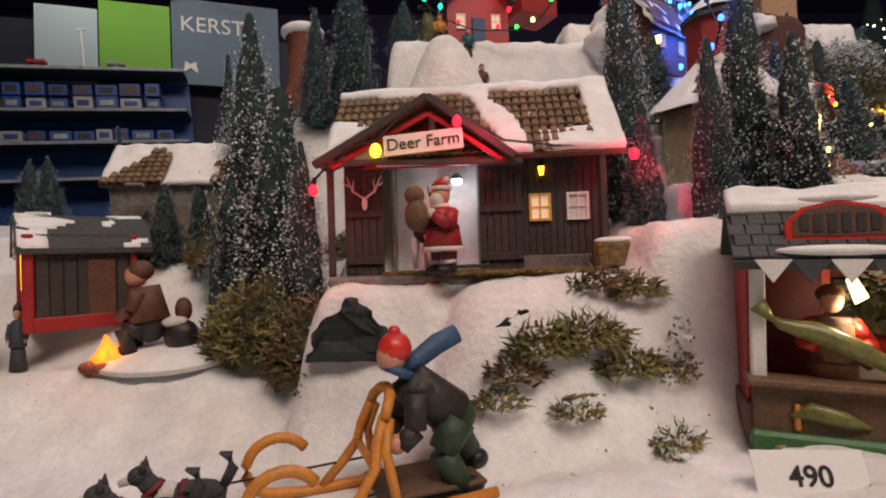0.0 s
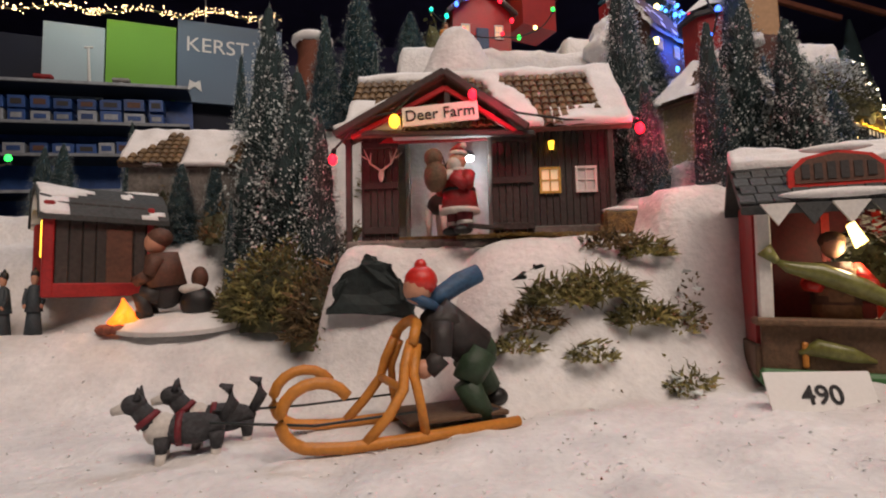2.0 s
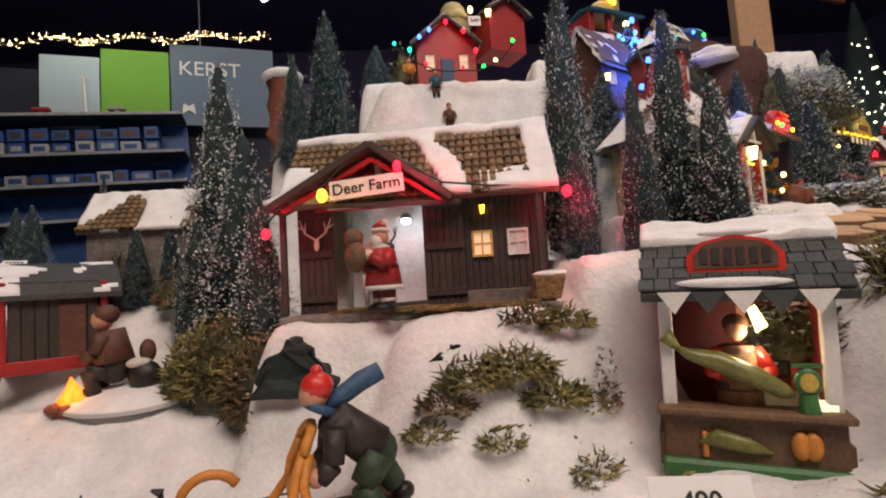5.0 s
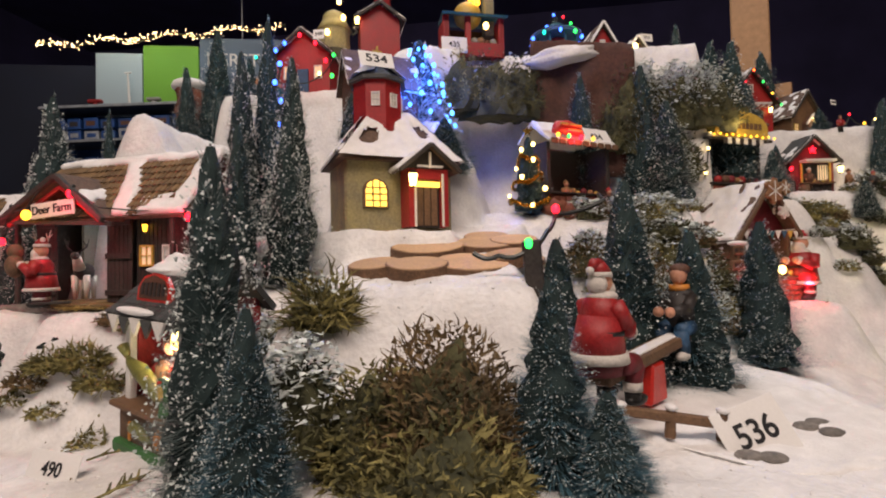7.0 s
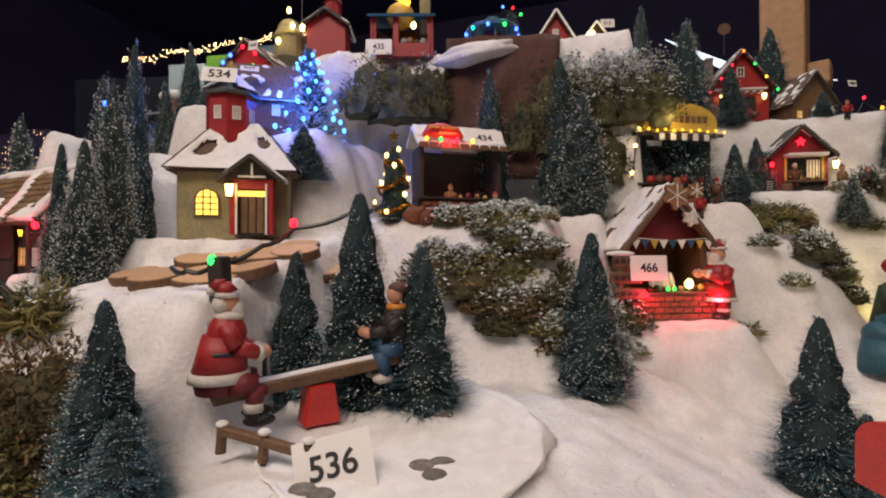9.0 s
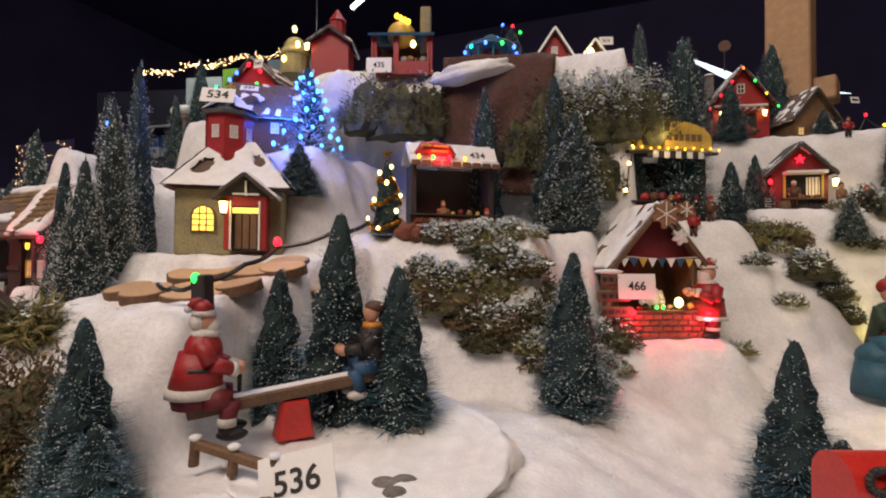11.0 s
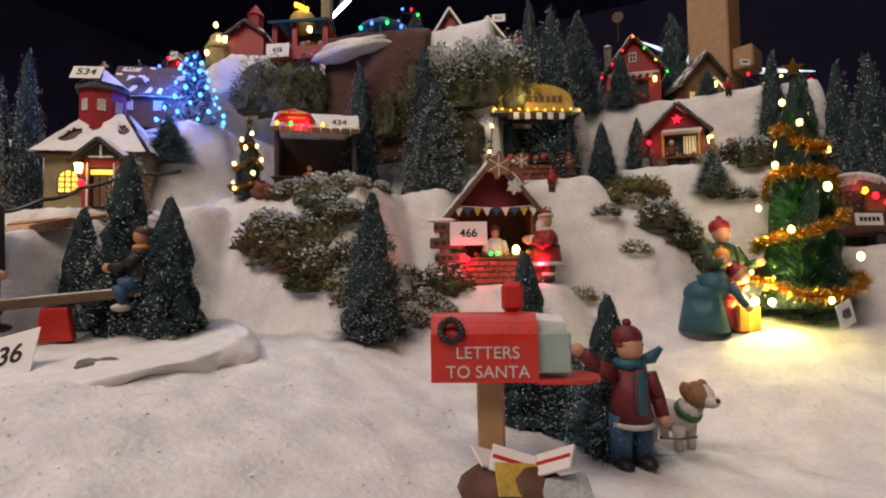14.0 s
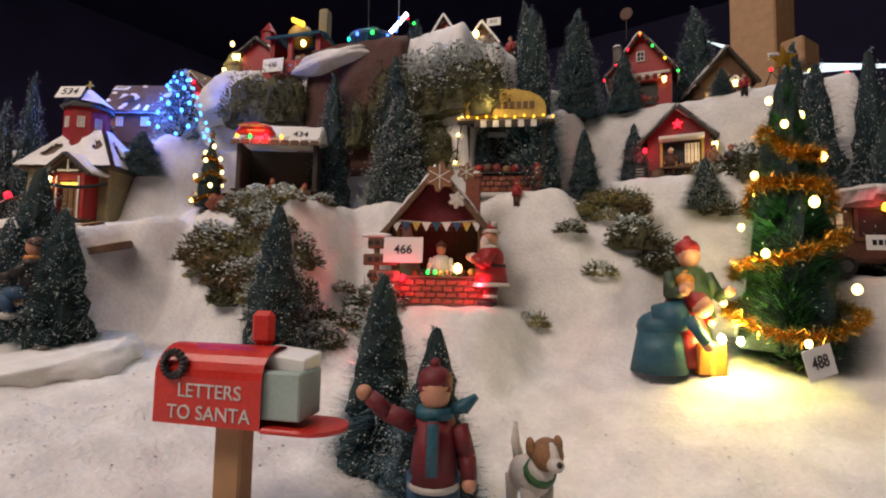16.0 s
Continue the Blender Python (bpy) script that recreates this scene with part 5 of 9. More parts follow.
def left_stall():
    e = thing("market_hut", pose(-0.338, 0.500, 0.080, 0, 0, -52) @ Matrix.Diagonal((0.95, 1.55, 1.38, 1)), "dark wooden market hut with red ends and rounded snowy roof", "hut")
    w, d, h = 0.075, 0.055, 0.068
    planks(e, -w / 2, w / 2, 0, h, 0.0, 9, DARKWOOD)
    bm = bmesh.new()
    box(bm, (0, d / 2 + 0.002, h / 2), (w - 0.002, d - 0.002, h))
    part("body", bm, DARKWOOD, e)
    for s in (-1, 1):
        bm = bmesh.new()
        box(bm, (s * (w / 2 + 0.001), -0.002, h / 2), (0.008, 0.006, h), 0, 0.001)
        part("corner_post", bm, RED, e, "red painted corner post")
    for k in range(7):
        bm = bmesh.new()
        box(bm, (w / 2 + 0.001, 0.005 + 0.0072 * k, h / 2), (0.003, 0.0068, h), 0, 0.0006)
        part("side_plank", bm, DARKWOOD, e)
    for y, z, sy, sz in ((0.0545, h / 2, 0.004, h), (0.027, 0.005, 0.054, 0.010)):
        bm = bmesh.new()
        box(bm, (w / 2 + 0.0025, y, z), (0.005, sy, sz), 0, 0.0008)
        part("side_trim", bm, RED, e, "red painted trim")
    bm = bmesh.new()
    box(bm, (w / 2 + 0.003, 0.036, h * 0.42), (0.002, 0.015, h * 0.62), 0, 0.0006)
    part("side_door", bm, BROWN, e, "brown boarded door")
    bm = bmesh.new()
    pts = [(-0.048, h - 0.010), (-0.035, h + 0.004), (-0.018, h + 0.013), (0, h + 0.016), (0.018, h + 0.013), (0.035, h + 0.004), (0.048, h - 0.010)]
    prism(bm, pts + [(x, z - 0.004) for x, z in pts[::-1]], -0.008, d + 0.01)
    r = part("roof", bm, SLATE, e)
    bm = bmesh.new()
    for k in range(6):
        (x0, z0), (x1, z1) = pts[k], pts[k + 1]
        snow_sheet(bm, (x0, -0.007, z0), (x1 - x0, 0, z1 - z0), (0, d + 0.015, 0), lambda a, b, k=k: 0.06 - b * 0.1 + 0.5 * noise.noise(Vector((a + k, b * 3, 2))), 4, 14, 0.003)
    bmesh.ops.recalc_face_normals(bm, faces=list(bm.faces))
    part("roof_snow", bm, SNOWCAP, r, "thin white snow", smooth=True)
    bm = bmesh.new()
    box(bm, (0.020, -0.003, h * 0.62), (0.012, 0.003, 0.026))
    part("lit_window", bm, G_YEL, e)
    return e


SLATECL = shade("slate_cloth", (0.045, 0.06, 0.07), 0.65, vary=0.35, scale=110, bump=0.3)
hut = left_stall()
c = hut.matrix_basis @ Vector((-0.022, 0.006, 0.0835))
price_card(c.x, c.y, c.z, 30, -62, 0.022, 0.016, "")
string_lights([(-0.4698, 0.4967, 0.1986), (-0.4088, 0.4823, 0.2148), (-0.3863, 0.4811, 0.2202), (-0.3676, 0.4861, 0.216)], [G_RED, G_YEL, G_RED, G_GREEN], "cable with red yellow and green bulbs on the hut")
for x, y, rz, coat, hat, lab in ((-0.334, 0.478, 20, SLATECL, CHAR, "slim figurine in a long dark slate coat"), (-0.362, 0.478, -30, SLATECL, BLACK, "figurine in dark slate winter clothes"), (-0.405, 0.4804, 40, CHAR, BROWN, "figurine in dark winter clothes")):
    statue("standing_figure", on(x, y, rz) @ Matrix.Diagonal((0.62, 0.62, 1.08, 1)), lab, [coat, coat, hat, SKIN, BLACK], lambda bm: person(bm, 0.060, skirt=True))


def tiled_house(name, m, w, d, h, rise, wall, label, seed, nt=(16, 8), category="house"):
    """A low house with its eaves to the front and rounded tiles between the snow."""
    e = thing(name, m, label, category)
    M = pose(w / 2, d / 2, 0, 0, 0, 90)
    shell(e, d, w, h, rise, wall, M)
    over = 0.008
    k = (d / 2 + over) / (d / 2)
    a = Vector((-w / 2 - over, -over, h + rise - rise * k + 0.003))
    u, v = Vector((w + 2 * over, 0, 0)), Vector((0, d / 2 + over, rise * k))
    bm = bmesh.new()
    plate(bm, [a, a + u, a + u + v, a + v], 0.004)
    b = a + v
    plate(bm, [b, b + u, b + u + Vector((0, d / 2 + over, -rise * k)), b + Vector((0, d / 2 + over, -rise * k))], 0.004)
    roof = part("roof", bm, SHINGLE, e)

    def white(p, q):
        return 0.2 + 0.8 * noise.noise(Vector((p * 3.3 + seed * 3.1, q * 1.6, seed))) + (0.25 if q > 0.9 else 0)
    bm = bmesh.new()
    snow_sheet(bm, a, u, v, white, 40, 20, 0.005)
    bmesh.ops.recalc_face_normals(bm, faces=list(bm.faces))
    part("roof_snow", bm, SNOWCAP, roof, "patchy thick white snow", smooth=True)
    tile_field(roof, a, u, v, nt[0], nt[1], TILE, bare=lambda p, q: white(p, q) < 0.1)
    return e


tiled_house("cottage", pose(-0.24, 0.583, 0.181, 0, 0, 2) @ Matrix.Scale(1.066, 4), 0.115, 0.07, 0.058, 0.042, STONE, "low cottage with ochre tile roof under patchy snow", 2.0)

# ---- fish stall ----


def fish_stall():
    e = thing("fish_stall", pose(0.302, 0.254, 0.004, 0, 2, -28) @ Matrix.Diagonal((0.88, 0.93, 1.20, 1)), "red and white fish stall with slate roof and pumpkins", "market stall")
    w, d = 0.112, 0.062
    bm = bmesh.new()
    box(bm, (0, 0.026, 0.004), (w + 0.006, d + 0.02, 0.010), 0, 0.002)
    part("base", bm, GREENP, e, "dark green base plate")
    bm = bmesh.new()
    box(bm, (0, -0.006, 0.020), (w + 0.002, 0.006, 0.026), 0, 0.001)
    part("counter_front", bm, WOOD, e)
    bm = bmesh.new()
    box(bm, (0, -0.004, 0.0345), (w + 0.010, 0.026, 0.004), 0, 0.001)
    part("counter_top", bm, WOOD, e)
    for s in (-1, 1):
        bm = bmesh.new()
        box(bm, (s * w / 2, d / 2 + 0.006, 0.055), (0.004, d, 0.10), 0, 0.0006)
        part("side_wall", bm, RED, e)
        bm = bmesh.new()
        box(bm, (s * (w / 2 - 0.004), -0.001, 0.070), (0.010, 0.007, 0.070), 0, 0.0012)
        part("corner_post", bm, WHITE, e, "white painted corner post")
        bm = bmesh.new()
        box(bm, (s * (w / 2 + 0.002), d * 0.4, 0.012), (0.006, d, 0.018), 0, 0.001)
        part("plinth", bm, WOOD, e)
    bm = bmesh.new()
    box(bm, (0, d + 0.004, 0.058), (w, 0.004, 0.105))
    part("back_wall", bm, MAROON, e)
    bm = bmesh.new()
    box(bm, (0.024, d, 0.066), (0.028, 0.004, 0.042), 0, 0.001)
    bb = part("menu_board", bm, BLACK, e, "black menu board with unreadable lines")
    for k in range(6):
        bm = bmesh.new()
        box(bm, (0.024, d - 0.0024, 0.080 - k * 0.0055), (0.018 - 0.003 * (k % 3), 0.0006, 0.0014))
        part("bar", bm, GREYSNOW, bb)
    for s in (-1, 1):
        bm = bmesh.new()
        box(bm, (0.024 + s * 0.018, d + 0.0015, 0.06), (0.006, 0.003, 0.08))
        part("door_jamb", bm, BRIGHTRED, e)
    # roof: one slope to the front, shingled
    a, u, v = Vector((-w / 2 - 0.012, -0.018, 0.098)), Vector((w + 0.024, 0, 0)), Vector((0, 0.062, 0.037))
    bm = bmesh.new()
    plate(bm, [a, a + u, a + u + v, a + v], 0.005)
    bb = a + v
    plate(bm, [bb, bb + u, bb + u + Vector((0, 0.035, -0.03)), bb + Vector((0, 0.035, -0.03))], 0.005)
    roof = part("roof", bm, SLATE, e)
    bm = bmesh.new()
    box(bm, (0, 0.0065, 0), (0.0108, 0.013, 0.0016), 0, 0.0004)
    me = bpy.data.meshes.new("shingle")
    bm.to_mesh(me)
    bm.free()
    me.materials.append(SLATE)
    sl = math.degrees(math.atan2(0.037, 0.062))
    for j in range(6):
        for i in range(12):
            ob = new("shingle", me)
            ob.parent = roof
            p = a + u * ((i + 0.5 + 0.25 * (j % 2) - 0.12) / 12) + v * (j / 6.2)
            ob.matrix_basis = pose(p.x, p.y, p.z + 0.0022, sl - 3 + random.uniform(-1.5, 1.5), 0, random.uniform(-2, 2))
    bm = bmesh.new()
    snow_sheet(bm, a + v * 0.68 + Vector((0, 0, 0.003)), u, v * 0.34, lambda p, q: 0.25 + 0.5 * noise.noise(Vector((p * 4, q * 2, 3))), 30, 10, 0.006)
    bmesh.ops.recalc_face_normals(bm, faces=list(bm.faces))
    part("roof_snow", bm, SNOWCAP, roof, "ridge of white snow", smooth=True)
    # scalloped eave with snow tips
    for k in range(5):
        x = -w / 2 + w * (k + 0.5) / 5
        bm = bmesh.new()
        prism(bm, [(x - 0.0115, 0.099), (x + 0.0115, 0.099), (x, 0.087)], -0.020, -0.0175)
        part("eave_scallop", bm, SLATE if k % 2 else WHITE, e)
    bm = bmesh.new()
    ball(bm, (-0.006, -0.017, 0.1035), (0.038, 0.005, 0.0028))
    part("eave_snow", bm, SNOWCAP, roof, smooth=True)
    # arched sign
    bm = bmesh.new()
    out = [(-0.032, 0), (0.032, 0), (0.032, 0.010), (0.022, 0.0175), (0, 0.021), (-0.022, 0.0175), (-0.032, 0.010)]
    prism(bm, out, -0.002, 0.002)
    sign = part("sign", bm, BRIGHTRED, e, "red arched sign with dark unreadable letters", m=pose(-0.002, -0.002, 0.1085, -8, 0, 0))
    bm = bmesh.new()
    prism(bm, [(x * 0.86, 0.0022 + z * 0.8) for x, z in out], -0.0026, -0.002)
    part("panel", bm, BROWN, sign)
    for k in range(6):
        bm = bmesh.new()
        box(bm, (-0.0205 + 0.0082 * k, -0.003, 0.009), (0.0052, 0.0008, 0.0082 + 0.002 * (2.5 - abs(k - 2.5)) / 2.5))
        part("bar", bm, CHAR, sign)
    bm = bmesh.new()
    ball(bm, (0, 0, 0.0225), (0.024, 0.004, 0.0022))
    part("sign_snow", bm, SNOWCAP, sign, smooth=True)
    # goods
    bm = bmesh.new()
    chain(bm, [(-0.034, -0.0105, 0.018), (-0.022, -0.0105, 0.021), (-0.002, -0.0105, 0.018), (0.012, -0.0105, 0.015)], [0.001, 0.005, 0.0042, 0.001], seg=10)
    part("carved_fish", bm, FISH, e, "painted fish relief", smooth=True)
    for x in (0.029, 0.036):
        bm = bmesh.new()
        ball(bm, (x, -0.011, 0.020), (0.006, 0.004, 0.0072))
        part("pumpkin", bm, ORANGE, e, smooth=True)
    bm = bmesh.new()
    box(bm, (-0.030, -0.0105, 0.017), (0.004, 0.003, 0.014), 0, 0.001)
    part("painted_trim", bm, ORANGE, e)
    bm = bmesh.new()
    box(bm, (0.045, 0.002, 0.0385), (0.018, 0.014, 0.004), 0, 0.001)
    part("glowing_tray", bm, glow("tray_light", (1.0, 0.85, 0.5), 1.1), e)
    bm = bmesh.new()
    limb(bm, (0.036, -0.008, 0.036), (0.036, -0.008, 0.046), 0.007, 0.005)
    ball(bm, (0.036, -0.0095, 0.052), (0.0085, 0.004, 0.0075))
    box(bm, (0.036, -0.008, 0.060), (0.018, 0.006, 0.0018))
    part("weighing_scale", bm, GREENP, e, "green weighing scales", smooth=False)
    bm = bmesh.new()
    ball(bm, (0.036, -0.0132, 0.052), (0.0055, 0.001, 0.0048))
    part("dial", bm, YELLOWP, e)
    bm = bmesh.new()
    limb(bm, (0.008, 0.012, 0.089), (0.014, 0.010, 0.077), 0.003, 0.0045)
    part("hanging_bulb", bm, G_WARM, e)
    return e


fish_stall()
lamp("fish_stall_bulb", "POINT", (0.314, 0.253, 0.090), 0.045, (1.0, 0.8, 0.5), 0.004)


def fishmonger(bm):
    limb(bm, (0, 0, 0.0), (0, 0, 0.032), 0.013, 0.011, 5, 12)
    limb(bm, (0, 0.001, 0.01), (0, 0.001, 0.036), 0.0135, 0.010, 0, 12)
    ball(bm, (0, 0, 0.046), (0.0062, 0.0062, 0.0075), 3)
    ball(bm, (0, 0.002, 0.0495), (0.0075, 0.0075, 0.006), 2)
    for s in (-1, 1):
        limb(bm, (s * 0.010, 0, 0.033), (s * 0.016, -0.008, 0.022), 0.0045, 0.004, 1)
        limb(bm, (s * 0.016, -0.008, 0.022), (s * 0.012, -0.016, 0.021), 0.004, 0.0035, 1)
    chain(bm, [(-0.034, -0.018, 0.037), (-0.028, -0.018, 0.033), (-0.012, -0.018, 0.029), (0.008, -0.018, 0.020), (0.020, -0.018, 0.013), (0.025, -0.018, 0.011)], [0.001, 0.0035, 0.0062, 0.006, 0.0045, 0.002], 4, 10)
    limb(bm, (-0.033, -0.018, 0.036), (-0.040, -0.018, 0.044), 0.002, 0.005, 4)


statue("fishmonger_figure", pose(0.307, 0.266, 0.0455, 0, 2, -28) @ Matrix.Scale(1.10, 4), "vendor figurine in red waistcoat holding a large fish", [BROWN, BRIGHTRED, BROWN, SKIN, FISH, TAN], fishmonger)
price_card(0.2435, 0.208, -0.003, -12, -22, 0.056, 0.027, "490", 0.40)

# ---- church ----


def church():
    e = thing("church", pose(0.459, 0.5005, 0.2069, 0, 0, 31.96) @ Matrix.Scale(0.945, 4) @ Matrix.Scale(0.95, 4), "yellow grey plaster church with snow roof, lit window and red porch", "church")
    w, d, h = 0.160, 0.10, 0.096
    bm = bmesh.new()
    box(bm, (0, d / 2, h / 2 - 0.004), (w, d, h + 0.008), 0, 0.003)
    part("wall", bm, PLASTER, e)
    # hipped roof, mostly under snow
    bm = bmesh.new()
    o = 0.012
    ev = [(-w / 2 - o, -o, h - 0.002), (w / 2 + o, -o, h - 0.002), (w / 2 + o, d + o, h - 0.002), (-w / 2 - o, d + o, h - 0.002)]
    tp = [(-0.03, d / 2 - 0.008, h + 0.078), (0.03, d / 2 - 0.008, h + 0.078), (0.03, d / 2 + 0.008, h + 0.078), (-0.03, d / 2 + 0.008, h + 0.078)]
    vs = [bm.verts.new(p) for p in ev + tp]
    for k in range(4):
        j = (k + 1) % 4
        bm.faces.new((vs[k], vs[j], vs[4 + j], vs[4 + k]))
    bm.faces.new(vs[4:])
    bm.faces.new(vs[:4][::-1])
    roof = part("roof", bm, SHINGLE, e)
    bm = bmesh.new()
    E4, T4 = [Vector(p) for p in ev], [Vector(p) for p in tp]
    holes = {0: ((0.18, 0.45, 0.10), (0.42, 0.72, 0.075), (0.86, 0.6, 0.07)), 1: ((0.3, 0.5, 0.12), (0.7, 0.4, 0.1)), 2: (), 3: ((0.5, 0.45, 0.14),)}
    for k in range(4):
        A, B, C, D = E4[k], E4[(k + 1) % 4], T4[(k + 1) % 4], T4[k]
        nrm = (B - A).cross(D - A).normalized()
        n1, n2 = 36, 18
        grid = {}
        for i in range(n1 + 1):
            for j in range(n2 + 1):
                p, q = i / n1, j / n2
                m = min([((p - hx) ** 2 * 3.2 + (q - hy) ** 2) ** 0.5 - hr * 1.5 + 0.05 * noise.noise(Vector((p * 9, q * 9, k))) for hx, hy, hr in holes[k]] + [1])
                if m > 0:
                    pt = A.lerp(B, p).lerp(D.lerp(C, p), q)
                    grid[i, j] = bm.verts.new(pt + nrm * (0.0075 * min(1, m * 12) ** 0.5 - 0.0005 + 0.0015 * noise.noise(pt * 70)))
        for i in range(n1):
            for j in range(n2):
                q4 = [grid.get(c) for c in ((i, j), (i + 1, j), (i + 1, j + 1), (i, j + 1))]
                if all(q4):
                    bm.faces.new(q4)
    bmesh.ops.remove_doubles(bm, verts=list(bm.verts), dist=0.0012)
    part("roof_snow", bm, SNOWCAP, roof, "thick snow with bare patches of shingle", smooth=True)
    # lit arched window
    bm = bmesh.new()
    out = [(-0.015, 0), (0.015, 0)] + [(0.015 * math.cos(a), 0.022 + 0.015 * math.sin(a)) for a in (math.pi * k / 8 for k in range(9))]
    prism(bm, [(x * 1.22, -0.002 + z * 1.1) for x, z in out], -0.0025, 0.001)
    win = part("window", bm, WOOD, e, "arched window with lit yellow panes", m=pose(-0.037, -0.001, 0.030))
    bm = bmesh.new()
    prism(bm, out, -0.0035, -0.0026)
    part("pane", bm, G_PANE, win)
    for x in (-0.005, 0.005):
        bm = bmesh.new()
        box(bm, (x, -0.0042, 0.018), (0.0016, 0.0012, 0.036))
        part("glazing_bar", bm, WOOD, win)
    for z in (0.008, 0.017, 0.026):
        bm = bmesh.new()
        box(bm, (0, -0.0044, z), (0.029, 0.0014, 0.0016))
        part("glazing_bar", bm, WOOD, win)
    # porch with its gable
    px, pw, pd, ph = 0.030, 0.060, 0.034, 0.082
    for s in (-1, 1):
        bm = bmesh.new()
        box(bm, (px + s * (pw / 2 - 0.005), -pd / 2, ph / 2), (0.010, pd, ph), 0, 0.001)
        part("porch_wall", bm, RED, e, "red painted porch wall")
    bm = bmesh.new()
    box(bm, (px, -pd + 0.004, ph - 0.008), (pw - 0.02, 0.006, 0.016), 0, 0.001)
    part("porch_lintel", bm, RED, e)
    bm = bmesh.new()
    box(bm, (px, -pd + 0.0075, ph - 0.022), (pw - 0.021, 0.002, 0.008))
    part("fanlight", bm, G_PANE, e)
    bm = bmesh.new()
    box(bm, (px, -pd + 0.012, 0.029), (pw - 0.02, 0.004, 0.060), 0, 0.001)
    door = part("door", bm, DARKWOOD, e, "dark wooden church door")
    for k in range(3):
        bm = bmesh.new()
        box(bm, (px - 0.011 + 0.011 * k, -pd + 0.009, 0.03), (0.0095, 0.003, 0.056), 0, 0.0006)
        part("panel", bm, WOOD, door)
    for s in (-1, 1):
        bm = bmesh.new()
        box(bm, (px + s * 0.0205, -pd - 0.001, 0.037), (0.003, 0.003, 0.074), 0, 0.0004)
        part("door_frame", bm, WHITE, e)
    zp = ph + 0.034
    for s in (-1, 1):
        p = [Vector((px + s * 0.046, -pd - 0.010, ph - 0.004)), Vector((px, -pd - 0.010, zp)), Vector((px, 0.03, zp)), Vector((px + s * 0.046, 0.03, ph - 0.004))]
        bm = bmesh.new()
        plate(bm, p if s < 0 else p[::-1], 0.004)
        bmesh.ops.recalc_face_normals(bm, faces=list(bm.faces))
        g = part("porch_roof", bm, SHINGLE, e)
        bm = bmesh.new()
        e1, e2 = p[1] - p[0], Vector((0, 0.06, 0))
        snow_sheet(bm, p[0] + Vector((0, 0.006, 0.0)), *((e1, e2) if s < 0 else (e2, e1)), lambda a, b: 0.35 + 0.5 * noise.noise(Vector((a * 2, b * 2, 5))), 14, 14, 0.006)
        bmesh.ops.recalc_face_normals(bm, faces=list(bm.faces))
        if sum(f.normal.z for f in bm.faces) < 0:
            bmesh.ops.reverse_faces(bm, faces=list(bm.faces))
        part("porch_snow", bm, SNOWCAP, g, smooth=True)
        bm = bmesh.new()
        limbbox(bm, p[0] + Vector((0, -0.001, -0.003)), p[1] + Vector((0, -0.001, -0.003)), 0.006)
        part("barge_board", bm, DARKWOOD, g)
    bm = bmesh.new()
    prism(bm, [(px - 0.036, ph - 0.002), (px + 0.036, ph - 0.002), (px, zp - 0.005)], -pd, -pd + 0.004)
    part("porch_gable", bm, CHAR, e)
    bm = bmesh.new()
    box(bm, (px + 0.001, -pd - 0.003, ph + 0.010), (0.0026, 0.004, 0.022))
    box(bm, (px + 0.001, -pd - 0.003, ph + 0.0015), (0.038, 0.003, 0.0026))
    part("gable_cross", bm, WHITE, e)
    lantern(e, px - 0.028, -pd - 0.012, ph - 0.020, 0.0095, G_WARM)
    # tower behind the ridge
    tx, ty, tr = -0.014, d * 0.55, 0.038
    bm = bmesh.new()
    limb(bm, (tx, ty, 0), (tx, ty, 0.222), tr, tr, seg=8)
    tower = part("tower", bm, RED, e, "red painted octagonal tower")
    bm = bmesh.new()
    limb(bm, (tx, ty, 0.219), (tx, ty, 0.224), tr * 1.18, tr * 1.18, seg=8)
    limb(bm, (tx, ty, 0.224), (tx, ty, 0.258), tr * 1.15, tr * 0.12, seg=8)
    tr_ = part("tower_roof", bm, SLATE, tower)
    bm = bmesh.new()
    for k in range(8):
        if k in (6, 2):
            continue
        a0, a1 = math.pi * (k - 0.5) / 4, math.pi * (k + 0.5) / 4
        for q in range(4):
            f0, f1 = 1.16 - 0.25 * q, 1.16 - 0.25 * (q + 1)
            z0, z1 = 0.227 + 0.0082 * q, 0.227 + 0.0082 * (q + 1)
            bm.faces.new([bm.verts.new((tx + tr * f * math.cos(a), ty + tr * f * math.sin(a), z + 0.003)) for a, f, z in ((a0, f0, z0), (a1, f0, z0), (a1, f1, z1), (a0, f1, z1))])
    bmesh.ops.remove_doubles(bm, verts=list(bm.verts), dist=1e-5)
    part("roof_snow", bm, SNOWCAP, tr_, smooth=True)
    bm = bmesh.new()
    box(bm, (tx, ty, 0.268), (0.003, 0.003, 0.026))
    box(bm, (tx, ty, 0.273), (0.014, 0.003, 0.003))
    part("cross", bm, YELLOWP, tower, "small gilded cross")
    for a in (-67.5, -22.5, -112.5):
        c, s = math.cos(math.radians(a)), math.sin(math.radians(a))
        window(tower, tx + c * tr * 0.935, ty + s * tr * 0.935, 0.190, 0.011, 0.019, FUR, WHITE, a + 90)
    return e


church()
lamp("church_lantern", "POINT", (0.4997, 0.4342, 0.2652), 0.035, (1.0, 0.72, 0.32), 0.004)
price_card(0.4329, 0.499, 0.4175, 31.2, -28, 0.046, 0.027, "534", 0.55)


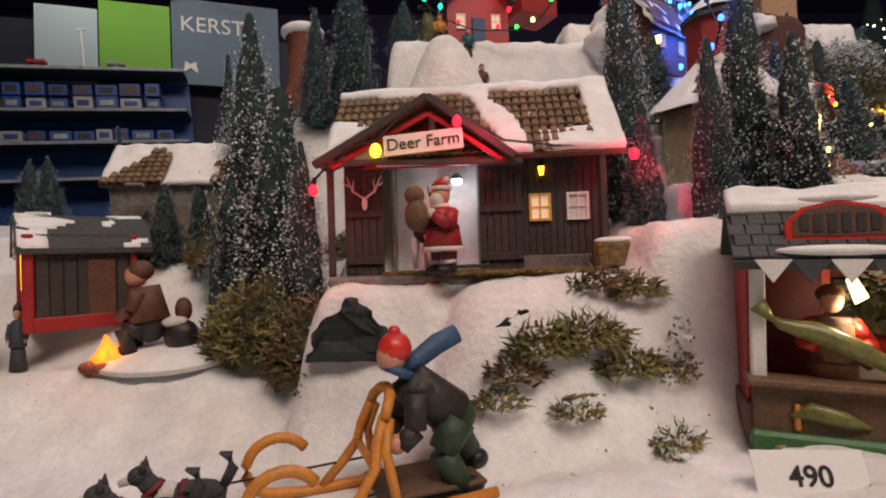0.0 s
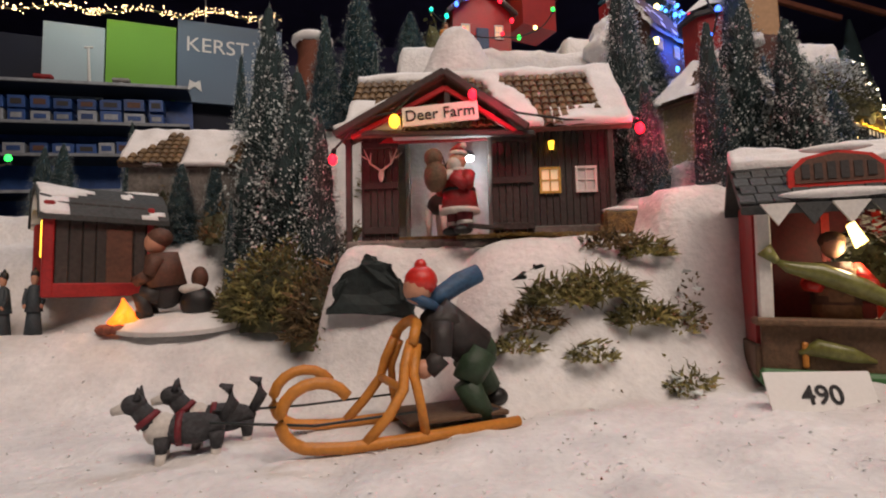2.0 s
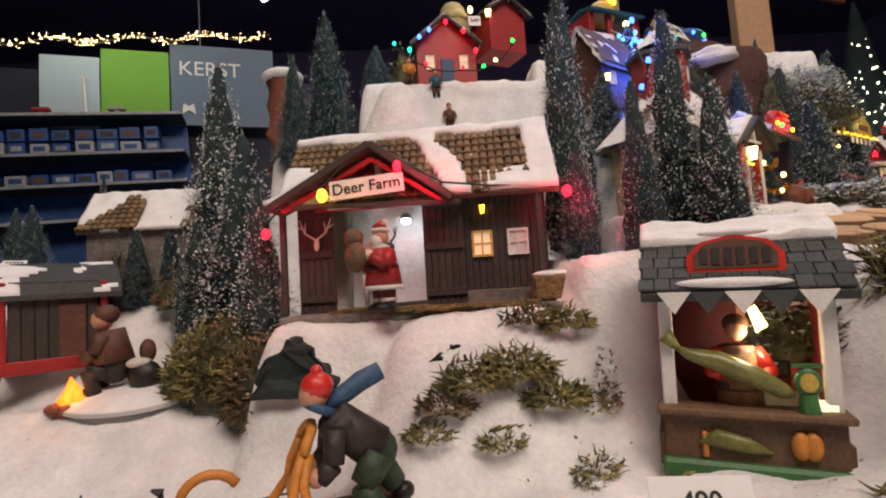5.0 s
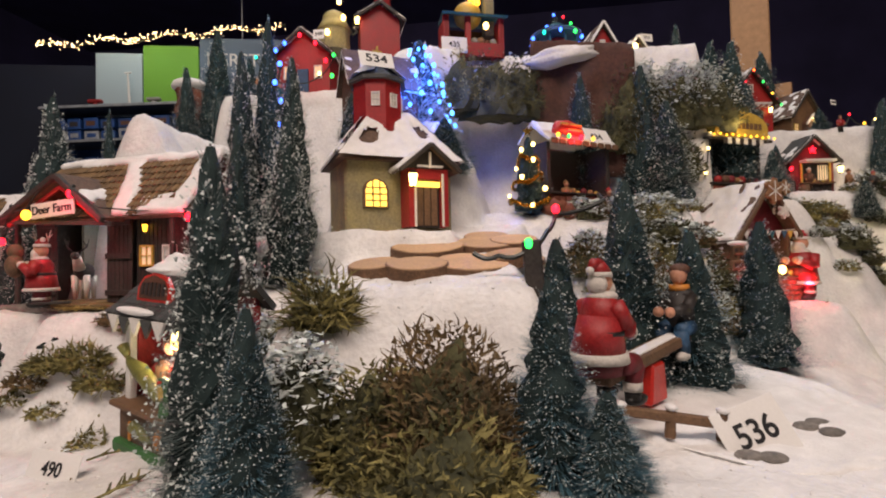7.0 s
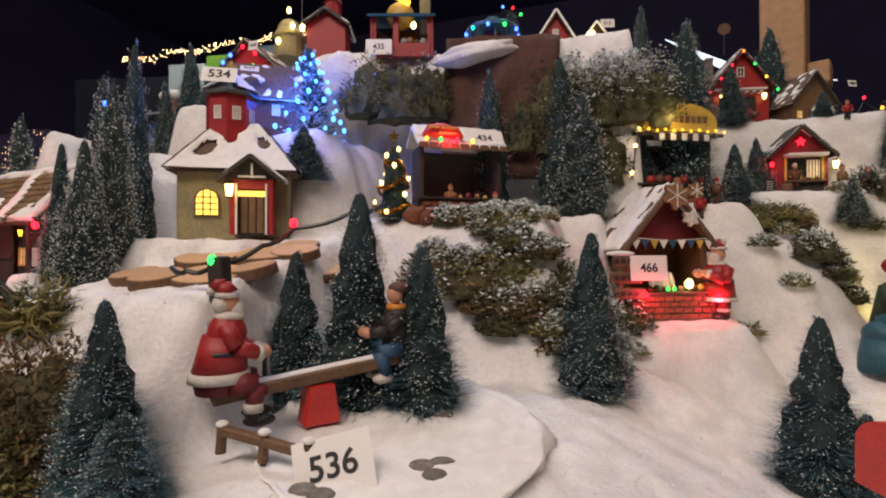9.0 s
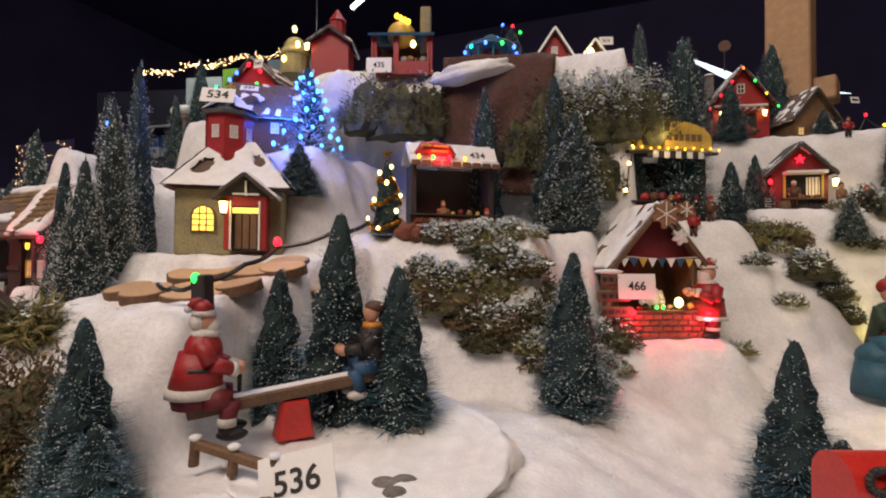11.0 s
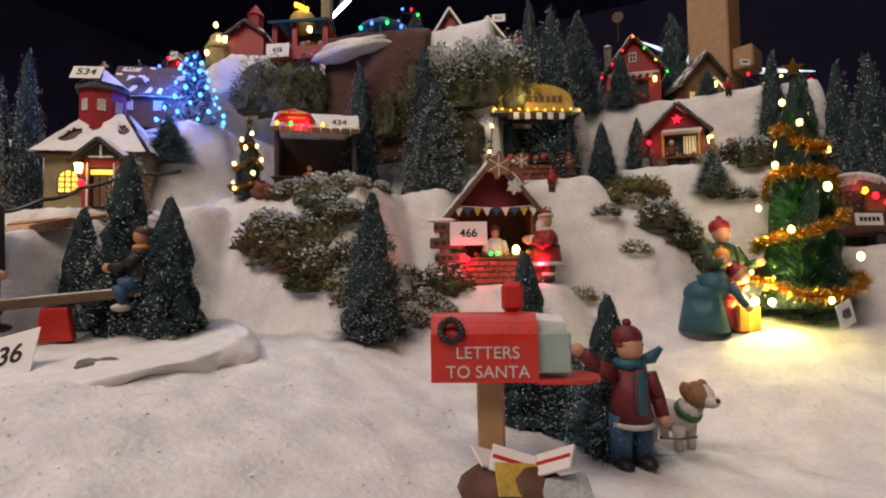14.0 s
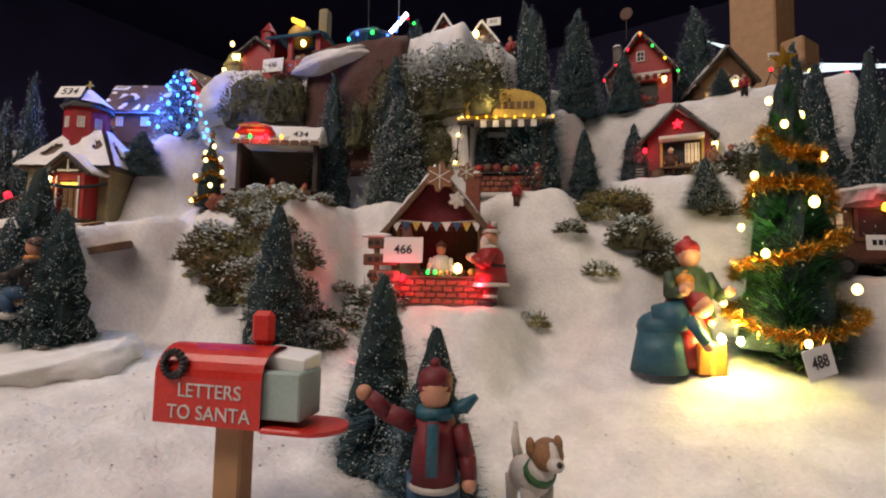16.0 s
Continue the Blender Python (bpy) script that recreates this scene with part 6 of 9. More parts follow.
def house_b():
    e = thing("house", pose(0.4133, 0.6152, 0.3773, 0, 0, 33.35) @ Matrix.Scale(0.956, 4), "brown brick house with white windows and patchy snow roof", "house")
    w, d, h, rise = 0.11, 0.06, 0.062, 0.052
    M = pose(w / 2, d / 2, 0, 0, 0, 90)
    shell(e, d, w, h, rise, BROWN, M)
    slopes(e, d, w, h, rise, 0.008, SHINGLE, 3, 0.2, M=M, snow=0.005)
    for x in (-0.03, 0.02):
        window(e, x, -0.001, 0.035, 0.012, 0.017, FUR, WHITE)
    lantern(e, -0.05, -0.006, 0.03, 0.006, G_WARM)


house_b()
price_card(0.4083, 0.588, 0.4653, 35.3, -48, 0.028, 0.017, "547", 0.5)


def lit_tree(name, m, h, r, needle, label, bulbs, mat, size, garland=0, star=None, flock=300, seed=31, bulb_r=0.003, flocksize=0.014, dense=3600):
    e = thing(name, m, label, "tree")
    keep = Matrix.Diagonal((r / 0.3, r / 0.3, h, 1))
    sub = new("crown_group")
    tree_parts(sub, seed, 0.30, needle, flock, flocksize, dense)
    for ob in list(sub.children):
        ob.parent = e
        ob.matrix_basis = keep
    bpy.data.objects.remove(sub)
    rnd = random.Random(seed)
    for k in range(bulbs):
        t = 0.06 + 0.86 * (k + 0.5) / bulbs
        a = k * 2.4 - 1.5
        R = r * (1 - t) ** 0.78 * 1.02 + 0.002
        bulb(e, (R * math.cos(a), R * math.sin(a), t * h), mat, bulb_r * rnd.uniform(0.8, 1.25))
    for g in range(garland):
        t0 = 0.17 + 0.74 * g / max(garland, 1)
        verts, faces = [], []
        for k in range(3400):
            a = rnd.uniform(0, 2 * math.pi)
            t = t0 + 0.11 * math.sin(a + g * 1.7) / 2
            R = r * (1 - t) ** 0.8 * 0.97 + 0.001
            c = Vector((R * math.cos(a), R * math.sin(a), t * h - 0.004 * math.sin(a * 3) + rnd.gauss(0, size * 0.2)))
            d = Vector((rnd.gauss(0, 1), rnd.gauss(0, 1), rnd.gauss(0, 1))).normalized() * size * rnd.uniform(0.5, 1.1)
            q = d.cross(Vector((rnd.uniform(-1, 1), rnd.uniform(-1, 1), rnd.uniform(-1, 1)))).normalized() * 0.0006
            i = len(verts)
            verts += [c - q, c + q, c + d]
            faces.append((i, i + 1, i + 2))
        me = bpy.data.meshes.new("tinsel_garland")
        me.from_pydata(verts, [], faces)
        me.materials.append(TINSEL)
        ob = new("tinsel_garland", me)
        ob.parent = e
        ob["label"] = "gold tinsel garland"
    if star:
        bm = bmesh.new()
        pts = []
        for k in range(10):
            q = star if k % 2 == 0 else star * 0.42
            pts.append((q * math.sin(math.pi * k / 5), h + star * 0.7 + q * math.cos(math.pi * k / 5)))
        prism(bm, pts, -0.0012, 0.0012)
        part("star", bm, TINSEL, e, "gold star")
    return e


lit_tree("flocked_tree", pose(0.4542, 0.6782, 0.3627, 0, 0, 2.59) @ Matrix.Scale(0.967, 4), 0.172, 0.066, FLOCK, "white flocked tree glowing with ice blue bulbs", 60, G_ICE, 0.006, flock=700, seed=33, bulb_r=0.0030)
lamp("ice_blue_glow", "POINT", (0.4667, 0.6036, 0.4328), 0.6, (0.02, 0.13, 1.0), 0.02)
lamp("ice_blue_glow_top", "POINT", (0.5117, 0.6314, 0.4799), 0.45, (0.02, 0.13, 1.0), 0.02)

# ---- log slices in front of the church ----
for x, y, r, hh in ((0.466, 0.3497, 0.024, 0.010), (0.51, 0.3387, 0.026, 0.012), (0.5603, 0.3555, 0.033, 0.010), (0.5087, 0.4077, 0.034, 0.010), (0.5675, 0.4288, 0.028, 0.010), (0.6012, 0.442, 0.024, 0.010), (0.5964, 0.378, 0.023, 0.010), (0.5675, 0.4924, 0.026, 0.010), (0.6069, 0.5115, 0.030, 0.010)):
    e = thing("log_slice", pose(x, y, ground(x, y) - 0.005, 15, random.uniform(-3, 3), random.uniform(-20, 20)), "round sawn slice of wood laid as paving in snow", "log slice", "log slice paving")
    bm = bmesh.new()
    limb(bm, (0, 0, 0), (0, 0, hh), r, r * 0.98, seg=22)
    for v in bm.verts:
        q = 1 + 0.10 * noise.noise(Vector((v.co.x * 40, v.co.y * 40, x * 50)))
        v.co.x, v.co.y = v.co.x * q * 1.15, v.co.y * q
    part("bark", bm, BARK, e)
    bm = bmesh.new()
    limb(bm, (0, 0, hh + 0.0002), (0, 0, hh + 0.001), r * 0.93, r * 0.92, seg=22)
    for v in bm.verts:
        q = 1 + 0.10 * noise.noise(Vector((v.co.x * 40, v.co.y * 40, x * 50)))
        v.co.x, v.co.y = v.co.x * q * 1.15, v.co.y * q
    part("sawn_face", bm, LOGTOP, e, "pale sawn face")

# ---- light post with its cable ----
e = thing("light_post", pose(0.6266, 0.31, 0.0262, 0, -4, 1.85), "short dark wooden post that carries a light cable", "post")
bm = bmesh.new()
box(bm, (0, 0, 0.074), (0.016, 0.014, 0.160), 0, 0.0015)
part("post", bm, DARKWOOD, e)
string_lights([(0.5664, 0.3042, 0.1701), (0.5882, 0.3012, 0.1671), (0.6138, 0.3055, 0.1717), (0.6327, 0.3464, 0.1898), (0.6432, 0.3812, 0.2077), (0.6985, 0.4048, 0.2251), (0.6985, 0.4674, 0.2369)], [None, None, G_GREEN, None, G_RED, None, None], "thick black cable with a red and a green bulb", r=0.0024, size=0.0042, sag=0.004)
lamp("post_red_bulb", "POINT", (0.6449, 0.3687, 0.2143), 0.012, (1.0, 0.05, 0.08), 0.004)

# ---- see-saw ----


def seesaw():
    b = thing("figurine_base", pose(0.7727, 0.3433, 0.018, 6, 0, 13.9) @ Matrix.Scale(0.928, 4), "white snowy resin base of the see-saw group", "base")
    bm = bmesh.new()
    bmesh.ops.create_icosphere(bm, subdivisions=5, radius=1)
    for v in bm.verts:
        q = 1 + 0.17 * noise.noise(v.co * 1.9 + Vector((3, 0, 0))) + 0.05 * noise.noise(v.co * 6)
        z = max(min(v.co.z * 2.2, 0.75), -0.8) + 0.14 * noise.noise(v.co * 5)
        v.co = Vector((v.co.x * 0.140 * q, v.co.y * 0.145 * q, z * 0.028))
    part("base", bm, SNOWCAP, b, smooth=True)
    for x, y in ((0.035, -0.065), (0.05, -0.06), (0.047, -0.078), (-0.03, -0.11), (-0.045, -0.105), (0.04, 0.03)):
        bm = bmesh.new()
        ball(bm, (x, y, 0.0208), (0.011, 0.008, 0.0034), u=10, v=6)
        part("stone", bm, STONE, b)
    e = thing("see_saw", pose(0.712, 0.322, 0.040, 0, 0, 52) @ Matrix.Scale(0.937, 4), "wooden see-saw plank on a red stand", "see-saw")
    bm = bmesh.new()
    vs = box(bm, (0, 0, 0.018), (0.034, 0.022, 0.036), 0, 0.002)
    for v in bm.verts:
        if v.co.z > 0.03:
            v.co.x *= 0.7
    part("stand", bm, BRIGHTRED, e, "red trestle stand")
    bm = bmesh.new()
    box(bm, (0, 0, 0), (0.176, 0.022, 0.010), 0, 0.001)
    pl = part("plank", bm, WOOD, e, m=pose(-0.002, 0, 0.043, 0, -5, 0))
    bm = bmesh.new()
    box(bm, (0.005, 0, 0.0052), (0.12, 0.012, 0.0026), 0, 0.0008)
    part("plank_snow", bm, SNOWCAP, pl)
    f = thing("fence", pose(0.7100, 0.2540, 0.036, 0, 4, 4.06) @ Matrix.Diagonal((0.86, 0.93, 0.86, 1)), "little brown rail fence tipped with snow", "fence")
    bm = bmesh.new()
    limbbox(bm, (-0.045, 0, 0.016), (0.045, 0, 0.010), 0.008)
    part("rail", bm, WOOD, f)
    for x in (-0.042, 0.0, 0.042):
        bm = bmesh.new()
        limb(bm, (x, 0, -0.004), (x, 0, 0.020), 0.0045, 0.004)
        p = part("post", bm, WOOD, f)
        bm = bmesh.new()
        ball(bm, (x, 0, 0.021), (0.0055, 0.0055, 0.003))
        part("snow_tip", bm, SNOWCAP, p)


seesaw()
price_card(0.7760, 0.2470, 0.0200, 21.8, -28, 0.056, 0.041, "536", 0.42, -14)


def riding_santa(bm):
    """A stout figure astride the plank, knees bent, reaching for the grip."""
    limb(bm, (0, 0.006, 0.016), (0, 0.002, 0.050), 0.0245, 0.0195, 0, 16)
    ball(bm, (0, 0.0, 0.052), (0.0195, 0.0175, 0.020), 0)
    limb(bm, (0, 0.006, 0.010), (0, 0.006, 0.019), 0.0275, 0.0262, 1, 18)
    limb(bm, (0, 0.006, -0.001), (0, 0.006, 0.012), 0.021, 0.0235, 5, 14)
    limb(bm, (0, 0.003, 0.034), (0, 0.003, 0.038), 0.0222, 0.0218, 2, 16)
    ball(bm, (0, -0.002, 0.068), (0.0145, 0.0135, 0.006), 1)
    ball(bm, (0, -0.002, 0.080), (0.0098, 0.0098, 0.0108), 3)
    ball(bm, (0, -0.0075, 0.0735), (0.0095, 0.0072, 0.0105), 1)
    ball(bm, (0, 0.005, 0.079), (0.0102, 0.008, 0.010), 1)
    limb(bm, (0, 0, 0.0855), (0, 0, 0.090), 0.0112, 0.0105, 1, 14)
    limb(bm, (0, 0, 0.0895), (0, 0.003, 0.099), 0.0102, 0.0055, 0, 14)
    chain(bm, [(0, 0.002, 0.097), (0, 0.009, 0.0985), (0, 0.013, 0.094)], [0.0058, 0.0045, 0.003], 0, 10)
    ball(bm, (0, 0.014, 0.0915), 0.0038, 1)
    for s in (-1, 1):
        limb(bm, (s * 0.0165, 0.002, 0.062), (s * 0.0215, -0.008, 0.042), 0.0078, 0.0075, 0)
        limb(bm, (s * 0.0215, -0.008, 0.042), (s * 0.010, -0.027, 0.034), 0.0075, 0.0064, 0)
        limb(bm, (s * 0.0115, -0.0245, 0.0345), (s * 0.0085, -0.0295, 0.0335), 0.0076, 0.0076, 1)
        ball(bm, (s * 0.006, -0.033, 0.034), (0.0058, 0.0058, 0.0058), 3)
        limb(bm, (s * 0.013, -0.004, 0.008), (s * 0.0155, -0.026, 0.006), 0.0115, 0.0095, 5, 12)
        limb(bm, (s * 0.0155, -0.026, 0.006), (s * 0.0155, -0.022, -0.015), 0.0092, 0.0075, 5, 12)
        limb(bm, (s * 0.0155, -0.022, -0.018), (s * 0.0155, -0.022, -0.010), 0.0088, 0.0088, 1, 12)
        limb(bm, (s * 0.0155, -0.022, -0.026), (s * 0.0155, -0.022, -0.017), 0.0072, 0.0076, 2, 12)
        ball(bm, (s * 0.0155, -0.027, -0.0265), (0.0074, 0.0145, 0.0058), 2)
    limb(bm, (0, -0.033, 0.010), (0, -0.033, 0.036), 0.0022, 0.0022, 2)


statue("riding_santa_figure", pose(0.666, 0.266, 0.077, 0, 0, 134) @ Matrix.Scale(0.84, 4), "red coated santa figurine riding the see-saw", SANTA, riding_santa)


def riding_boy(bm):
    h = 0.07
    limb(bm, (0, 0, 0.012), (0, 0, 0.042), 0.0125, 0.010, 0, 12)
    ball(bm, (0, 0, 0.040), (0.0125, 0.009, 0.006), 0)
    ball(bm, (0, -0.001, 0.056), (0.007, 0.007, 0.0085), 3)
    ball(bm, (0, 0.002, 0.061), (0.0085, 0.009, 0.0055), 2)
    limb(bm, (0, 0, 0.043), (0, 0, 0.048), 0.009, 0.008, 5, 12)
    for s in (-1, 1):
        limb(bm, (s * 0.011, 0, 0.038), (s * 0.012, -0.012, 0.028), 0.005, 0.0045, 0)
        limb(bm, (s * 0.012, -0.012, 0.028), (s * 0.006, -0.025, 0.026), 0.0045, 0.004, 0)
        ball(bm, (s * 0.005, -0.027, 0.026), 0.0045, 3)
        limb(bm, (s * 0.007, 0, 0.012), (s * 0.009, -0.018, 0.010), 0.0075, 0.006, 1)
        limb(bm, (s * 0.009, -0.018, 0.010), (s * 0.009, -0.012, -0.008), 0.006, 0.005, 1)
        ball(bm, (s * 0.009, -0.015, -0.011), (0.005, 0.009, 0.004), 4)


statue("riding_boy_figure", pose(0.757, 0.379, 0.0835, 0, 0, -43) @ Matrix.Scale(1.10, 4), "figurine in dark jacket riding the raised end of the see-saw", [CHAR, BLUECL, BROWN, SKIN, FUR, ORANGE], riding_boy)

# ---- market stalls on the terraces ----


def pump_stall(name, m, w, d, h, label, wall=DARKWOOD, post=DARKWOOD, counter=BRICK, count_h=0.032):
    """An open stall: posts, back and sides, counter; returns the thing."""
    e = thing(name, m, label, "market stall")
    bm = bmesh.new()
    box(bm, (0, d, h / 2), (w, 0.004, h))
    part("back_wall", bm, wall, e)
    for s in (-1, 1):
        bm = bmesh.new()
        box(bm, (s * w / 2, d * 0.55, h / 2), (0.004, d * 0.9, h))
        part("side_wall", bm, wall, e)
        bm = bmesh.new()
        box(bm, (s * w / 2, 0.002, h / 2), (0.008, 0.008, h), 0, 0.001)
        part("post", bm, post, e)
    bm = bmesh.new()
    box(bm, (0, d / 2, -0.003), (w + 0.02, d + 0.03, 0.008), 0, 0.002)
    part("base", bm, GREYSNOW, e)
    bm = bmesh.new()
    box(bm, (0, -0.002, count_h / 2), (w + 0.004, 0.008, count_h), 0, 0.001)
    c = part("counter", bm, counter, e)
    bm = bmesh.new()
    box(bm, (0, -0.002, count_h + 0.0015), (w + 0.016, 0.022, 0.003), 0, 0.0008)
    part("counter_top", bm, DARKWOOD, c)
    return e


def bricks(parent, x0, x1, z0, z1, y, rows, cols):
    bm = bmesh.new()
    bw, bh = (x1 - x0) / cols, (z1 - z0) / rows
    box(bm, (0, 0, 0), (bw * 0.92, 0.003, bh * 0.86), 0, bh * 0.12)
    me = bpy.data.meshes.new("brick")
    bm.to_mesh(me)
    bm.free()
    me.materials.append(BRICK)
    for j in range(rows):
        for i in range(cols):
            ob = new("brick", me)
            ob.parent = parent
            ob.matrix_basis = pose(x0 + bw * (i + 0.5 + (0.25 if j % 2 else -0.25) * 0.8), y + random.uniform(-0.0004, 0.0004), z0 + bh * (j + 0.5), 0, 0, random.uniform(-2, 2))


def goods(parent, x0, x1, y, z, n, mats, r, name="ware"):
    for k in range(n):
        bm = bmesh.new()
        q = r * random.uniform(0.7, 1.2)
        ball(bm, (x0 + (x1 - x0) * (k + 0.5) / n, y + random.uniform(-0.003, 0.003), z + q * 0.8), (q, q * 0.9, q), u=8, v=6)
        part(name, bm, mats[k % len(mats)], parent, smooth=True)


# stall with the red santa sign
e = pump_stall("toy_stall", pose(0.7095, 0.7198, 0.2338, 0, 0, 36.94), 0.13, 0.055, 0.116, "dark toy stall with a red painted sign and white awning board")
bricks(e, -0.062, 0.062, 0.002, 0.030, -0.0075, 3, 9)
bm = bmesh.new()
plate(bm, [(-0.074, -0.016, 0.116), (0.074, -0.016, 0.116), (0.074, 0.03, 0.152), (-0.074, 0.03, 0.152)], 0.004)
plate(bm, [(-0.074, 0.03, 0.152), (0.074, 0.03, 0.152), (0.074, 0.066, 0.125), (-0.074, 0.066, 0.125)], 0.004)
r = part("awning", bm, WHITE, e, "white awning board")
bm = bmesh.new()
snow_sheet(bm, (-0.072, -0.012, 0.121), (0.144, 0, 0), (0, 0.042, 0.033), lambda a, b: 0.3 * noise.noise(Vector((a * 5, b * 3, 6))) + 0.05 + 0.3 * b, 30, 12, 0.004)
bmesh.ops.recalc_face_normals(bm, faces=list(bm.faces))
part("awning_snow", bm, SNOWCAP, r, smooth=True)
bm = bmesh.new()
chain(bm, [(-0.066, -0.015, 0.128), (-0.055, -0.013, 0.136), (-0.035, -0.012, 0.138), (-0.012, -0.012, 0.135), (-0.002, -0.014, 0.127)], [0.003, 0.010, 0.0115, 0.009, 0.003], seg=10)
sg = part("painted_sign", bm, BRIGHTRED, e, "glossy red moulded sign", smooth=True)
for x, z, ww in ((-0.052, 0.139, 0.016), (-0.028, 0.139, 0.024), (-0.03, 0.131, 0.028)):
    bm = bmesh.new()
    box(bm, (x, -0.0255, z), (ww, 0.002, 0.0035), 0, 0.0006)
    part("bar", bm, YELLOWP, sg)
for k in range(9):
    bm = bmesh.new()
    box(bm, (-0.066 + k * 0.0165, -0.018, 0.1135), (0.014, 0.002, 0.009), 0, 0.001)
    part("valance", bm, WOOD, e)
for x, mat in ((-0.062, G_YEL), (-0.014, G_RED), (0.012, G_YEL), (-0.04, G_GREEN)):
    bulb(e, (x, -0.022, 0.122), mat, 0.0042 if mat is G_RED else 0.003)
goods(e, -0.02, 0.05, 0.004, 0.035, 5, [TAN, YELLOWP, MAROON], 0.005)
for x, hat in ((-0.012, TAN), (0.052, RED)):
    statue("vendor_figure", e.matrix_basis @ pose(x, 0.018 if hat is TAN else -0.014, 0.012 if hat is TAN else -0.002, 0, 0, 0), "small vendor figurine at the toy stall", [TAN if hat is TAN else BROWN, BROWN, hat, SKIN, BLACK], lambda bm: person(bm, 0.048))
lamp("toy_stall_red_bulb", "POINT", (0.7066, 0.6793, 0.3538), 0.08, (1.0, 0.03, 0.06), 0.004)
# warm fill lamp added to brighten the inside of the stall
lamp("toy_stall_inner_bulb", "POINT", (0.72, 0.7119, 0.3261), 0.012, (1.0, 0.7, 0.35), 0.004)
price_card(0.7481, 0.7335, 0.3503, 36.5, -32, 0.066, 0.038, "434", 0.34)
for k, (x, y, s) in enumerate(((0.6644, 0.6394, 0.017), (0.685, 0.6386, 0.014), (0.6519, 0.6454, 0.011), (0.7023, 0.6617, 0.011))):
    bm = bmesh.new()
    ball(bm, (0, 0, s * 0.5), (s, s * 0.8, s * 0.8), u=20, v=14)
    for v in bm.verts:
        v.co *= 1 + 0.32 * noise.noise(v.co * 90 + Vector((k, 0, 0)))
    tagged(part("toy_bundle", bm, BRICK if k % 2 else RUST, smooth=True, m=on(x, y)), "heap of red brown toys piled in the snow", "toys", "heaps of goods")
lit_tree("fairy_tree", on(0.6255, 0.6505, 2.8), 0.122, 0.034, NEEDLE, "little pine with warm bulbs, gold garland and star", 12, G_WARM, 0.0045, 3, 0.009, 120, 41, 0.0028)

# stall with the golden sign
e = pump_stall("market_stall", pose(1.0342, 0.9348, 0.2673, 0, 0, 27.29) @ Matrix.Scale(1.030, 4), 0.125, 0.07, 0.115, "dark market stall with an arched golden sign and warm lights", counter=WOOD)
bricks(e, -0.06, 0.06, 0.002, 0.030, -0.0075, 3, 9)
bm = bmesh.new()
plate(bm, [(-0.078, -0.02, 0.118), (0.078, -0.02, 0.118), (0.078, 0.085, 0.134), (-0.078, 0.085, 0.134)], 0.005)
r = part("roof", bm, DARKWOOD, e)
bm = bmesh.new()
snow_sheet(bm, (-0.077, -0.018, 0.120), (0.154, 0, 0), (0, 0.10, 0.0155), lambda a, b: 0.4 + 0.4 * noise.noise(Vector((a * 5, b * 3, 9))), 30, 16, 0.006)
bmesh.ops.recalc_face_normals(bm, faces=list(bm.faces))
part("roof_snow", bm, SNOWCAP, r, smooth=True)
bm = bmesh.new()
out = [(-0.046, 0), (0.046, 0)] + [(0.046 * math.cos(a), 0.012 + 0.022 * math.sin(a)) for a in (math.pi * k / 10 for k in range(11))]
prism(bm, out, -0.003, 0.003)
sg = part("sign", bm, YELLOWP, e, "arched golden sign with unreadable letters", m=pose(0, -0.018, 0.121) @ Matrix.Scale(1.4, 4))
for k in range(9):
    bm = bmesh.new()
    box(bm, (-0.030 + 0.0075 * k, -0.0036, 0.014), (0.005, 0.001, 0.008))
    part("bar", bm, WOOD, sg)
for k in range(10):
    bm = bmesh.new()
    box(bm, (-0.045 + k * 0.010, -0.023, 0.111), (0.0096, 0.002, 0.012), 0, 0.0006)
    part("valance", bm, WHITE if k % 2 else CHAR, e)
for k in range(11):
    bulb(e, (-0.075 + 0.015 * k, -0.026, 0.120 + 0.002 * (k % 2)), G_YEL, 0.0018)
goods(e, -0.05, 0.055, -0.002, 0.035, 7, [RED, BROWN, MAROON, TAN], 0.0075)
lamp("market_stall_lights", "POINT", (1.0275, 0.8867, 0.41), 0.08, (1.0, 0.68, 0.25), 0.01)
for x, y, c in ((1.0092, 0.8622, MAROON), (0.9866, 0.8848, BROWN), (1.0716, 0.9041, RED), (1.0993, 0.9237, BROWN)):
    statue("standing_figure", on(x, y, 150), "small shopper figurine in winter clothes at the stall", [c, BROWN, RED, SKIN, BLACK], lambda bm: person(bm, 0.045))
string_lights([(0.9646, 0.8878, 0.3166), (0.9704, 0.8873, 0.363), (0.9759, 0.889, 0.391)], [G_WARM, G_WARM, G_WARM], "short string of warm white bulbs beside the stall", size=0.003)


def gable_hut(name, m, w, d, h, rise, wall, roof, label, seed, cover=0.2, category="house", over=0.012):
    e = thing(name, m, label, category)
    shell(e, w, d, h, rise, wall)
    slopes(e, w, d, h, rise, over, roof, seed, cover)
    rakes(e, w, h, rise, over, -over - 0.001, DARKWOOD, 0.005)
    return e


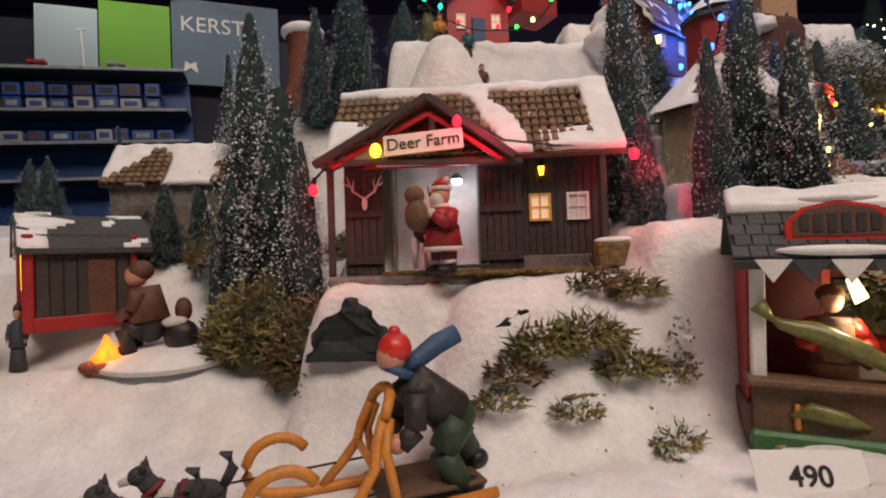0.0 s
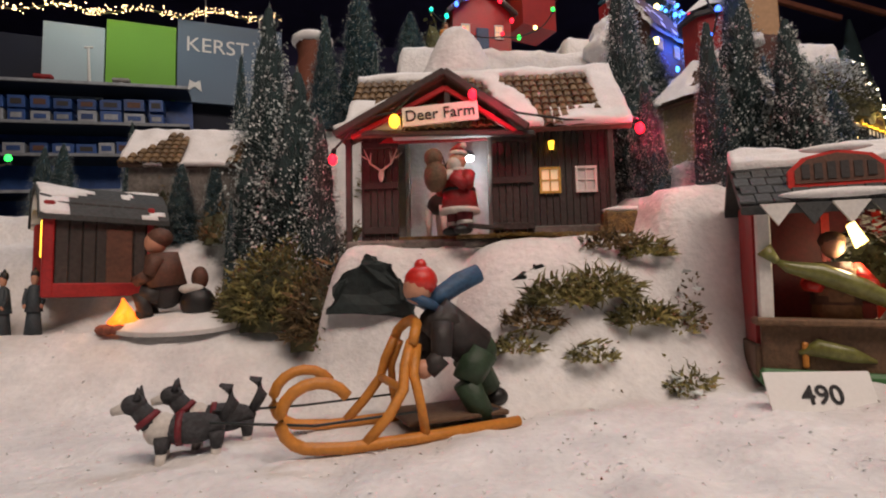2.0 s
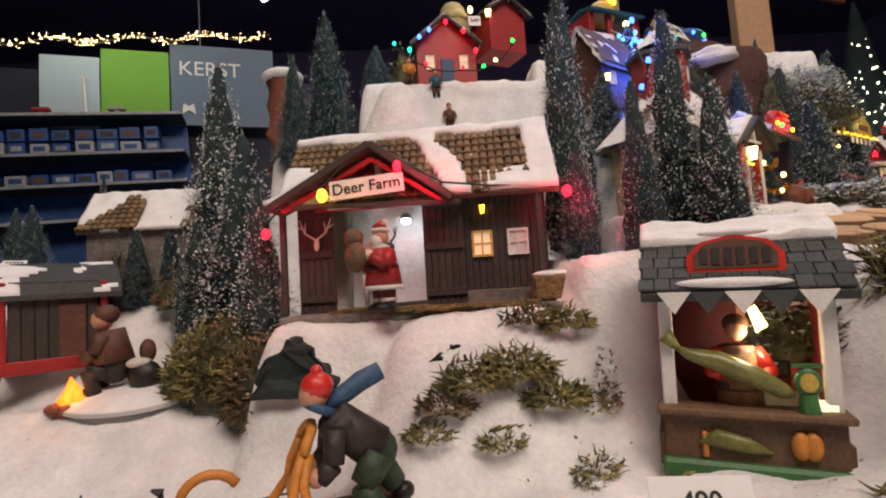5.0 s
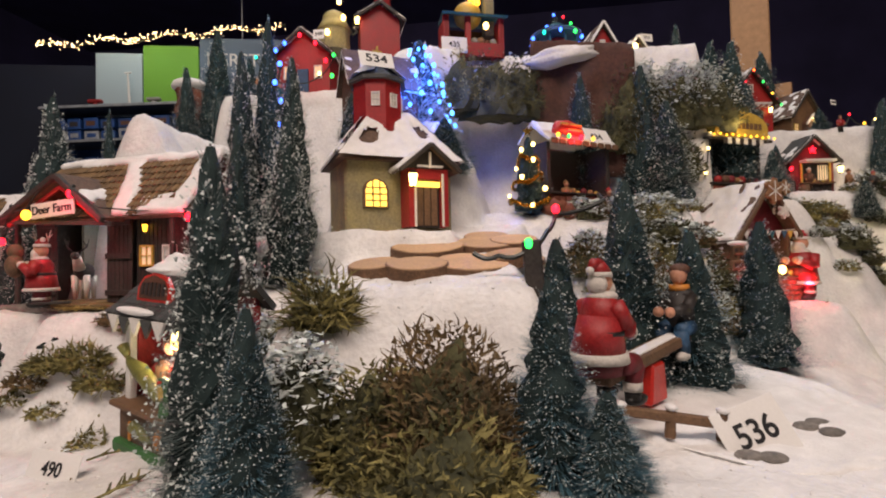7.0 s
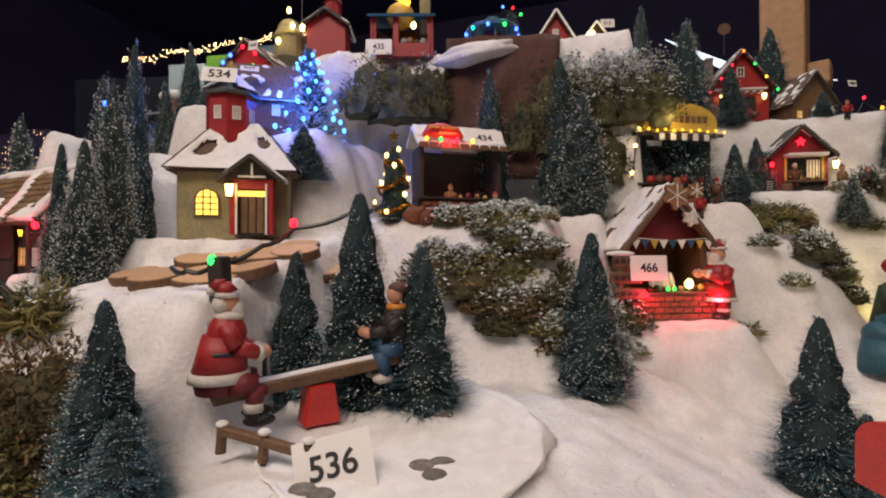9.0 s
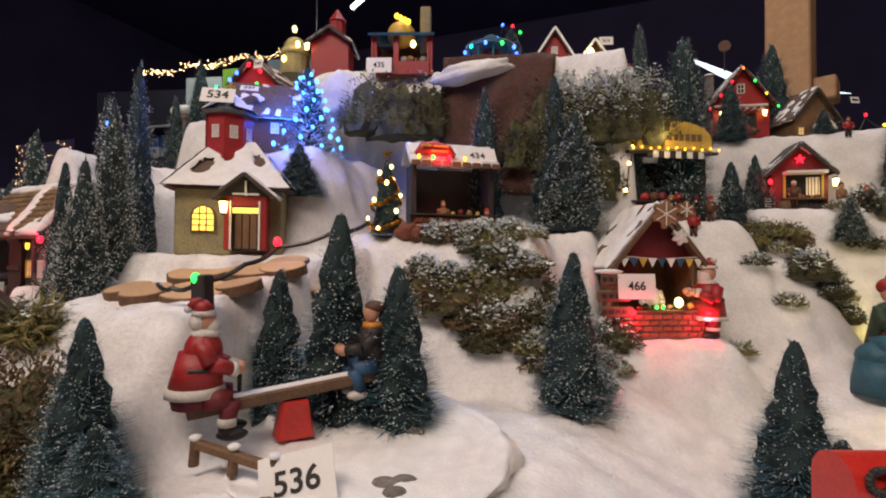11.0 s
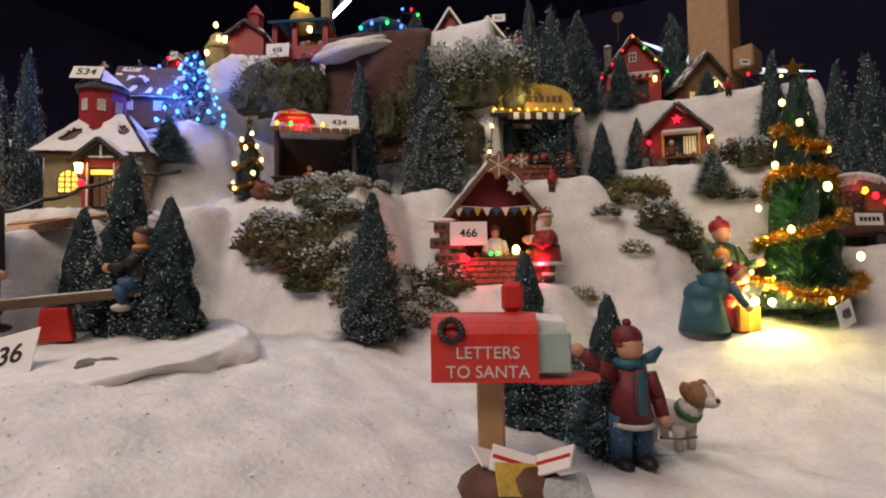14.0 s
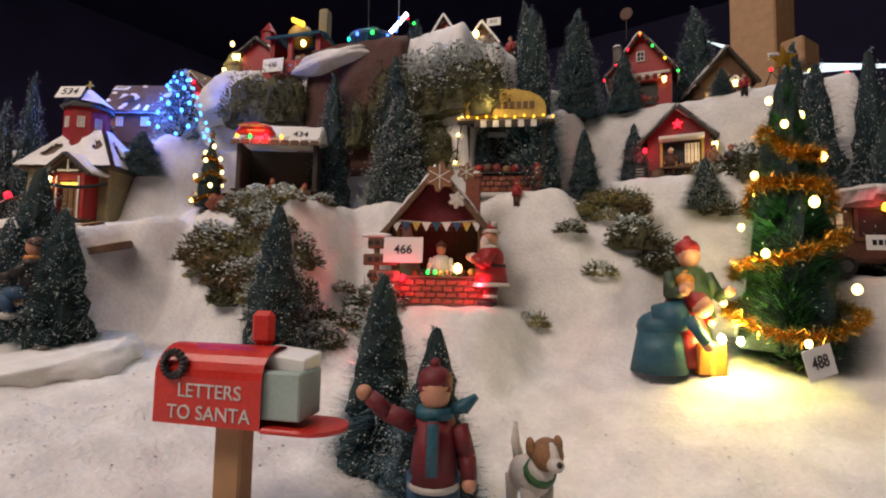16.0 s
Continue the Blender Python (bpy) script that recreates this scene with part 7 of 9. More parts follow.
# red snack stall with a star
e = gable_hut("snack_stall", pose(1.2707, 1.1151, 0.2941, 0, 0, 8.43), 0.098, 0.06, 0.082, 0.048, MAROON, SLATE, "dark red snack stall with dark snowy gable roof and lit hatch", 12, 0.35, "market stall")
bm = bmesh.new()
box(bm, (0.006, -0.0015, 0.050), (0.062, 0.002, 0.040))
hatch = part("hatch", bm, BLACK, e)
bm = bmesh.new()
box(bm, (0.022, -0.003, 0.050), (0.022, 0.0016, 0.034))
part("lit_pane", bm, G_PAPER, hatch)
for k in range(4):
    bm = bmesh.new()
    box(bm, (0.014 + k * 0.0055, -0.0042, 0.05), (0.001, 0.001, 0.034))
    part("glazing_bar", bm, BLACK, hatch)
for x in (-0.026, 0.038):
    bm = bmesh.new()
    box(bm, (x, -0.003, 0.05), (0.004, 0.003, 0.046))
    part("frame", bm, YELLOWP, e)
bm = bmesh.new()
box(bm, (0.006, -0.012, 0.0755), (0.07, 0.022, 0.006), 0, 0.001)
part("canopy", bm, WHITE, e)
bm = bmesh.new()
box(bm, (0.006, -0.006, 0.026), (0.075, 0.014, 0.004), 0, 0.001)
part("counter", bm, WOOD, e)
planks(e, -0.03, 0.042, 0.0, 0.024, -0.002, 8, DARKWOOD)
goods(e, -0.02, 0.03, -0.006, 0.028, 7, [TAN, BROWN, YELLOWP], 0.0035)
bm = bmesh.new()
pts = []
for k in range(10):
    q = 0.009 if k % 2 == 0 else 0.004
    pts.append((q * math.sin(math.pi * k / 5), 0.102 + q * math.cos(math.pi * k / 5)))
prism(bm, pts, -0.006, -0.003)
part("star", bm, G_RED, e, "glowing red star")
lantern(e, 0.056, -0.012, 0.055, 0.008, G_WARM)
bulb(e, (-0.052, -0.008, 0.06), G_RED, 0.004)
chimney(e, 0.02, 0.045, 0.09, 0.12, 0.012, BRICK)
statue("vendor_figure", pose(1.2607, 1.1084, 0.3059, 0, 0, 2.41), "vendor figurine behind the snack stall hatch", [BROWN, BROWN, WHITE, SKIN, BLACK], lambda bm: person(bm, 0.05))
lamp("snack_star_glow", "POINT", (1.2696, 1.0928, 0.3898), 0.012, (1.0, 0.05, 0.05), 0.005)
lamp("snack_left_glow", "POINT", (1.2217, 1.0929, 0.3511), 0.03, (1.0, 0.03, 0.05), 0.004)
lamp("snack_lantern_glow", "POINT", (1.3293, 1.092, 0.3484), 0.02, (1.0, 0.75, 0.35), 0.004)
for x, y, h, c, rz in ((1.3293, 1.0873, 0.05, TAN, 30), (1.3562, 1.0535, 0.042, CHAR, 10), (1.3663, 1.1716, 0.04, RED, 0)):
    statue("standing_figure", on(x, y, rz), "small figurine walking in the snow", [c, CHAR, RED if c is CHAR else BROWN, SKIN, BLACK], lambda bm, h=h: person(bm, h))
e = thing("barrel", on(1.2424, 1.0931, 2.8), "small brown wooden barrel outside the stall", "barrel")
bm = bmesh.new()
chain(bm, [(0, 0, 0), (0, 0, 0.011), (0, 0, 0.022)], [0.009, 0.011, 0.009], seg=14)
part("staves", bm, WOOD, e, smooth=True)
e = thing("menu_stand", on(1.214, 1.089, 15.1), "black chalk menu stand with pale lines", "sign")
bm = bmesh.new()
box(bm, (0, 0, 0.014), (0.02, 0.003, 0.028), 0, 0.0006)
b = part("board", bm, BLACK, e)
for k in range(4):
    bm = bmesh.new()
    box(bm, (0, -0.0018, 0.022 - k * 0.005), (0.012, 0.0006, 0.0012))
    part("bar", bm, GREYSNOW, b)

# red barn with the weather vane, chalet
e = gable_hut("red_barn", pose(1.1873, 1.2077, 0.4726, 0, 0, 11.58) @ Matrix.Scale(0.958, 4), 0.118, 0.08, 0.075, 0.075, RED, SHINGLE, "red barn strung with coloured lights under a snowy roof", 15, 0.55)
for x, z in ((0, 0.105),):
    window(e, x, -0.001, z, 0.014, 0.02, CHAR, WHITE)
bm = bmesh.new()
box(bm, (0, -0.003, 0.066), (0.11, 0.006, 0.005), 0, 0.001)
part("band", bm, WHITE, e)
for k in range(10):
    bm = bmesh.new()
    box(bm, (-0.032 + k * 0.0075, -0.013, 0.055), (0.007, 0.018, 0.003))
    part("awning_stripe", bm, WHITE if k % 2 else RED, e)
bm = bmesh.new()
box(bm, (0.002, -0.001, 0.024), (0.06, 0.002, 0.048))
part("doorway", bm, BLACK, e)
for x in (-0.043, 0.045):
    lantern(e, x, -0.012, 0.045, 0.007, G_WARM)
for k in range(7):
    t = k / 6
    for s in (-1, 1):
        bulb(e, (s * (0.07 - 0.07 * t), -0.018, 0.058 + 0.088 * t), (G_RED, G_GREEN, G_RED, G_YEL)[(k + (s > 0)) % 4] if k % 2 == 0 else RED, 0.0026)
chimney(e, -0.05, 0.05, 0.10, 0.155, 0.016, STONE)
v = thing("weather_vane", pose(1.158, 1.2165, 0.6185, 0, 0, 1.47) @ Matrix.Scale(0.971, 4), "dark weather vane with a round moose sign", "weather vane")
bm = bmesh.new()
limb(bm, (0, 0, 0), (0, 0, 0.05), 0.0016, 0.0012)
part("rod", bm, BLACK, v)
bm = bmesh.new()
limb(bm, (0, -0.002, 0.058), (0, 0.002, 0.058), 0.013, 0.013, seg=14)
part("disc", bm, BROWN, v)
goods(e, -0.03, 0.035, -0.02, 0.001, 6, [RED, TAN, BROWN], 0.007)
e = gable_hut("chalet", pose(1.3301, 1.2496, 0.4458, 0, 0, 27.51) @ Matrix.Scale(0.907, 4), 0.10, 0.09, 0.072, 0.062, WOOD, SHINGLE, "brown timber chalet with a snowy roof and a lit lamp", 17, 0.6)
bm = bmesh.new()
prism(bm, [(-0.022, 0), (0.022, 0), (0.022, 0.045), (0, 0.068), (-0.022, 0.045)], -0.016, 0.0)
part("porch", bm, BROWN, e, m=pose(0.012, 0, 0))
rakes(e, 0.044, 0.047, 0.024, 0.006, -0.018, SNOWCAP, 0.005, pose(0.012, 0, 0))
window(e, -0.034, -0.001, 0.035, 0.013, 0.017, G_PAPER, YELLOWP)
window(e, 0.0125, -0.017, 0.02, 0.014, 0.03, CHAR, WOOD)
lantern(e, 0.01, -0.022, 0.052, 0.008, G_WARM)
lamp("chalet_lantern", "POINT", (1.3424, 1.2169, 0.4935), 0.02, (1.0, 0.75, 0.35), 0.004)
price_card(1.4073, 1.2634, 0.5354, 28.4, -10, 0.02, 0.014, "")
string_lights([(1.3862, 1.2024, 0.4544), (1.4043, 1.2033, 0.4905), (1.4309, 1.1952, 0.4652), (1.4589, 1.2004, 0.4751), (1.5061, 1.1975, 0.4588)], [G_GREEN, G_RED, G_YEL, G_WARM, G_RED], "string of small coloured bulbs between the houses", size=0.003)

# ---- gingerbread stall with santa ----


def ginger_stall():
    e = thing("gingerbread_stall", pose(1.0076, 0.7831, 0.0836, 0, 0, 28.8) @ Matrix.Scale(0.976, 4) @ Matrix.Scale(1.05, 4), "brick and timber gingerbread stall with pennants and snowy roof", "market stall")
    w, d, h, rise = 0.128, 0.07, 0.112, 0.078
    bm = bmesh.new()
    box(bm, (0, d, h / 2), (w, 0.004, h))
    part("back_wall", bm, BROWN, e)
    for s in (-1, 1):
        bm = bmesh.new()
        box(bm, (s * w / 2, d / 2, h / 2), (0.005, d, h))
        part("side_wall", bm, WOOD, e)
        bm = bmesh.new()
        box(bm, (s * (w / 2 - 0.003), -0.003, h / 2), (0.009, 0.009, h), 0, 0.0015)
        part("post", bm, WOOD, e)
    bm = bmesh.new()
    prism(bm, [(-w / 2, h), (w / 2, h), (0, h + rise - 0.004)], -0.001, 0.003)
    part("gable", bm, MAROON, e, "dark red boarded gable")
    bm = bmesh.new()
    prism(bm, [(-w / 2, h), (w / 2, h), (0, h + rise - 0.004)], d - 0.002, d + 0.002)
    part("rear_gable", bm, WOOD, e)
    slopes(e, w, d, h, rise, 0.014, SHINGLE, 21, 0.62, M=None, snow=0.007, front=0.02)
    rakes(e, w, h, rise, 0.015, -0.022, WOOD, 0.007)
    for k in range(9):
        x = -w / 2 + 0.008 + (w - 0.016) * k / 8
        bm = bmesh.new()
        prism(bm, [(x - 0.0065, h + 0.003), (x + 0.0065, h + 0.003), (x, h - 0.010)], -0.0235, -0.0225)
        part("pennant", bm, (WHITE, BLUECL, YELLOWP, WHITE, TEALCL)[k % 5], e)
    bm = bmesh.new()
    chain(bm, [(-w / 2, -0.0215, h + 0.006), (0, -0.0215, h + 0.002), (w / 2, -0.0215, h + 0.006)], 0.0008, seg=5)
    part("pennant_cord", bm, FUR, e)
    # counter of small bricks
    bm = bmesh.new()
    box(bm, (0.006, -0.012, 0.018), (w + 0.004, 0.018, 0.04), 0, 0.001)
    c = part("counter", bm, STONE, e)
    bricks(c, -0.060, 0.072, 0.002, 0.036, -0.0225, 4, 9)
    bm = bmesh.new()
    box(bm, (0.006, -0.012, 0.0395), (w + 0.012, 0.026, 0.004), 0, 0.001)
    part("counter_top", bm, WOOD, c)
    goods(e, -0.035, 0.055, -0.014, 0.0415, 8, [TAN, GREENP, BROWN, YELLOWP], 0.005)
    bulb(e, (0.030, -0.016, 0.052), G_WARM, 0.006, "counter_lamp")
    for x, mat in ((-0.045, G_RED), (0.072, G_RED), (-0.01, G_GREEN), (0.0, G_GREEN)):
        bulb(e, (x, -0.027, 0.038 if mat is G_RED else 0.046), mat, 0.0042 if mat is G_RED else 0.0025)
    # biscuits on the gable
    for p, q, mat in (((0.004, -0.028, h + rise - 0.012), 0.021, TAN), ((0.028, -0.026, h + 0.034), 0.012, FUR), ((0.040, -0.02, h + rise - 0.004), 0.013, TAN)):
        bm = bmesh.new()
        pts = []
        for k in range(24):
            rr = q * (1.0 if k % 4 in (0, 1) else 0.72)
            pts.append((p[0] + rr * math.sin(2 * math.pi * k / 24), p[2] + rr * math.cos(2 * math.pi * k / 24)))
        prism(bm, pts, p[1], p[1] + 0.005)
        star = part("snowflake_biscuit", bm, mat, e)
        bm = bmesh.new()
        for k in range(6):
            a = math.pi * k / 3
            limbbox(bm, (p[0], p[1] - 0.0005, p[2]), (p[0] + q * 0.8 * math.sin(a), p[1] - 0.0005, p[2] + q * 0.8 * math.cos(a)), 0.0014)
        part("icing", bm, WHITE, star)
    chimney(e, 0.046, 0.05, 0.13, 0.196, 0.022, BRICK)
    # sign boards
    for k, (z, ww) in enumerate(((0.062, 0.05), (0.085, 0.044), (0.040, 0.046))):
        bm = bmesh.new()
        box(bm, (-0.075 + 0.003 * k, -0.030, z), (ww, 0.004, 0.016), 0, 0.002)
        s = part("sign_board", bm, WOOD, e)
        for j in range(4):
            bm = bmesh.new()
            box(bm, (-0.090 + 0.010 * j, -0.0325, z), (0.0065, 0.001, 0.006))
            part("bar", bm, CHAR, s)
    bm = bmesh.new()
    box(bm, (-0.082, -0.026, 0.045), (0.007, 0.006, 0.10), 0, 0.001)
    part("sign_post", bm, WOOD, e)
    bm = bmesh.new()
    ball(bm, (-0.082, -0.028, 0.0955), (0.022, 0.006, 0.004))
    part("sign_snow", bm, SNOWCAP, e, smooth=True)
    return e


ginger_stall()
lamp("ginger_counter_lamp", "POINT", (1.036, 0.7648, 0.1388), 0.022, (1.0, 0.7, 0.3), 0.006)
lamp("ginger_red_left", "POINT", (0.9892, 0.718, 0.1233), 0.12, (1.0, 0.03, 0.07), 0.004)
lamp("ginger_red_right", "POINT", (1.0809, 0.7761, 0.1142), 0.12, (1.0, 0.03, 0.07), 0.004)
price_card(0.9867, 0.7286, 0.1432, 27.7, -6, 0.056, 0.036, "466", 0.36)
statue("vendor_figure", pose(1.0042, 0.7961, 0.0924, 0, 0, 28.65), "vendor figurine in apron behind the gingerbread counter", [WHITE, BROWN, BROWN, SKIN, BLACK], lambda bm: person(bm, 0.085))
statue("santa_figure", on(1.0838, 0.805, -60.4), "red coated santa figurine leaning towards the counter", SANTA, lambda bm: santa(bm, 0.120, 1.0))

# ---- houses on the hilltop ----


def villa(name, x, y, w, d, h, rise, rz, wall, label, seed, cards=None, lampmat=G_WARM):
    e = gable_hut(name, pose(x, y, ground(x, y) - 0.003, 0, 0, rz), w, d, h, rise, wall, SHINGLE, label, seed, 0.4, over=0.008)
    window(e, 0, -0.001, h + rise * 0.28, w * 0.16, w * 0.2, FUR, WHITE)
    rakes(e, w, h + 0.006, rise, 0.008, -0.010, SNOWCAP, 0.005)
    bm = bmesh.new()
    box(bm, (0, -0.002, h * 0.32), (w * 0.36, 0.004, h * 0.62), 0, 0.001)
    dr = part("door", bm, GREENP, e)
    bm = bmesh.new()
    box(bm, (0, -0.0045, h * 0.36), (w * 0.22, 0.001, h * 0.42))
    part("pane", bm, G_PAPER, dr)
    for s in (-1, 1):
        bm = bmesh.new()
        limbbox(bm, (s * w * 0.27, -0.014, h * 0.62), (0, -0.014, h * 0.95), 0.005)
        part("porch_roof", bm, SNOWCAP, e)
    lantern(e, w * 0.38, -0.012, h * 0.5, 0.007, lampmat)
    return e


villa("house", 0.8124, 1.0608, 0.074, 0.06, 0.062, 0.058, 18, RED, "red gabled house with white trim and snowy roof", 25)
villa("house", 0.8936, 1.0878, 0.062, 0.06, 0.05, 0.042, 18, BROWN, "brown gabled house with white window and yellow lamp", 27)
tagged(bulb(None, (0.8872, 1.0706, 0.645), G_WARM, 0.007, "porch_bulb"), "bright warm bulb on a house porch", "light bulb")
lamp("villa_lamp", "POINT", (0.8878, 1.0544, 0.6457), 0.02, (1.0, 0.72, 0.3), 0.004)
price_card(0.9182, 1.0906, 0.6637, 19.3, -4, 0.03, 0.018, "513", 0.42)
statue("standing_figure", on(0.9563, 1.0961, -0), "red dressed figurine beside the hilltop houses", [RED, BROWN, BROWN, SKIN, BLACK], lambda bm: person(bm, 0.05))


def round_kiosk():
    e = thing("carousel", pose(0.6999, 0.956, 0.5739, 0, 0, 23.23) @ Matrix.Scale(1.021, 4), "round kiosk with snowy teal roof and coloured bulbs", "carousel")
    bm = bmesh.new()
    limb(bm, (0, 0, 0), (0, 0, 0.006), 0.047, 0.047, seg=16)
    part("deck", bm, TEALCL, e)
    for k in range(8):
        a = math.pi * k / 4
        bm = bmesh.new()
        limb(bm, (0.04 * math.cos(a), 0.04 * math.sin(a), 0.006), (0.04 * math.cos(a), 0.04 * math.sin(a), 0.052), 0.0022, 0.0022, seg=6)
        part("pillar", bm, TEALCL, e)
    bm = bmesh.new()
    limb(bm, (0, 0, 0.006), (0, 0, 0.05), 0.018, 0.018, seg=12)
    part("drum", bm, RED, e)
    bm = bmesh.new()
    limb(bm, (0, 0, 0.052), (0, 0, 0.058), 0.052, 0.05, seg=16)
    limb(bm, (0, 0, 0.058), (0, 0, 0.074), 0.05, 0.016, seg=16)
    r = part("roof", bm, BLUECL, e)
    bm = bmesh.new()
    limb(bm, (0, 0, 0.0595), (0, 0, 0.0715), 0.0515, 0.022, seg=16)
    part("roof_snow", bm, SNOWCAP, r)
    bm = bmesh.new()
    limb(bm, (0, 0, 0.073), (0, 0, 0.082), 0.018, 0.014, seg=12)
    part("crown", bm, TEALCL, r)
    for k in range(10):
        a = 2 * math.pi * k / 10
        bulb(e, (0.052 * math.cos(a), 0.052 * math.sin(a), 0.05), (G_BLUE, G_TEAL, G_BLUE, G_GREEN, G_BLUE)[k % 5], 0.0036)


round_kiosk()
lamp("carousel_blue", "POINT", (0.6889, 0.8925, 0.6221), 0.006, (0.1, 0.25, 1.0), 0.004)
lamp("carousel_teal", "POINT", (0.734, 0.9071, 0.623), 0.004, (0.05, 0.9, 0.6), 0.004)
pine("dark", 0.7084, 1.0911, 0.7368, 0.0512)
string_lights([(0.6875, 1.0456, 0.6926), (0.7032, 1.0369, 0.7141), (0.7247, 1.04, 0.7092), (0.7411, 1.0427, 0.694)], [G_BLUE, G_BLUE, G_RED, G_GREEN], "string of blue red and green bulbs on a dark pine", size=0.0032)


def shop_house():
    e = thing("shop", pose(0.5319, 0.8825, 0.5756, 0, 0, 19.49), "red shop house with open front, gold dome and snow", "shop")
    w, d, h = 0.115, 0.07, 0.082
    bm = bmesh.new()
    box(bm, (0, d, h / 2), (w, 0.004, h))
    part("back_wall", bm, BROWN, e)
    for x in (-w / 2, -0.012, w / 2):
        bm = bmesh.new()
        box(bm, (x, 0.004, h / 2), (0.012, 0.008, h), 0, 0.001)
        part("pillar", bm, RED, e)
    bm = bmesh.new()
    box(bm, (0, 0.0, 0.014), (w, 0.006, 0.028), 0, 0.001)
    part("front", bm, RED, e)
    for s in (-1, 1):
        bm = bmesh.new()
        box(bm, (s * w / 2, d / 2, h / 2), (0.004, d, h))
        part("side_wall", bm, RED, e)
    bm = bmesh.new()
    plate(bm, [(-w / 2 - 0.01, -0.014, h), (w / 2 + 0.01, -0.014, h), (w / 2 + 0.002, 0.03, h + 0.018), (-w / 2 - 0.002, 0.03, h + 0.018)], 0.005)
    plate(bm, [(-w / 2 - 0.002, 0.03, h + 0.018), (w / 2 + 0.002, 0.03, h + 0.018), (w / 2 + 0.002, d, h + 0.012), (-w / 2 - 0.002, d, h + 0.012)], 0.005)
    part("roof", bm, TEALCL, e)
    bm = bmesh.new()
    ball(bm, (-0.005, 0.03, h + 0.014), (0.03, 0.025, 0.028))
    part("dome", bm, YELLOWP, e, "golden dome", smooth=True)
    goods(e, -0.03, 0.05, 0.01, 0.028, 6, [TAN, BROWN, GREYW], 0.008)
    bulb(e, (0.024, -0.004, 0.062), G_WARM, 0.006)
    for k in range(4):
        bulb(e, (-0.012 + 0.008 * k, 0.01, h + 0.045 - 0.004 * k), G_YEL, 0.005)
    bm = bmesh.new()
    box(bm, (0.045, 0.05, h + 0.03), (0.022, 0.022, 0.10), 0, 0.002)
    part("tower", bm, PLASTER, e)


shop_house()
lamp("shop_bulbs", "POINT", (0.5357, 0.8688, 0.7149), 0.02, (1.0, 0.65, 0.15), 0.006)
price_card(0.4951, 0.8529, 0.5754, 19.3, -6, 0.052, 0.032, "435", 0.36)
e = gable_hut("tower_house", pose(0.3251, 0.9288, 0.6187, 0, 0, 21.22), 0.085, 0.07, 0.075, 0.03, RED, SLATE, "red hilltop house with dark roof and small tower", 29, 0.0)
bm = bmesh.new()
limb(bm, (0.01, 0.03, 0.09), (0.01, 0.03, 0.135), 0.02, 0.018, seg=8)
limb(bm, (0.01, 0.03, 0.135), (0.01, 0.03, 0.165), 0.022, 0.002, seg=8)
part("tower", bm, RED, e)
lantern(e, -0.05, -0.01, 0.06, 0.009, G_WARM)
e = thing("domed_house", pose(0.2161, 0.9448, 0.6326, 0, 0, 9.53) @ Matrix.Scale(1.032, 4) @ Matrix.Diagonal((0.85, 0.85, 1.0, 1)), "pale yellow domed house lit by warm lamps", "house")
bm = bmesh.new()
limb(bm, (0, 0, 0), (0, 0, 0.05), 0.04, 0.038, seg=14)
part("wall", bm, PLASTER, e)
bm = bmesh.new()
limb(bm, (0, 0, 0.048), (0, 0, 0.068), 0.044, 0.030, seg=14)
ball(bm, (0, 0, 0.066), (0.031, 0.031, 0.026))
part("dome", bm, shade("pale_yellow_paint", (0.50, 0.44, 0.20), 0.6, vary=0.35, scale=70, bump=0.5), e, smooth=True)
for x, z in ((0.02, 0.095), (0.03, 0.06), (-0.01, 0.03)):
    bulb(e, (x, -0.042, z), G_WARM, 0.006)
lamp("dome_lamp", "POINT", (0.241, 0.8613, 0.7081), 0.03, (1.0, 0.75, 0.25), 0.006)

# red house strung with bulbs behind the farm
e = gable_hut("red_house", pose(0.1861, 0.8402, 0.5053, 0, 0, 3.04) @ Matrix.Scale(1.045, 4), 0.105, 0.07, 0.082, 0.045, RED, SHINGLE, "red house strung with blue teal and red bulbs", 31, 0.35, over=0.01)
for x in (-0.03, 0.03):
    window(e, x, -0.001, 0.045, 0.014, 0.024, G_PAPER, WHITE)
bm = bmesh.new()
box(bm, (0.0, -0.002, 0.026), (0.022, 0.004, 0.05), 0, 0.001)
part("door", bm, BLUECL, e)
for x, z, mat in ((-0.066, 0.062, G_TEAL), (-0.048, 0.085, G_BLUE), (-0.03, 0.098, G_BLUE), (0.0, 0.112, G_RED), (0.03, 0.095, G_RED), (0.05, 0.06, G_RED), (0.062, 0.03, G_GREEN)):
    bulb(e, (x, -0.016, z), mat, 0.0038)
lamp("red_house_red", "POINT", (0.2001, 0.7905, 0.5892), 0.035, (1.0, 0.05, 0.1), 0.005)
lamp("red_house_blue", "POINT", (0.1288, 0.815, 0.6159), 0.03, (0.1, 0.25, 1.0), 0.005)
lamp("red_house_teal", "POINT", (0.0555, 0.8086, 0.5987), 0.03, (0.05, 0.9, 0.6), 0.005)
price_card(0.2367, 0.796, 0.5989, 3.8, -10, 0.022, 0.02, "549", 0.4)
string_lights([(0.0913, 0.8281, 0.5819), (0.1443, 0.7917, 0.5255), (0.2042, 0.7606, 0.5022), (0.2576, 0.7458, 0.5061), (0.2874, 0.7394, 0.5354)], [G_TEAL, G_RED, G_RED, G_WARM, G_GREEN], "garland of coloured bulbs in front of the red house", size=0.0034)
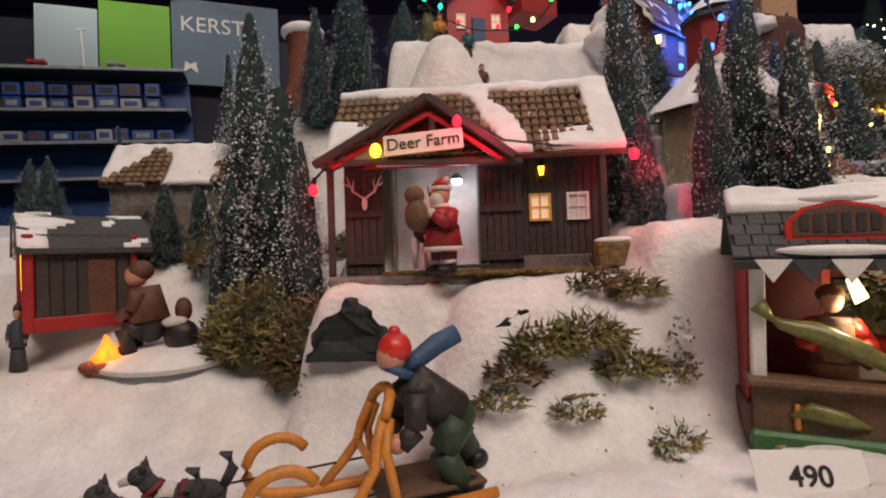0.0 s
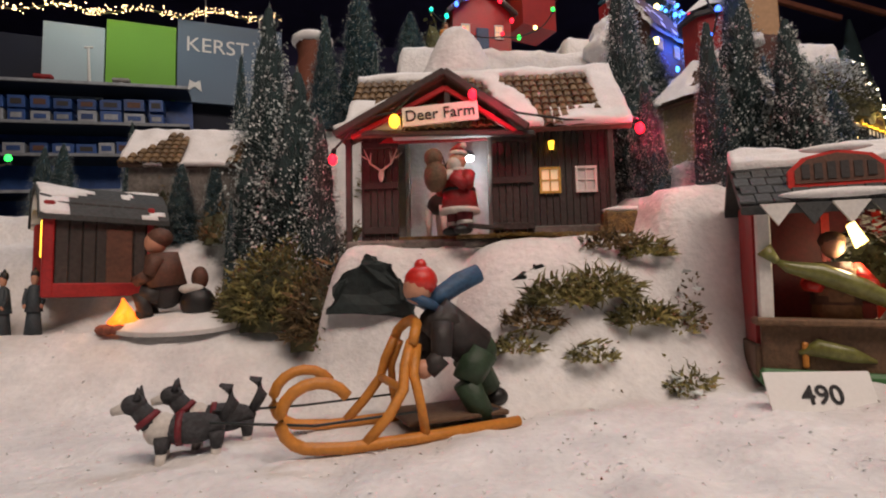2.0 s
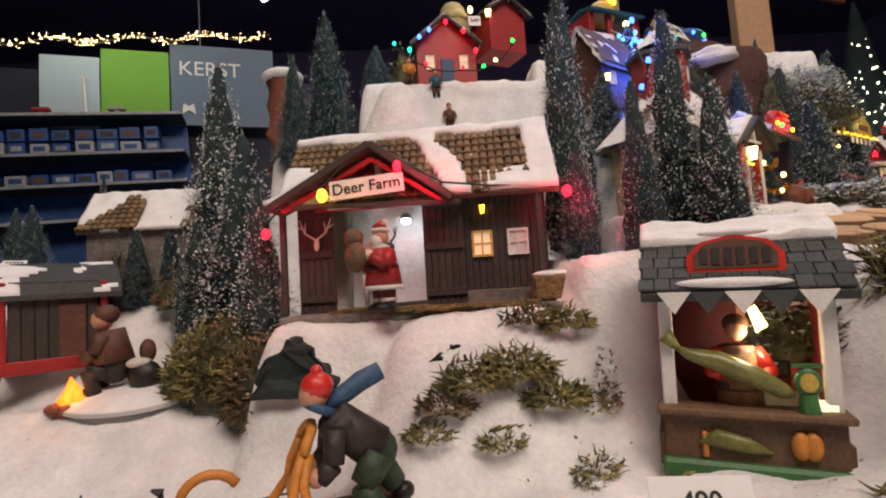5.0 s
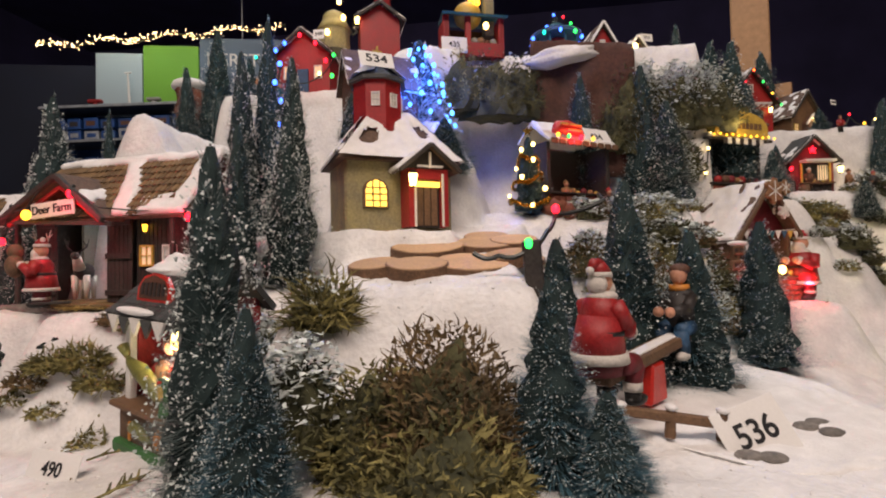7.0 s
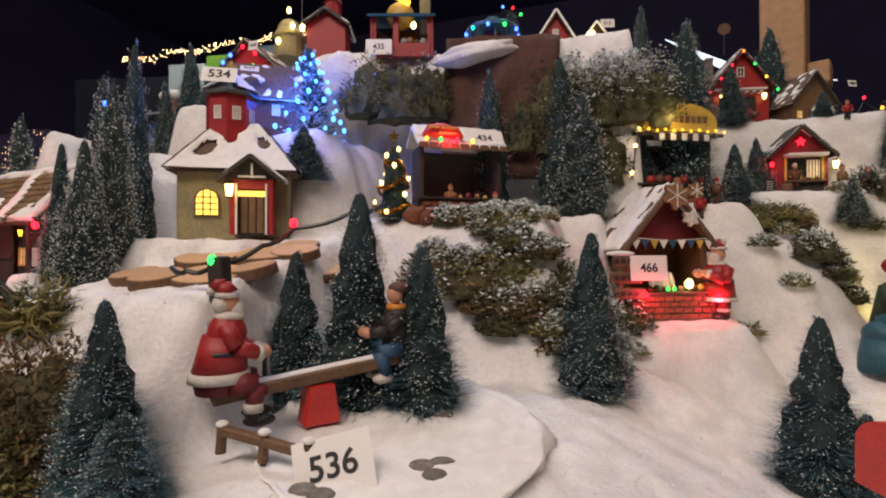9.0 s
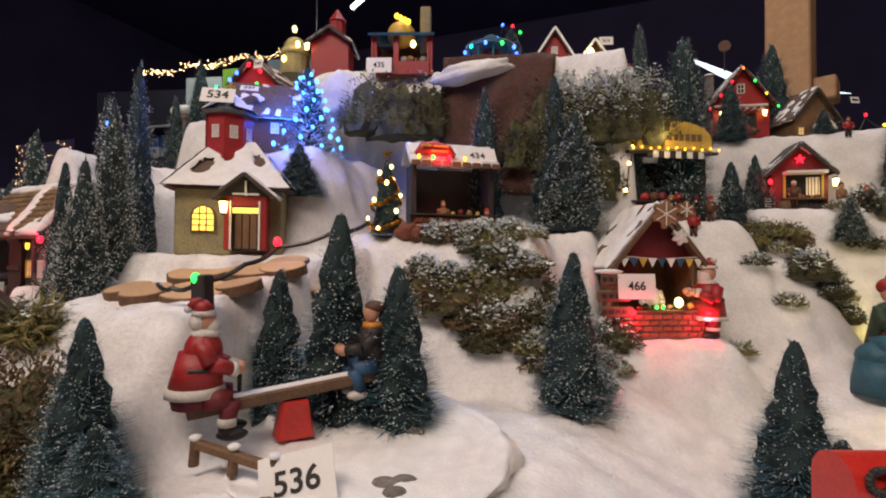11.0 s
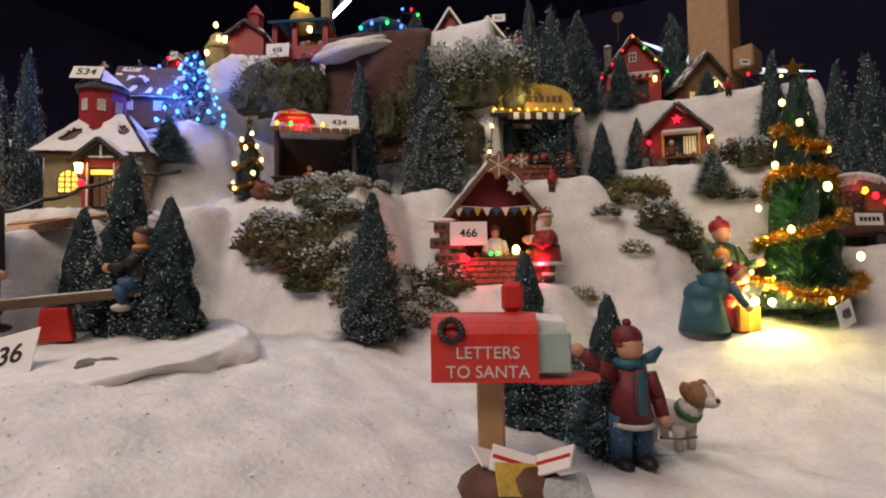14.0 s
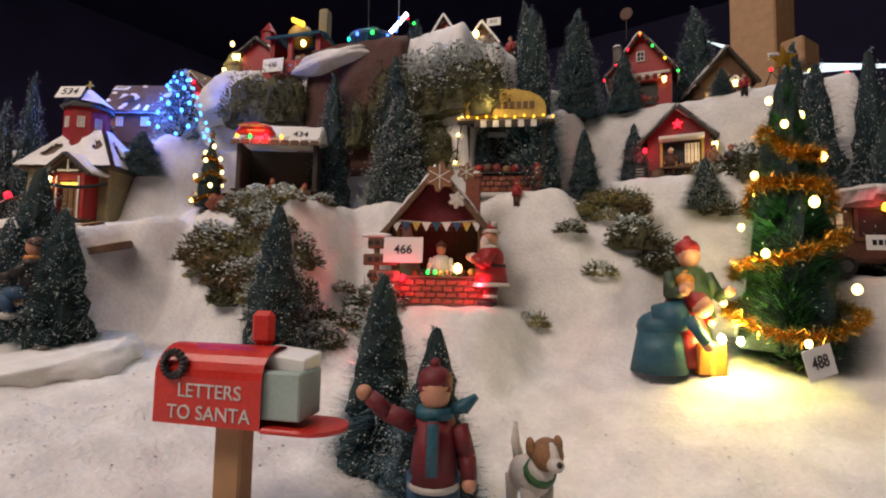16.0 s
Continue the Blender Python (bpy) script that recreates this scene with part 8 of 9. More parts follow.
for x, y, c in ((0.1144, 0.8067, ORANGE), (0.1584, 0.7859, TEALCL), (0.1771, 0.7739, BROWN)):
    statue("standing_figure", on(x, y, 10), "small figurine in front of the red house", [c, BROWN, BROWN, SKIN, BLACK], lambda bm: person(bm, 0.05))
string_lights([(0.3361, 0.422, 0.3942), (0.3334, 0.4143, 0.3698), (0.3429, 0.4095, 0.346), (0.3379, 0.418, 0.3221)], [G_BLUE, G_BLUE, G_BLUE, G_BLUE], "blue bulbs hanging in a dark pine", size=0.003)
lamp("pine_blue", "POINT", (0.3268, 0.3958, 0.3688), 0.03, (0.08, 0.2, 1.0), 0.005)

# ---- letter box, boy and dog ----


def letter_box():
    e = thing("letter_box", pose(1.1442, 0.3717, -0.0544, 0, 0, 22) @ Matrix.Scale(1.07, 4), "bright red letter box on a wooden post, open and stuffed", "letter box")
    bm = bmesh.new()
    box(bm, (0.004, 0.004, 0.036), (0.018, 0.014, 0.078), 0, 0.0015)
    part("post", bm, TIMBER, e)
    z0, w, dd, hh = 0.076, 0.068, 0.036, 0.026
    arch = [(-dd / 2, 0), (dd / 2, 0)] + [(dd / 2 * math.cos(a), hh + dd / 2 * 0.95 * math.sin(a)) for a in (math.pi * k / 12 for k in range(13))]
    bm = bmesh.new()
    vs0 = [bm.verts.new((-w / 2, y, z0 + z)) for y, z in arch]
    vs1 = [bm.verts.new((w / 2, y, z0 + z)) for y, z in arch]
    bm.faces.new(vs0[::-1])
    for k in range(len(arch)):
        j = (k + 1) % len(arch)
        bm.faces.new((vs0[k], vs0[j], vs1[j], vs1[k]))
    bmesh.ops.recalc_face_normals(bm, faces=list(bm.faces))
    body = part("body", bm, BRIGHTRED, e)
    bm = bmesh.new()
    box(bm, (w / 2 + 0.012, 0, z0 + 0.0), (0.026, dd, 0.003), 0, 0.001)
    limb(bm, (w / 2 + 0.024, 0, z0 - 0.0012), (w / 2 + 0.024, 0, z0 + 0.0012), dd / 2, dd / 2, seg=16)
    part("flap", bm, BRIGHTRED, e)
    bm = bmesh.new()
    box(bm, (w / 2 + 0.004, -0.002, z0 + 0.018), (0.034, dd * 0.7, 0.026), 0, 0.001)
    le = part("letter", bm, CARD, e, "pale green envelope")
    le.data.materials[0] = shade("pale_green_paper", (0.34, 0.43, 0.40), 0.7, vary=0.1, scale=60)
    bm = bmesh.new()
    box(bm, (0, 0, 0), (0.03, 0.02, 0.012), 0, 0.0008)
    part("letter", bm, CARD, e, "cream envelope", m=pose(w / 2 + 0.004, 0.004, z0 + 0.034, 8, 6, 0))
    bm = bmesh.new()
    box(bm, (0.020, 0.004, z0 + 0.053), (0.015, 0.006, 0.020), 0, 0.003)
    part("flag", bm, BRIGHTRED, e)
    for k, (t, zz) in enumerate((("LETTERS", 0.0185), ("TO SANTA", 0.0065))):
        words(t, 0.0108, GREYSNOW, body, pose(0.002, -dd / 2 - 0.0003, z0 + zz, 90, 0, 0))
    bm = bmesh.new()
    rings = []
    for k in range(36):
        a = 2 * math.pi * k / 36
        q = 0.0024 * (0.75 + 0.4 * (k % 2))
        rings.append([bm.verts.new((-0.021 + (0.0065 + q * math.cos(c)) * math.cos(a), -dd / 2 - 0.001 - q * math.sin(c), z0 + 0.033 + (0.0065 + q * math.cos(c)) * math.sin(a))) for c in (2 * math.pi * j / 6 for j in range(6))])
    for k in range(36):
        for j in range(6):
            bm.faces.new((rings[k][j], rings[k][(j + 1) % 6], rings[(k + 1) % 36][(j + 1) % 6], rings[(k + 1) % 36][j]))
    bmesh.ops.recalc_face_normals(bm, faces=list(bm.faces))
    part("wreath", bm, CHAR, e, "dark green wreath")
    return e


letter_box()


def letters():
    e = thing("letter_sack", pose(1.1689, 0.3591, ground(1.1689, 0.3591) + 0.006, 0, 0, 10) @ Matrix.Scale(1.15, 4), "brown sack overflowing with white letters", "sack")
    bm = bmesh.new()
    ball(bm, (0, 0, 0.006), (0.034, 0.02, 0.018))
    part("sack", bm, BROWN, e, smooth=True)
    for k, (x, y, z, rx, ry, rz, mat) in enumerate(((0.0, -0.004, 0.024, 30, 16, 10, CARD), (0.022, -0.002, 0.026, 26, -24, -20, CARD), (0.004, -0.012, 0.018, 50, 8, 30, YELLOWP), (-0.012, 0.004, 0.022, 20, 20, 40, CARD), (0.03, -0.012, 0.014, 40, -10, 15, BOXPALE))):
        bm = bmesh.new()
        box(bm, (0, 0, 0), (0.026, 0.018, 0.0016), 0, 0.0003)
        le = part("letter", bm, mat, e, m=pose(x, y, z, rx, ry, rz))
        if k < 2:
            bm = bmesh.new()
            box(bm, (0, 0, 0.0011), (0.024, 0.0025, 0.0006))
            part("red_stripe", bm, BRIGHTRED, le)


letters()


def boy(bm):
    h = 0.098
    for s in (-1, 1):
        limb(bm, (s * 0.008, 0, 0.004), (s * 0.007, 0, 0.036), 0.0068, 0.0085, 1)
        ball(bm, (s * 0.0085, -0.003, 0.004), (0.0065, 0.0105, 0.0052), 4)
    limb(bm, (0, 0, 0.030), (0, 0, 0.066), 0.0145, 0.0105, 0, 14)
    limb(bm, (0, 0, 0.0285), (0, 0, 0.032), 0.0148, 0.0148, 6, 14)
    ball(bm, (0, 0, 0.064), (0.0125, 0.0095, 0.007), 0)
    ball(bm, (0, -0.001, 0.080), (0.0088, 0.0088, 0.0105), 3)
    ball(bm, (0, 0.002, 0.087), (0.0102, 0.0106, 0.0088), 2)
    ball(bm, (0, 0.0005, 0.0825), (0.0104, 0.009, 0.0035), 2)
    ball(bm, (0, 0.002, 0.097), 0.003, 2)
    limb(bm, (0, 0, 0.067), (0, 0, 0.073), 0.0112, 0.010, 5, 12)
    box(bm, (-0.001, -0.0150, 0.053), (0.008, 0.004, 0.030), 5, 0.001)
    chain(bm, [(0.008, 0.0, 0.071), (0.017, 0.0, 0.073), (0.024, 0, 0.079)], [0.003, 0.0045, 0.002], 5, 7)
    limb(bm, (-0.013, 0, 0.063), (-0.027, -0.004, 0.070), 0.0058, 0.0052, 0)
    limb(bm, (-0.027, -0.004, 0.070), (-0.037, -0.005, 0.079), 0.0052, 0.0045, 0)
    ball(bm, (-0.040, -0.005, 0.081), 0.0045, 3)
    limb(bm, (0.014, 0, 0.062), (0.019, -0.002, 0.046), 0.0056, 0.005, 0)
    limb(bm, (0.019, -0.002, 0.046), (0.020, -0.006, 0.034), 0.005, 0.0044, 0)
    ball(bm, (0.020, -0.008, 0.032), 0.0042, 3)


statue("boy_figure", on(1.2321, 0.4733, 36) @ Matrix.Scale(1.2, 4), "figurine posting a letter, maroon coat, red hat, blue scarf", [MAROON, BLUECL, MAROON, SKIN, BLACK, TEALCL, FUR], boy)


def terrier(bm):
    ball(bm, (0, 0, 0.024), (0.013, 0.021, 0.013), 0)
    for s in (-1, 1):
        for y in (-0.012, 0.014):
            limb(bm, (s * 0.007, y, 0), (s * 0.0065, y, 0.02), 0.0035, 0.0055, 0)
    limb(bm, (0, -0.014, 0.028), (0, -0.022, 0.040), 0.010, 0.0085, 0)
    ball(bm, (0, -0.026, 0.046), (0.0105, 0.0115, 0.0105), 1)
    ball(bm, (0, -0.030, 0.046), (0.0045, 0.010, 0.0095), 0)
    ball(bm, (0, -0.037, 0.043), (0.0055, 0.0065, 0.005), 0)
    ball(bm, (0, -0.0425, 0.0445), 0.002, 3)
    for s in (-1, 1):
        ball(bm, (s * 0.010, -0.022, 0.050), (0.0025, 0.005, 0.0065), 1)
    limb(bm, (0, -0.015, 0.030), (0, -0.018, 0.034), 0.0112, 0.0105, 2, 12)
    chain(bm, [(0, 0.018, 0.030), (0, 0.024, 0.040), (0, 0.024, 0.054)], [0.004, 0.0035, 0.0015], 0, 7)


statue("terrier_figure", on(1.2595, 0.5654, 51.2) @ Matrix.Scale(1.15, 4), "white terrier figurine with brown patches and green collar", [FUR, TAN, GREENP, BLACK], terrier)
e = thing("dog_lead", pose(0, 0, 0), "thin dark lead between boy and dog", "lead")
bm = bmesh.new()
chain(bm, [(1.2541, 0.4683, -0.03), (1.2671, 0.5033, -0.04), (1.2801, 0.5333, -0.045)], 0.0011, seg=6)
part("cord", bm, CABLE, e)

# ---- tinsel tree with the two women ----
lit_tree("tinsel_tree", on(1.428, 0.905, 8), 0.352, 0.078, NEEDLE3, "green tree wound with gold tinsel, glowing with warm bulbs", 16, G_WARM, 0.014, 4, 0.016, 300, 51, 0.0042, 0.006, 14000)
lamp("tinsel_tree_foot", "POINT", (1.366, 0.838, 0.064), 0.95, (1.0, 0.78, 0.2), 0.010)
lamp("tinsel_tree_middle", "POINT", (1.3765, 0.8314, 0.1583), 0.22, (1.0, 0.82, 0.35), 0.008)
tagged(bulb(None, (1.3626, 0.8546, 0.0568), G_WHITE, 0.0048, "light_bulb"), "bright bulb at the foot of the tinsel tree", "light bulb")
tagged(bulb(None, (1.3818, 0.8508, 0.0561), G_WHITE, 0.0042, "light_bulb"), "bright bulb at the foot of the tinsel tree", "light bulb")


def woman_up(bm):
    person(bm, 0.152, 0, 0, 2, 3, 4, None, 0, (0.9, 0.9), True)


statue("standing_woman_figure", on(1.3244, 0.8757, 38.3), "figurine in dark green dress with red shawl and hat", [GREENCL, GREENCL, RED, SKIN, BLACK], woman_up)
statue("shawl_figure", on(1.3248, 0.8584, 37.8), "red dressed child figurine held close", [RED, RED, ORANGE, SKIN, BLACK], lambda bm: person(bm, 0.115, 0, 0, 2, 3, 4, None, 0, (0.5, 0.5), True))


def bending(bm):
    limb(bm, (0, 0, 0), (0, 0, 0.036), 0.026, 0.019, 0, 14)
    ball(bm, (0, 0, 0.040), (0.020, 0.020, 0.015), 0)
    limb(bm, (0, 0, 0.044), (0.024, -0.008, 0.054), 0.017, 0.0135, 0, 12)
    ball(bm, (0.034, -0.012, 0.060), (0.009, 0.009, 0.010), 1)
    ball(bm, (0.031, -0.009, 0.064), (0.010, 0.010, 0.009), 2)
    limb(bm, (0.022, -0.016, 0.05), (0.036, -0.02, 0.028), 0.0055, 0.0045, 0)
    ball(bm, (0.037, -0.02, 0.026), 0.0045, 1)


statue("bending_woman_figure", on(1.2975, 0.842, 17.7) @ Matrix.Scale(1.32, 4), "figurine in teal dress bending over a parcel", [TEALCL, SKIN, RED], bending)
e = thing("parcel", on(1.3484, 0.8557, 27.7) @ Matrix.Scale(1.4, 4), "orange gift parcel tied with a pale ribbon", "parcel")
bm = bmesh.new()
box(bm, (0, 0, 0.012), (0.022, 0.02, 0.026), 0, 0.001)
part("box", bm, ORANGE, e)
bm = bmesh.new()
box(bm, (0, 0, 0.0122), (0.004, 0.0206, 0.027))
part("ribbon", bm, YELLOWP, e)
price_card(1.456, 0.808, 0.030, 58, -8, 0.044, 0.030, "488", 0.42, -10)


def caravan():
    e = thing("caravan", pose(1.512, 0.99, 0.135, 0, 0, 31) @ Matrix.Scale(1.25, 4), "brown food caravan with snowy rounded roof and red bulbs", "caravan")
    w, d, h = 0.105, 0.05, 0.055
    bm = bmesh.new()
    box(bm, (0, d / 2, 0.012 + h * 0.25), (w, d, h * 0.5), 0, 0.004)
    part("lower_body", bm, BROWN, e)
    bm = bmesh.new()
    box(bm, (0, d / 2, 0.012 + h * 0.75), (w - 0.002, d - 0.002, h * 0.5), 0, 0.003)
    part("upper_body", bm, TAN, e)
    bm = bmesh.new()
    pts = [(-w / 2 - 0.006, h + 0.01), (-w * 0.3, h + 0.026), (0, h + 0.031), (w * 0.3, h + 0.026), (w / 2 + 0.006, h + 0.01)]
    prism(bm, pts, -0.006, d + 0.006)
    r = part("roof", bm, SHINGLE, e)
    bm = bmesh.new()
    for (x0, z0), (x1, z1) in zip(pts, pts[1:]):
        snow_sheet(bm, (x0, -0.006, z0), (x1 - x0, 0, z1 - z0), (0, d + 0.012, 0), lambda a, b: 0.4 + 0.5 * noise.noise(Vector((a * 2 + x0 * 40, b * 2, 3))), 8, 14, 0.005)
    bmesh.ops.recalc_face_normals(bm, faces=list(bm.faces))
    part("roof_snow", bm, SNOWCAP, r, smooth=True)
    window(e, -0.002, -0.001, 0.05, 0.03, 0.03, CHAR, WOOD, bars=(0, 0))
    window(e, -0.036, -0.001, 0.048, 0.018, 0.026, G_PAPER, WOOD)
    for x in (-0.028, 0.028):
        bm = bmesh.new()
        limb(bm, (x, -0.004, 0.008), (x, 0.004, 0.008), 0.0095, 0.0095, seg=16)
        wh = part("wheel", bm, BLACK, e)
        bm = bmesh.new()
        limb(bm, (x, -0.0052, 0.008), (x, -0.004, 0.008), 0.0055, 0.006, seg=12)
        part("hub", bm, METAL, wh)
    for x, z, mat in ((0.038, 0.052, G_RED), (0.022, 0.06, G_RED), (0.008, 0.066, G_YEL)):
        bulb(e, (x, -0.006, z), mat, 0.0036)


caravan()
lamp("caravan_red", "POINT", (1.522, 0.9728, 0.2195), 0.02, (1.0, 0.05, 0.08), 0.004)
price_card(1.5219, 0.9628, 0.1632, 30.9, -4, 0.045, 0.018, "")

# ---- shop beyond the display ----
PANEL_A, PANEL_B = Vector((-1.309, 1.974, -0.06)), Vector((-0.531, 2.167, -0.06))


def back_shop():
    along = (PANEL_B - PANEL_A).normalized()
    rz = math.degrees(math.atan2(along.y, along.x))
    wall = thing("display_wall", pose(*PANEL_A, 0, 0, rz) @ Matrix.Scale(1.33, 4), "shop display wall of pale, green and slate blue panels", "display wall")
    for k, (a, b, z0, z1, mat) in enumerate(((0.0, 0.154, 0.70, 0.925, PANELW), (0.158, 0.345, 0.72, 0.955, PANELG), (0.349, 0.66, 0.72, 0.985, PANELB))):
        bm = bmesh.new()
        box(bm, ((a + b) / 2, 0, (z0 + z1) / 2), (b - a, 0.01, z1 - z0), 0, 0.001)
        pn = part("panel", bm, mat, wall)
        if k == 2:
            words("KERST", 0.066, WHITE, wall, pose(0.465, -0.0065, 0.905, 90, 0, 0))
            bm = bmesh.new()
            prism(bm, [(0.38, 0.755), (0.40, 0.77), (0.42, 0.755), (0.415, 0.79), (0.40, 0.782), (0.385, 0.79)], -0.008, -0.0055)
            part("leaf_mark", bm, WHITE, wall)
    bm = bmesh.new()
    box(bm, (0.2, 0.06, 0.14), (1.3, 0.02, 1.52))
    part("backing", bm, NAVY, wall)
    sh = thing("shelf_unit", pose(PANEL_A.x - 0.027, PANEL_A.y - 0.067, -0.06, 0, -3.0, rz) @ Matrix.Scale(1.33, 4), "dark shop shelves stacked with blue and pale cartons", "shelves")
    for z in (0.705, 0.59, 0.50, 0.40):
        bm = bmesh.new()
        box(bm, (0.20, 0.0, z), (0.52, 0.10, 0.010), 0, 0.001)
        s = part("shelf", bm, SHELF, sh)
        bm = bmesh.new()
        box(bm, (0.20, -0.052, z + 0.001), (0.52, 0.003, 0.008))
        part("price_rail", bm, BOXPALE, s)
    bm = bmesh.new()
    box(bm, (0.2, 0.052, 0.4), (0.52, 0.004, 0.62))
    part("back_panel", bm, BOXBLUE, sh)
    k = 0
    for z in (0.505, 0.595):
        x = -0.045
        while x < 0.40:
            w = random.uniform(0.035, 0.06)
            for lev in range(2 if z > 0.55 else 1):
                hh = random.uniform(0.028, 0.036)
                bm = bmesh.new()
                box(bm, (0, 0, hh / 2), (w * 0.94, 0.05, hh), 0, 0.001)
                p = sh.matrix_basis @ pose(x + w / 2, -0.02, z + lev * 0.037)
                c = tagged(part("carton", bm, (BOXBLUE, BOXPALE, BOXBLUE, BOXBLUE)[k % 4], m=p), "printed blue and pale toy carton on the shelf", "carton", "cartons on the shelves")
                bm = bmesh.new()
                box(bm, (0, -0.0254, hh * 0.5), (w * 0.6, 0.001, hh * 0.45))
                part("printed_picture", bm, (CHAR, BOXBLUE, BROWN, BOXPALE)[k % 4], c)
                k += 1
            x += w + random.uniform(0.002, 0.012)
    for x, c in ((0.09, RED), (0.28, GREYW)):
        e = thing("display_model", sh.matrix_basis @ pose(x, 0, 0.711), "small model standing on the top shelf", "model")
        bm = bmesh.new()
        limb(bm, (0, 0, 0), (0, 0, 0.02), 0.014, 0.008)
        box(bm, (0, 0, 0.026), (0.045, 0.02, 0.012), 0, 0.003)
        part("body", bm, c, e)
    e = thing("table_lamp", sh.matrix_basis @ pose(0.20, 0, 0.711), "slim white lamp post model on the shelf", "lamp")
    bm = bmesh.new()
    limb(bm, (0, 0, 0), (0, 0, 0.12), 0.005, 0.003)
    limb(bm, (-0.01, 0, 0.12), (0.012, 0, 0.122), 0.003, 0.003)
    part("post", bm, WHITE, e)
    # garland of fairy lights along the top
    g = thing("fairy_garland", pose(0, 0, 0), "garland of warm fairy lights along the display wall", "string lights", kind="stuff")
    pts = [PANEL_A + along * t * 1.33 + Vector((0, -0.04, 1.257 + 0.10 * (t + 0.05) / 0.7 + 0.013 * math.sin(t * 30))) for t in np.linspace(-0.17, 0.66, 46)]
    bm = bmesh.new()
    chain(bm, pts, 0.004, seg=5)
    part("greenery", bm, MOSSD, g)
    bm = bmesh.new()
    rnd = random.Random(5)
    for q in range(270):
        a = rnd.random() * 44.9
        p = pts[int(a)].lerp(pts[int(a) + 1], a % 1) + Vector((rnd.gauss(0, 0.005), -0.007, rnd.gauss(0, 0.010)))
        ball(bm, p, rnd.uniform(0.0013, 0.0028), u=5, v=4)
    tagged(part("fairy_lights", bm, G_FAIRY, g), kind="stuff")
    # area fill added to brighten the panels and shelves, without a fixture
    lamp("shelf_light", "AREA", (-0.97, 1.80, 1.27), 0.52, (0.92, 1.0, 0.9), 0.66, (-0.97, 2.07, 0.94), 0.07)


back_shop()


def post(name, x, y, z0, z1, sx, sy, rz, label, bracket=False):
    e = thing(name, pose(x, y, z0, 0, 0, rz), label, "post")
    bm = bmesh.new()
    box(bm, (0, 0, (z1 - z0) / 2), (sx, sy, z1 - z0), 0, 0.004)
    part("shaft", bm, TIMBER, e)
    if bracket:
        bm = bmesh.new()
        box(bm, (0.08, 0, 0.66 - z0), (0.05, sy * 0.8, 0.06), 0, 0.004)
        part("bracket", bm, TIMBER, e)


post("timber_post", 1.372, 1.62, 0.1, 3.28, 0.105, 0.10, -22, "pale squared timber post of the hall", True)
post("timber_post", 2.54, 2.1, -0.9, 3.28, 0.06, 0.06, -30, "pale squared timber post of the hall")


def far_lights(name, x, y, z0, z1, r, n, label, cone=True):
    e = thing(name, pose(x, y, z0), label, "lit tree" if cone else "light curtain", kind="stuff")
    rnd = random.Random(int(x * 100))
    bm = bmesh.new()
    if cone:
        limb(bm, (0, 0, 0), (0, 0, z1 - z0), r * 0.9, 0.01, seg=24)
        part("foliage", bm, CORE, e)
    else:
        box(bm, (0, 0.02, (z1 - z0) / 2), (2 * r, 0.01, z1 - z0))
        part("backing", bm, DARKHALL, e)
    bm = bmesh.new()
    for k in range(n):
        t = 1 - math.sqrt(rnd.random()) if cone else rnd.random()
        a = rnd.uniform(math.pi, 2 * math.pi)
        q = r * (1 - t) if cone else r
        p = (q * math.cos(a), q * math.sin(a), t * (z1 - z0)) if cone else (q * (round(math.cos(a) * 9) / 9), 0, t * (z1 - z0))
        ball(bm, p, rnd.uniform(0.003, 0.006) if cone else rnd.uniform(0.002, 0.004), u=5, v=4)
    tagged(part("fairy_lights", bm, G_WHITE if cone else G_CURTAIN, e), kind="stuff")


far_lights("lit_tree", 2.75, 2.6, 0.2, 1.62, 0.30, 260, "tall dark tree covered with white fairy lights")
far_lights("light_curtain", -3.0, 2.25, 0.70, 1.02, 0.30, 110, "curtain of warm fairy lights across the hall", False)
# roof sheets seen through the hall, their light put in as emission, and strip lights
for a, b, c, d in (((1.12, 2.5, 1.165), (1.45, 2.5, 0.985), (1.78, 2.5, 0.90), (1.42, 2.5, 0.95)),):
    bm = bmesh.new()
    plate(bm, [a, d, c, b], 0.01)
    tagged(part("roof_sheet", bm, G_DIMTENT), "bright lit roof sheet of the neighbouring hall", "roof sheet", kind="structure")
for k, (p, q) in enumerate((((-0.55, 2.4, 1.62), (-0.42, 2.4, 1.70)), ((-1.0, 2.6, 1.42), (-0.86, 2.6, 1.42)))):
    e = thing("hall_light", pose(0, 0, 0), "bright hall light hanging under the ceiling", "light", "hall lights")
    bm = bmesh.new()
    limbbox(bm, p, q, 0.02)
    part("tube", bm, G_TUBE, e)
    bm = bmesh.new()
    limb(bm, (Vector(p) + Vector(q)) / 2, ((p[0] + q[0]) / 2, p[1], 3.28), 0.004, 0.004)
    part("hanger", bm, METAL, e)
for k in range(4):
    e = thing("roof_beam", pose(2.3 + 0.35 * k, 2.5, 1.62 + 0.02 * k, 0, 0, 0), "red brown steel roof beam of the hall", "beam", "hall beams")
    bm = bmesh.new()
    limbbox(bm, (-0.3, 0, 0.10), (0.3, 0, -0.05), 0.03)
    part("beam", bm, RUST, e)
